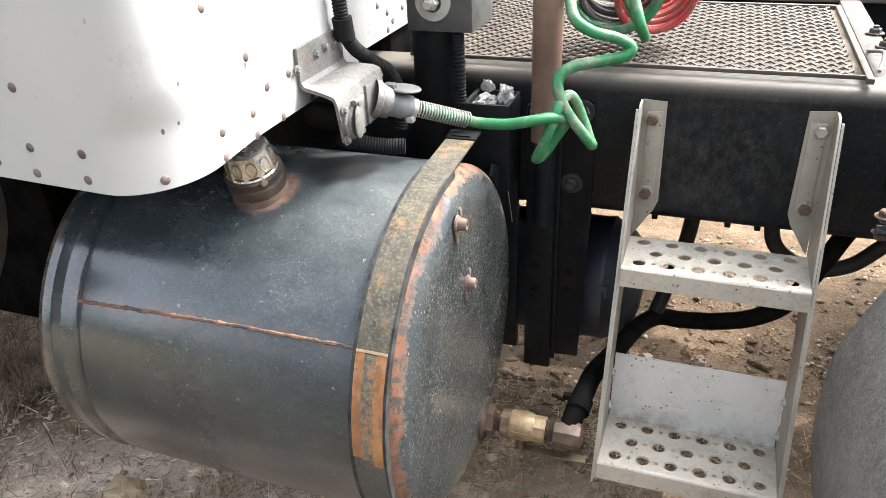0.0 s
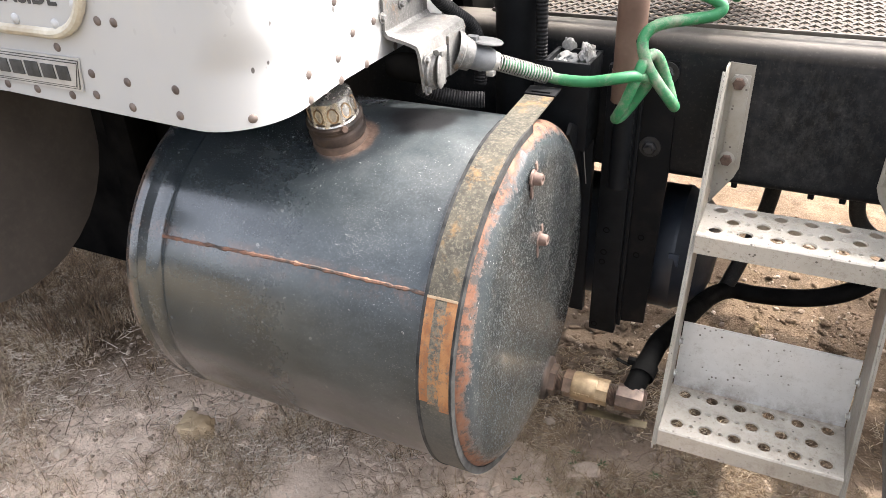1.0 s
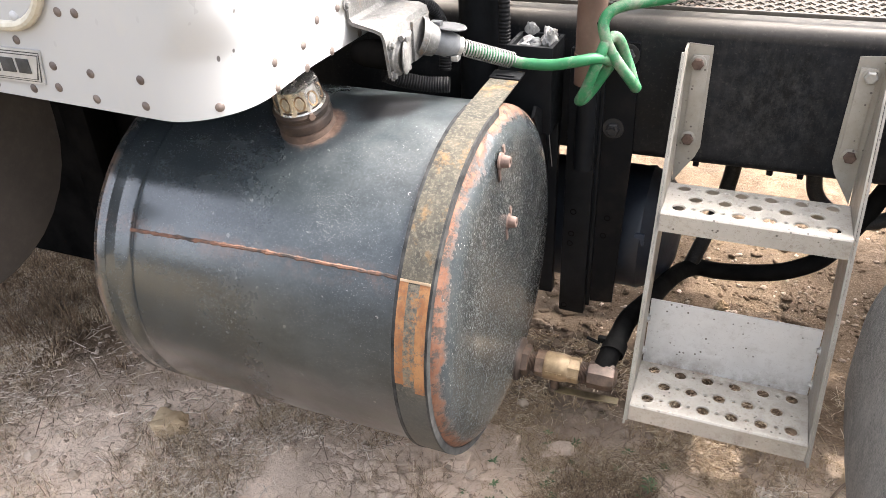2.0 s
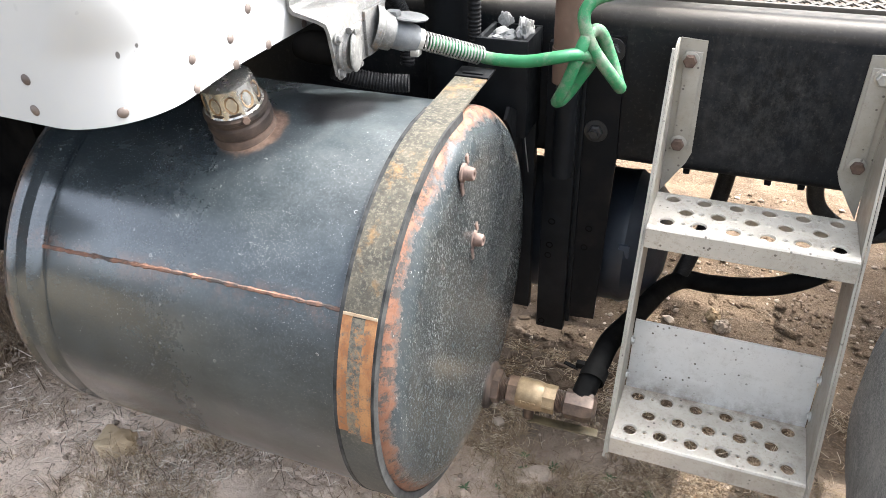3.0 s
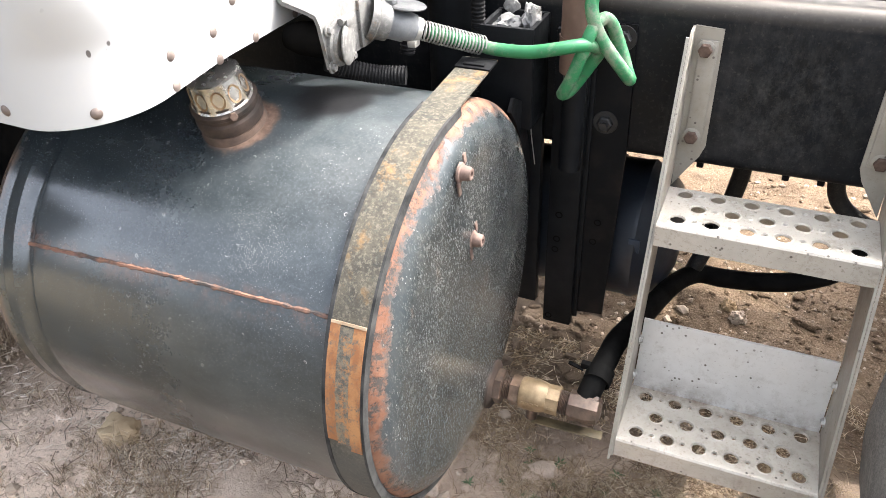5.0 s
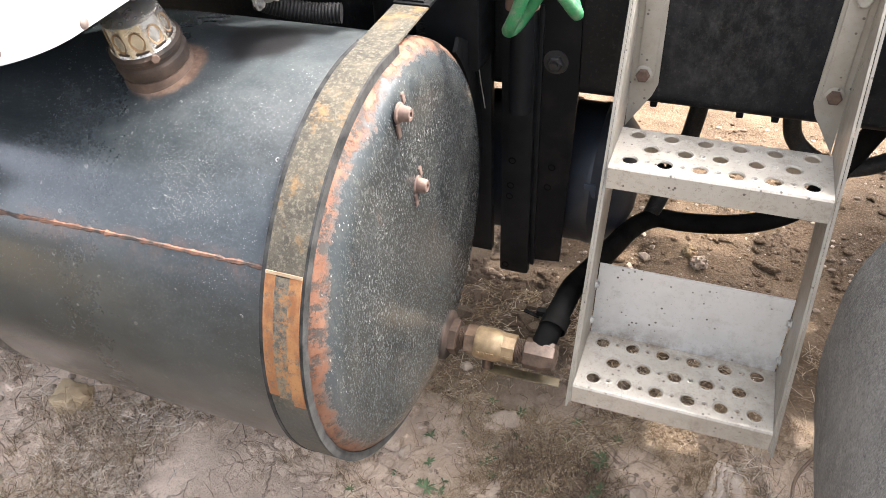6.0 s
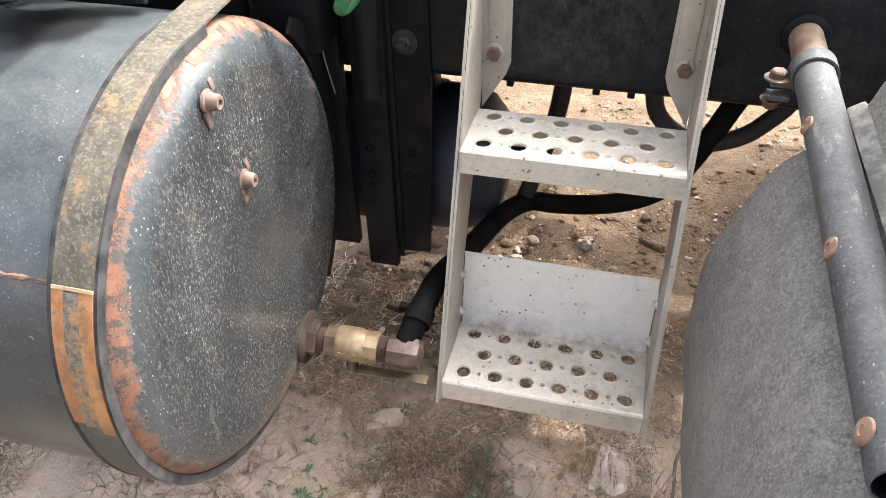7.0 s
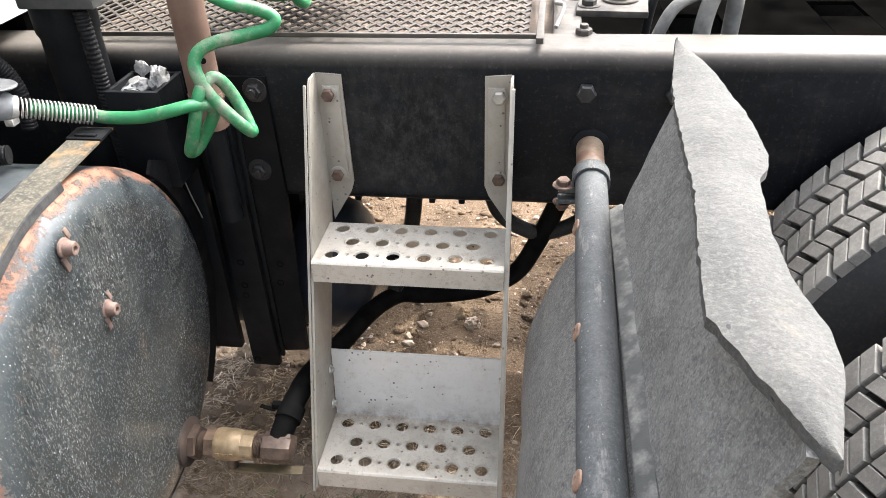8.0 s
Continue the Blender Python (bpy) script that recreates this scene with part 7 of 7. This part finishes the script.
crumpled("field_stone", (-1.163, -0.412, 0.008), (0.060, 0.040, 0.015), M_OCHRE := simple("ochre_stone", (0.30, 0.21, 0.12), (0.42, 0.32, 0.20), 14, 0.95), "flat ochre stone half sunk in the soil", "stone", 3.0)
def folded_cloth(x, y, w, h):
    """A soiled rag that lies in soft parallel folds."""
    bm = B()
    n = 34
    g = []
    for i in range(n + 1):
        row = []
        for k in range(n + 1):
            u, v = i / n - 0.5, k / n - 0.5
            q = Vector((u * 3.1, v * 3.1, 4.0))
            px = x + w * (u + 0.16 * noise.noise(q)) * (1 - 0.35 * v)
            py = y + h * (v + 0.16 * noise.noise(q + Vector((9, 0, 0))))
            fold = math.sin((u * 2.6 + 0.5 * noise.noise(q * 0.8)) * 9.0)
            z = ground_z(px, py) + 0.004 + 0.0075 * (fold * 0.5 + 0.5) * (1 - 2.2 * u * u) + 0.007 * abs(noise.noise(q * 2.7))
            row.append(bm.verts.new((px, py, z)))
        g.append(row)
    for i in range(n):
        for k in range(n):
            bm.faces.new((g[i][k], g[i + 1][k], g[i + 1][k + 1], g[i][k + 1]))
    bmesh.ops.recalc_face_normals(bm, faces=bm.faces)
    bmesh.ops.solidify(bm, geom=bm.faces, thickness=0.0015)
    return solid("cloth_scrap", bm, simple("pale_soiled_cloth", (0.36, 0.30, 0.25), (0.56, 0.49, 0.42), 30, 0.95), "pale soiled cloth scrap crumpled on the ground", "cloth")


folded_cloth(0.285, -0.165, 0.062, 0.105)
crumpled("field_stone", (0.165, 0.615, -0.055), (0.024, 0.022, 0.018), M_STONE, "small round stone on the sunlit soil", "stone", 6.0)
crumpled("field_stone", (0.135, 0.66, -0.055), (0.020, 0.02, 0.02), M_OCHRE, "small pale stone on the sunlit soil", "stone", 9.0)
hose("twig", [(0.36, -0.30, 0.012), (0.40, -0.22, 0.022), (0.41, -0.12, 0.02), (0.45, -0.05, 0.03), (0.49, -0.03, 0.02)], 0.0035, "bent bleached twig on the ground", M_GRASS)
hose("twig", [(-0.95, -0.30, 0.02), (-1.05, -0.22, 0.035), (-1.12, -0.10, 0.03), (-1.2, 0.02, 0.025)], 0.003, "bleached dry twig beside the tank", M_GRASS)
